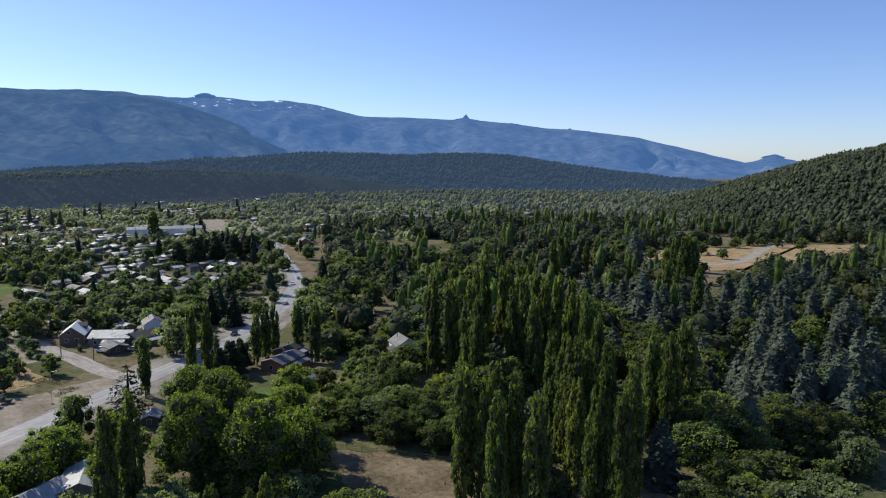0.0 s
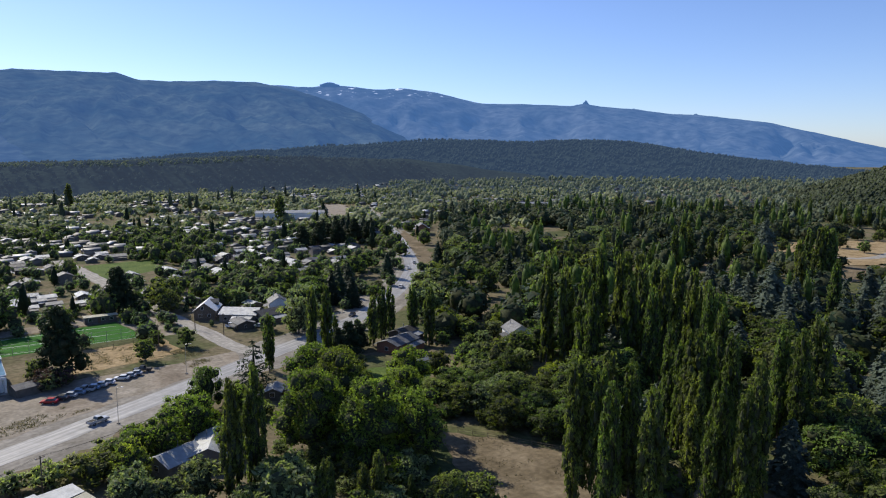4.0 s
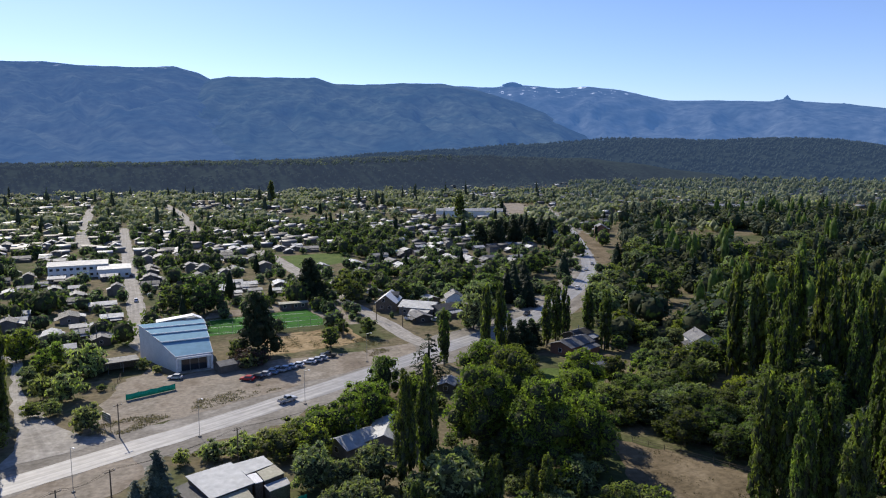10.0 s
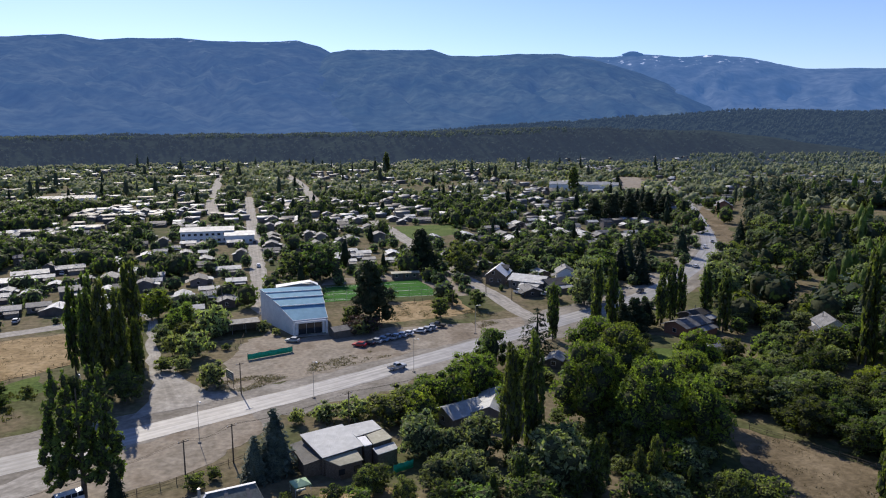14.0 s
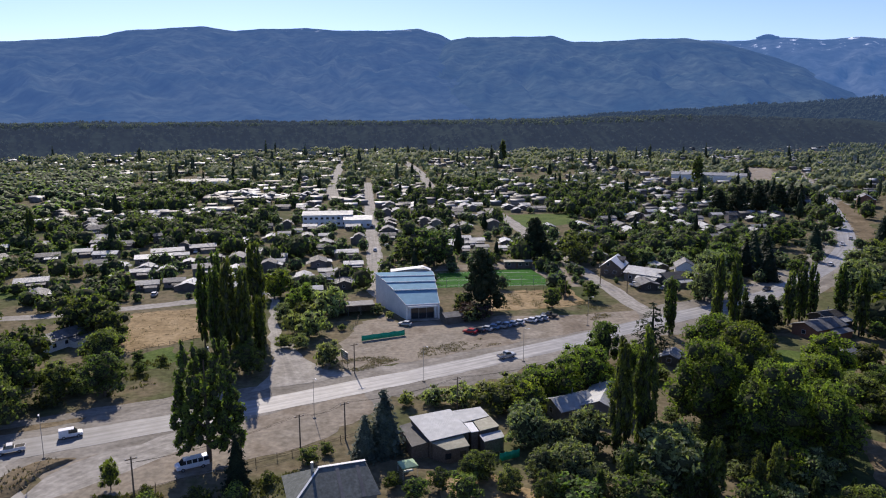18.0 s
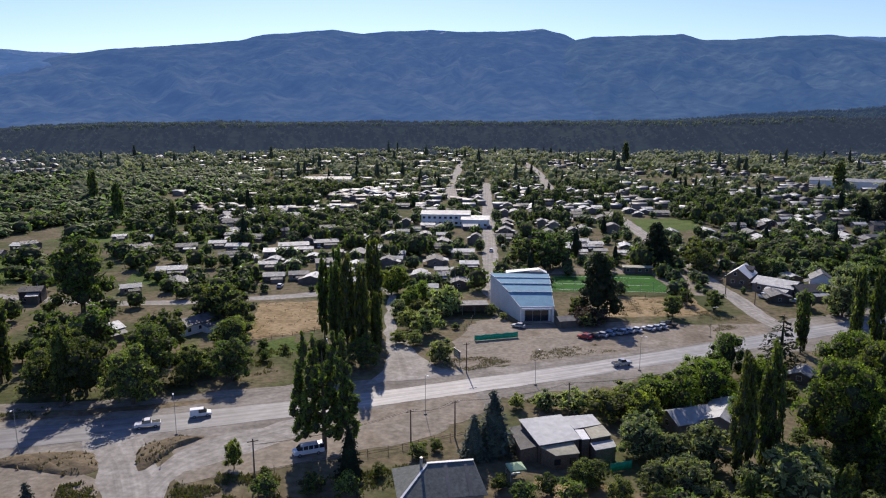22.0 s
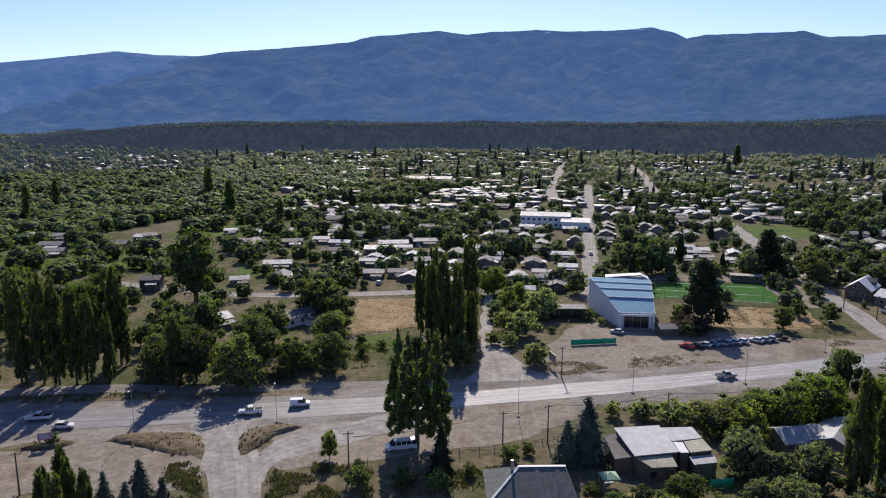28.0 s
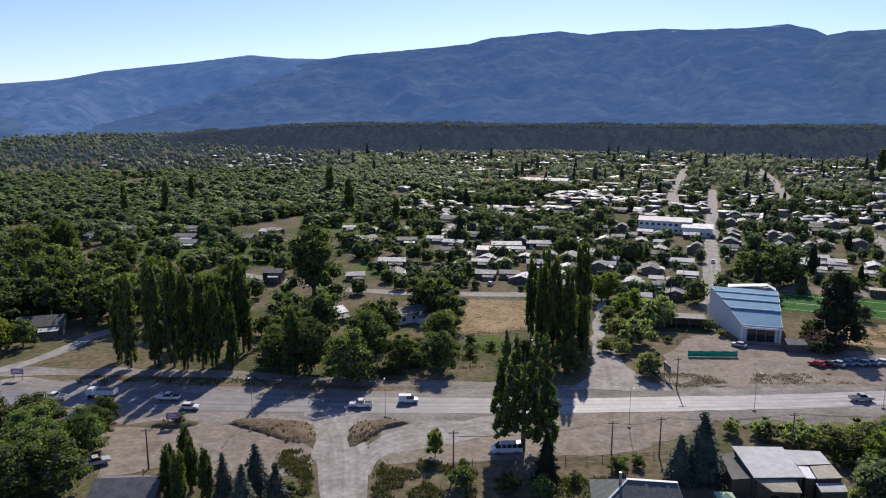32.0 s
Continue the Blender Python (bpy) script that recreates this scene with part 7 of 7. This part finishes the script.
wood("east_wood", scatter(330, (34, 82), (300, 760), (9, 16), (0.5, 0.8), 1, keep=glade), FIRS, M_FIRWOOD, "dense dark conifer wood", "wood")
wood("east_wood", scatter(500, (34, 82), (230, 760), (9, 15), (0.8, 1.2), 1, keep=glade), ROUND, M_CONIFER, "dark crowns of the conifer wood", "wood")
wood("east_poplars", scatter(200, (36, 80), (280, 760), (14, 24), (0.18, 0.28), 1, keep=lambda x, y, a, d: glade(x, y, a, d) and fbm(x, y, 60, 2, 15.0) > 0.1), COLUMNS, M_POPLAR, "rows of tall green poplars in the wood", "wood")
row = spline([(510.5, 453.2), (570.7, 435.1), (624.4, 408.6), (657.5, 368.3), (647.1, 308.5), (657.0, 264.7), (663.6, 237.2)], 7.0)
wood("poplar_row", [(x + rng.normal() * 6, y + rng.normal() * 14, -0.3, h, h * 0.22) for (x, y), h in zip(row, rng.uniform(14, 25, len(row)))], COLUMNS, M_POPLAR, "long row of tall green poplars behind the dry field", "trees")
wood("east_thicket", scatter(800, (34, 80), (230, 760), (5, 12), (0.9, 1.3), 1, keep=glade), ROUND, M_DEEP, "green broadleaf trees in the wood", "wood")
wood("valley_wood", scatter(2600, (30, 66), (720, 1700), (6, 13), (0.7, 1.1), 1), TINY, M_FARWOOD, "hazy far green woodland of the valley floor", "wood")
wood("terrace_wood", scatter(8500, (-75, 50), (1000, 1420), (5, 9), (0.9, 1.4), z=terrace), TINY, M_HILLFIR, "hazy dark conifers on the terrace slope", "wood")
wood("hill_wood", scatter(6000, (10, 68), (1560, 2420), (8, 13), (0.9, 1.3), z=low_hill), TINY, M_HILLFAR, "hazy dark conifers on the low hill", "wood")
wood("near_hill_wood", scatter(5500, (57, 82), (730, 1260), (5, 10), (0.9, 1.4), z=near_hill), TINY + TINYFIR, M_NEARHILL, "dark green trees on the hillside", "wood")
wood("terrace_edge_wood", scatter(1700, (-70, 30), (1120, 1300), (5, 8), (1.0, 1.6), z=terrace, keep=lambda x, y, a, d: terrace(a, d) > 0.9 * terrace_top(a)), TINY, M_SUNEDGE, "trees along the terrace edge in a painted sunlit green", "wood")
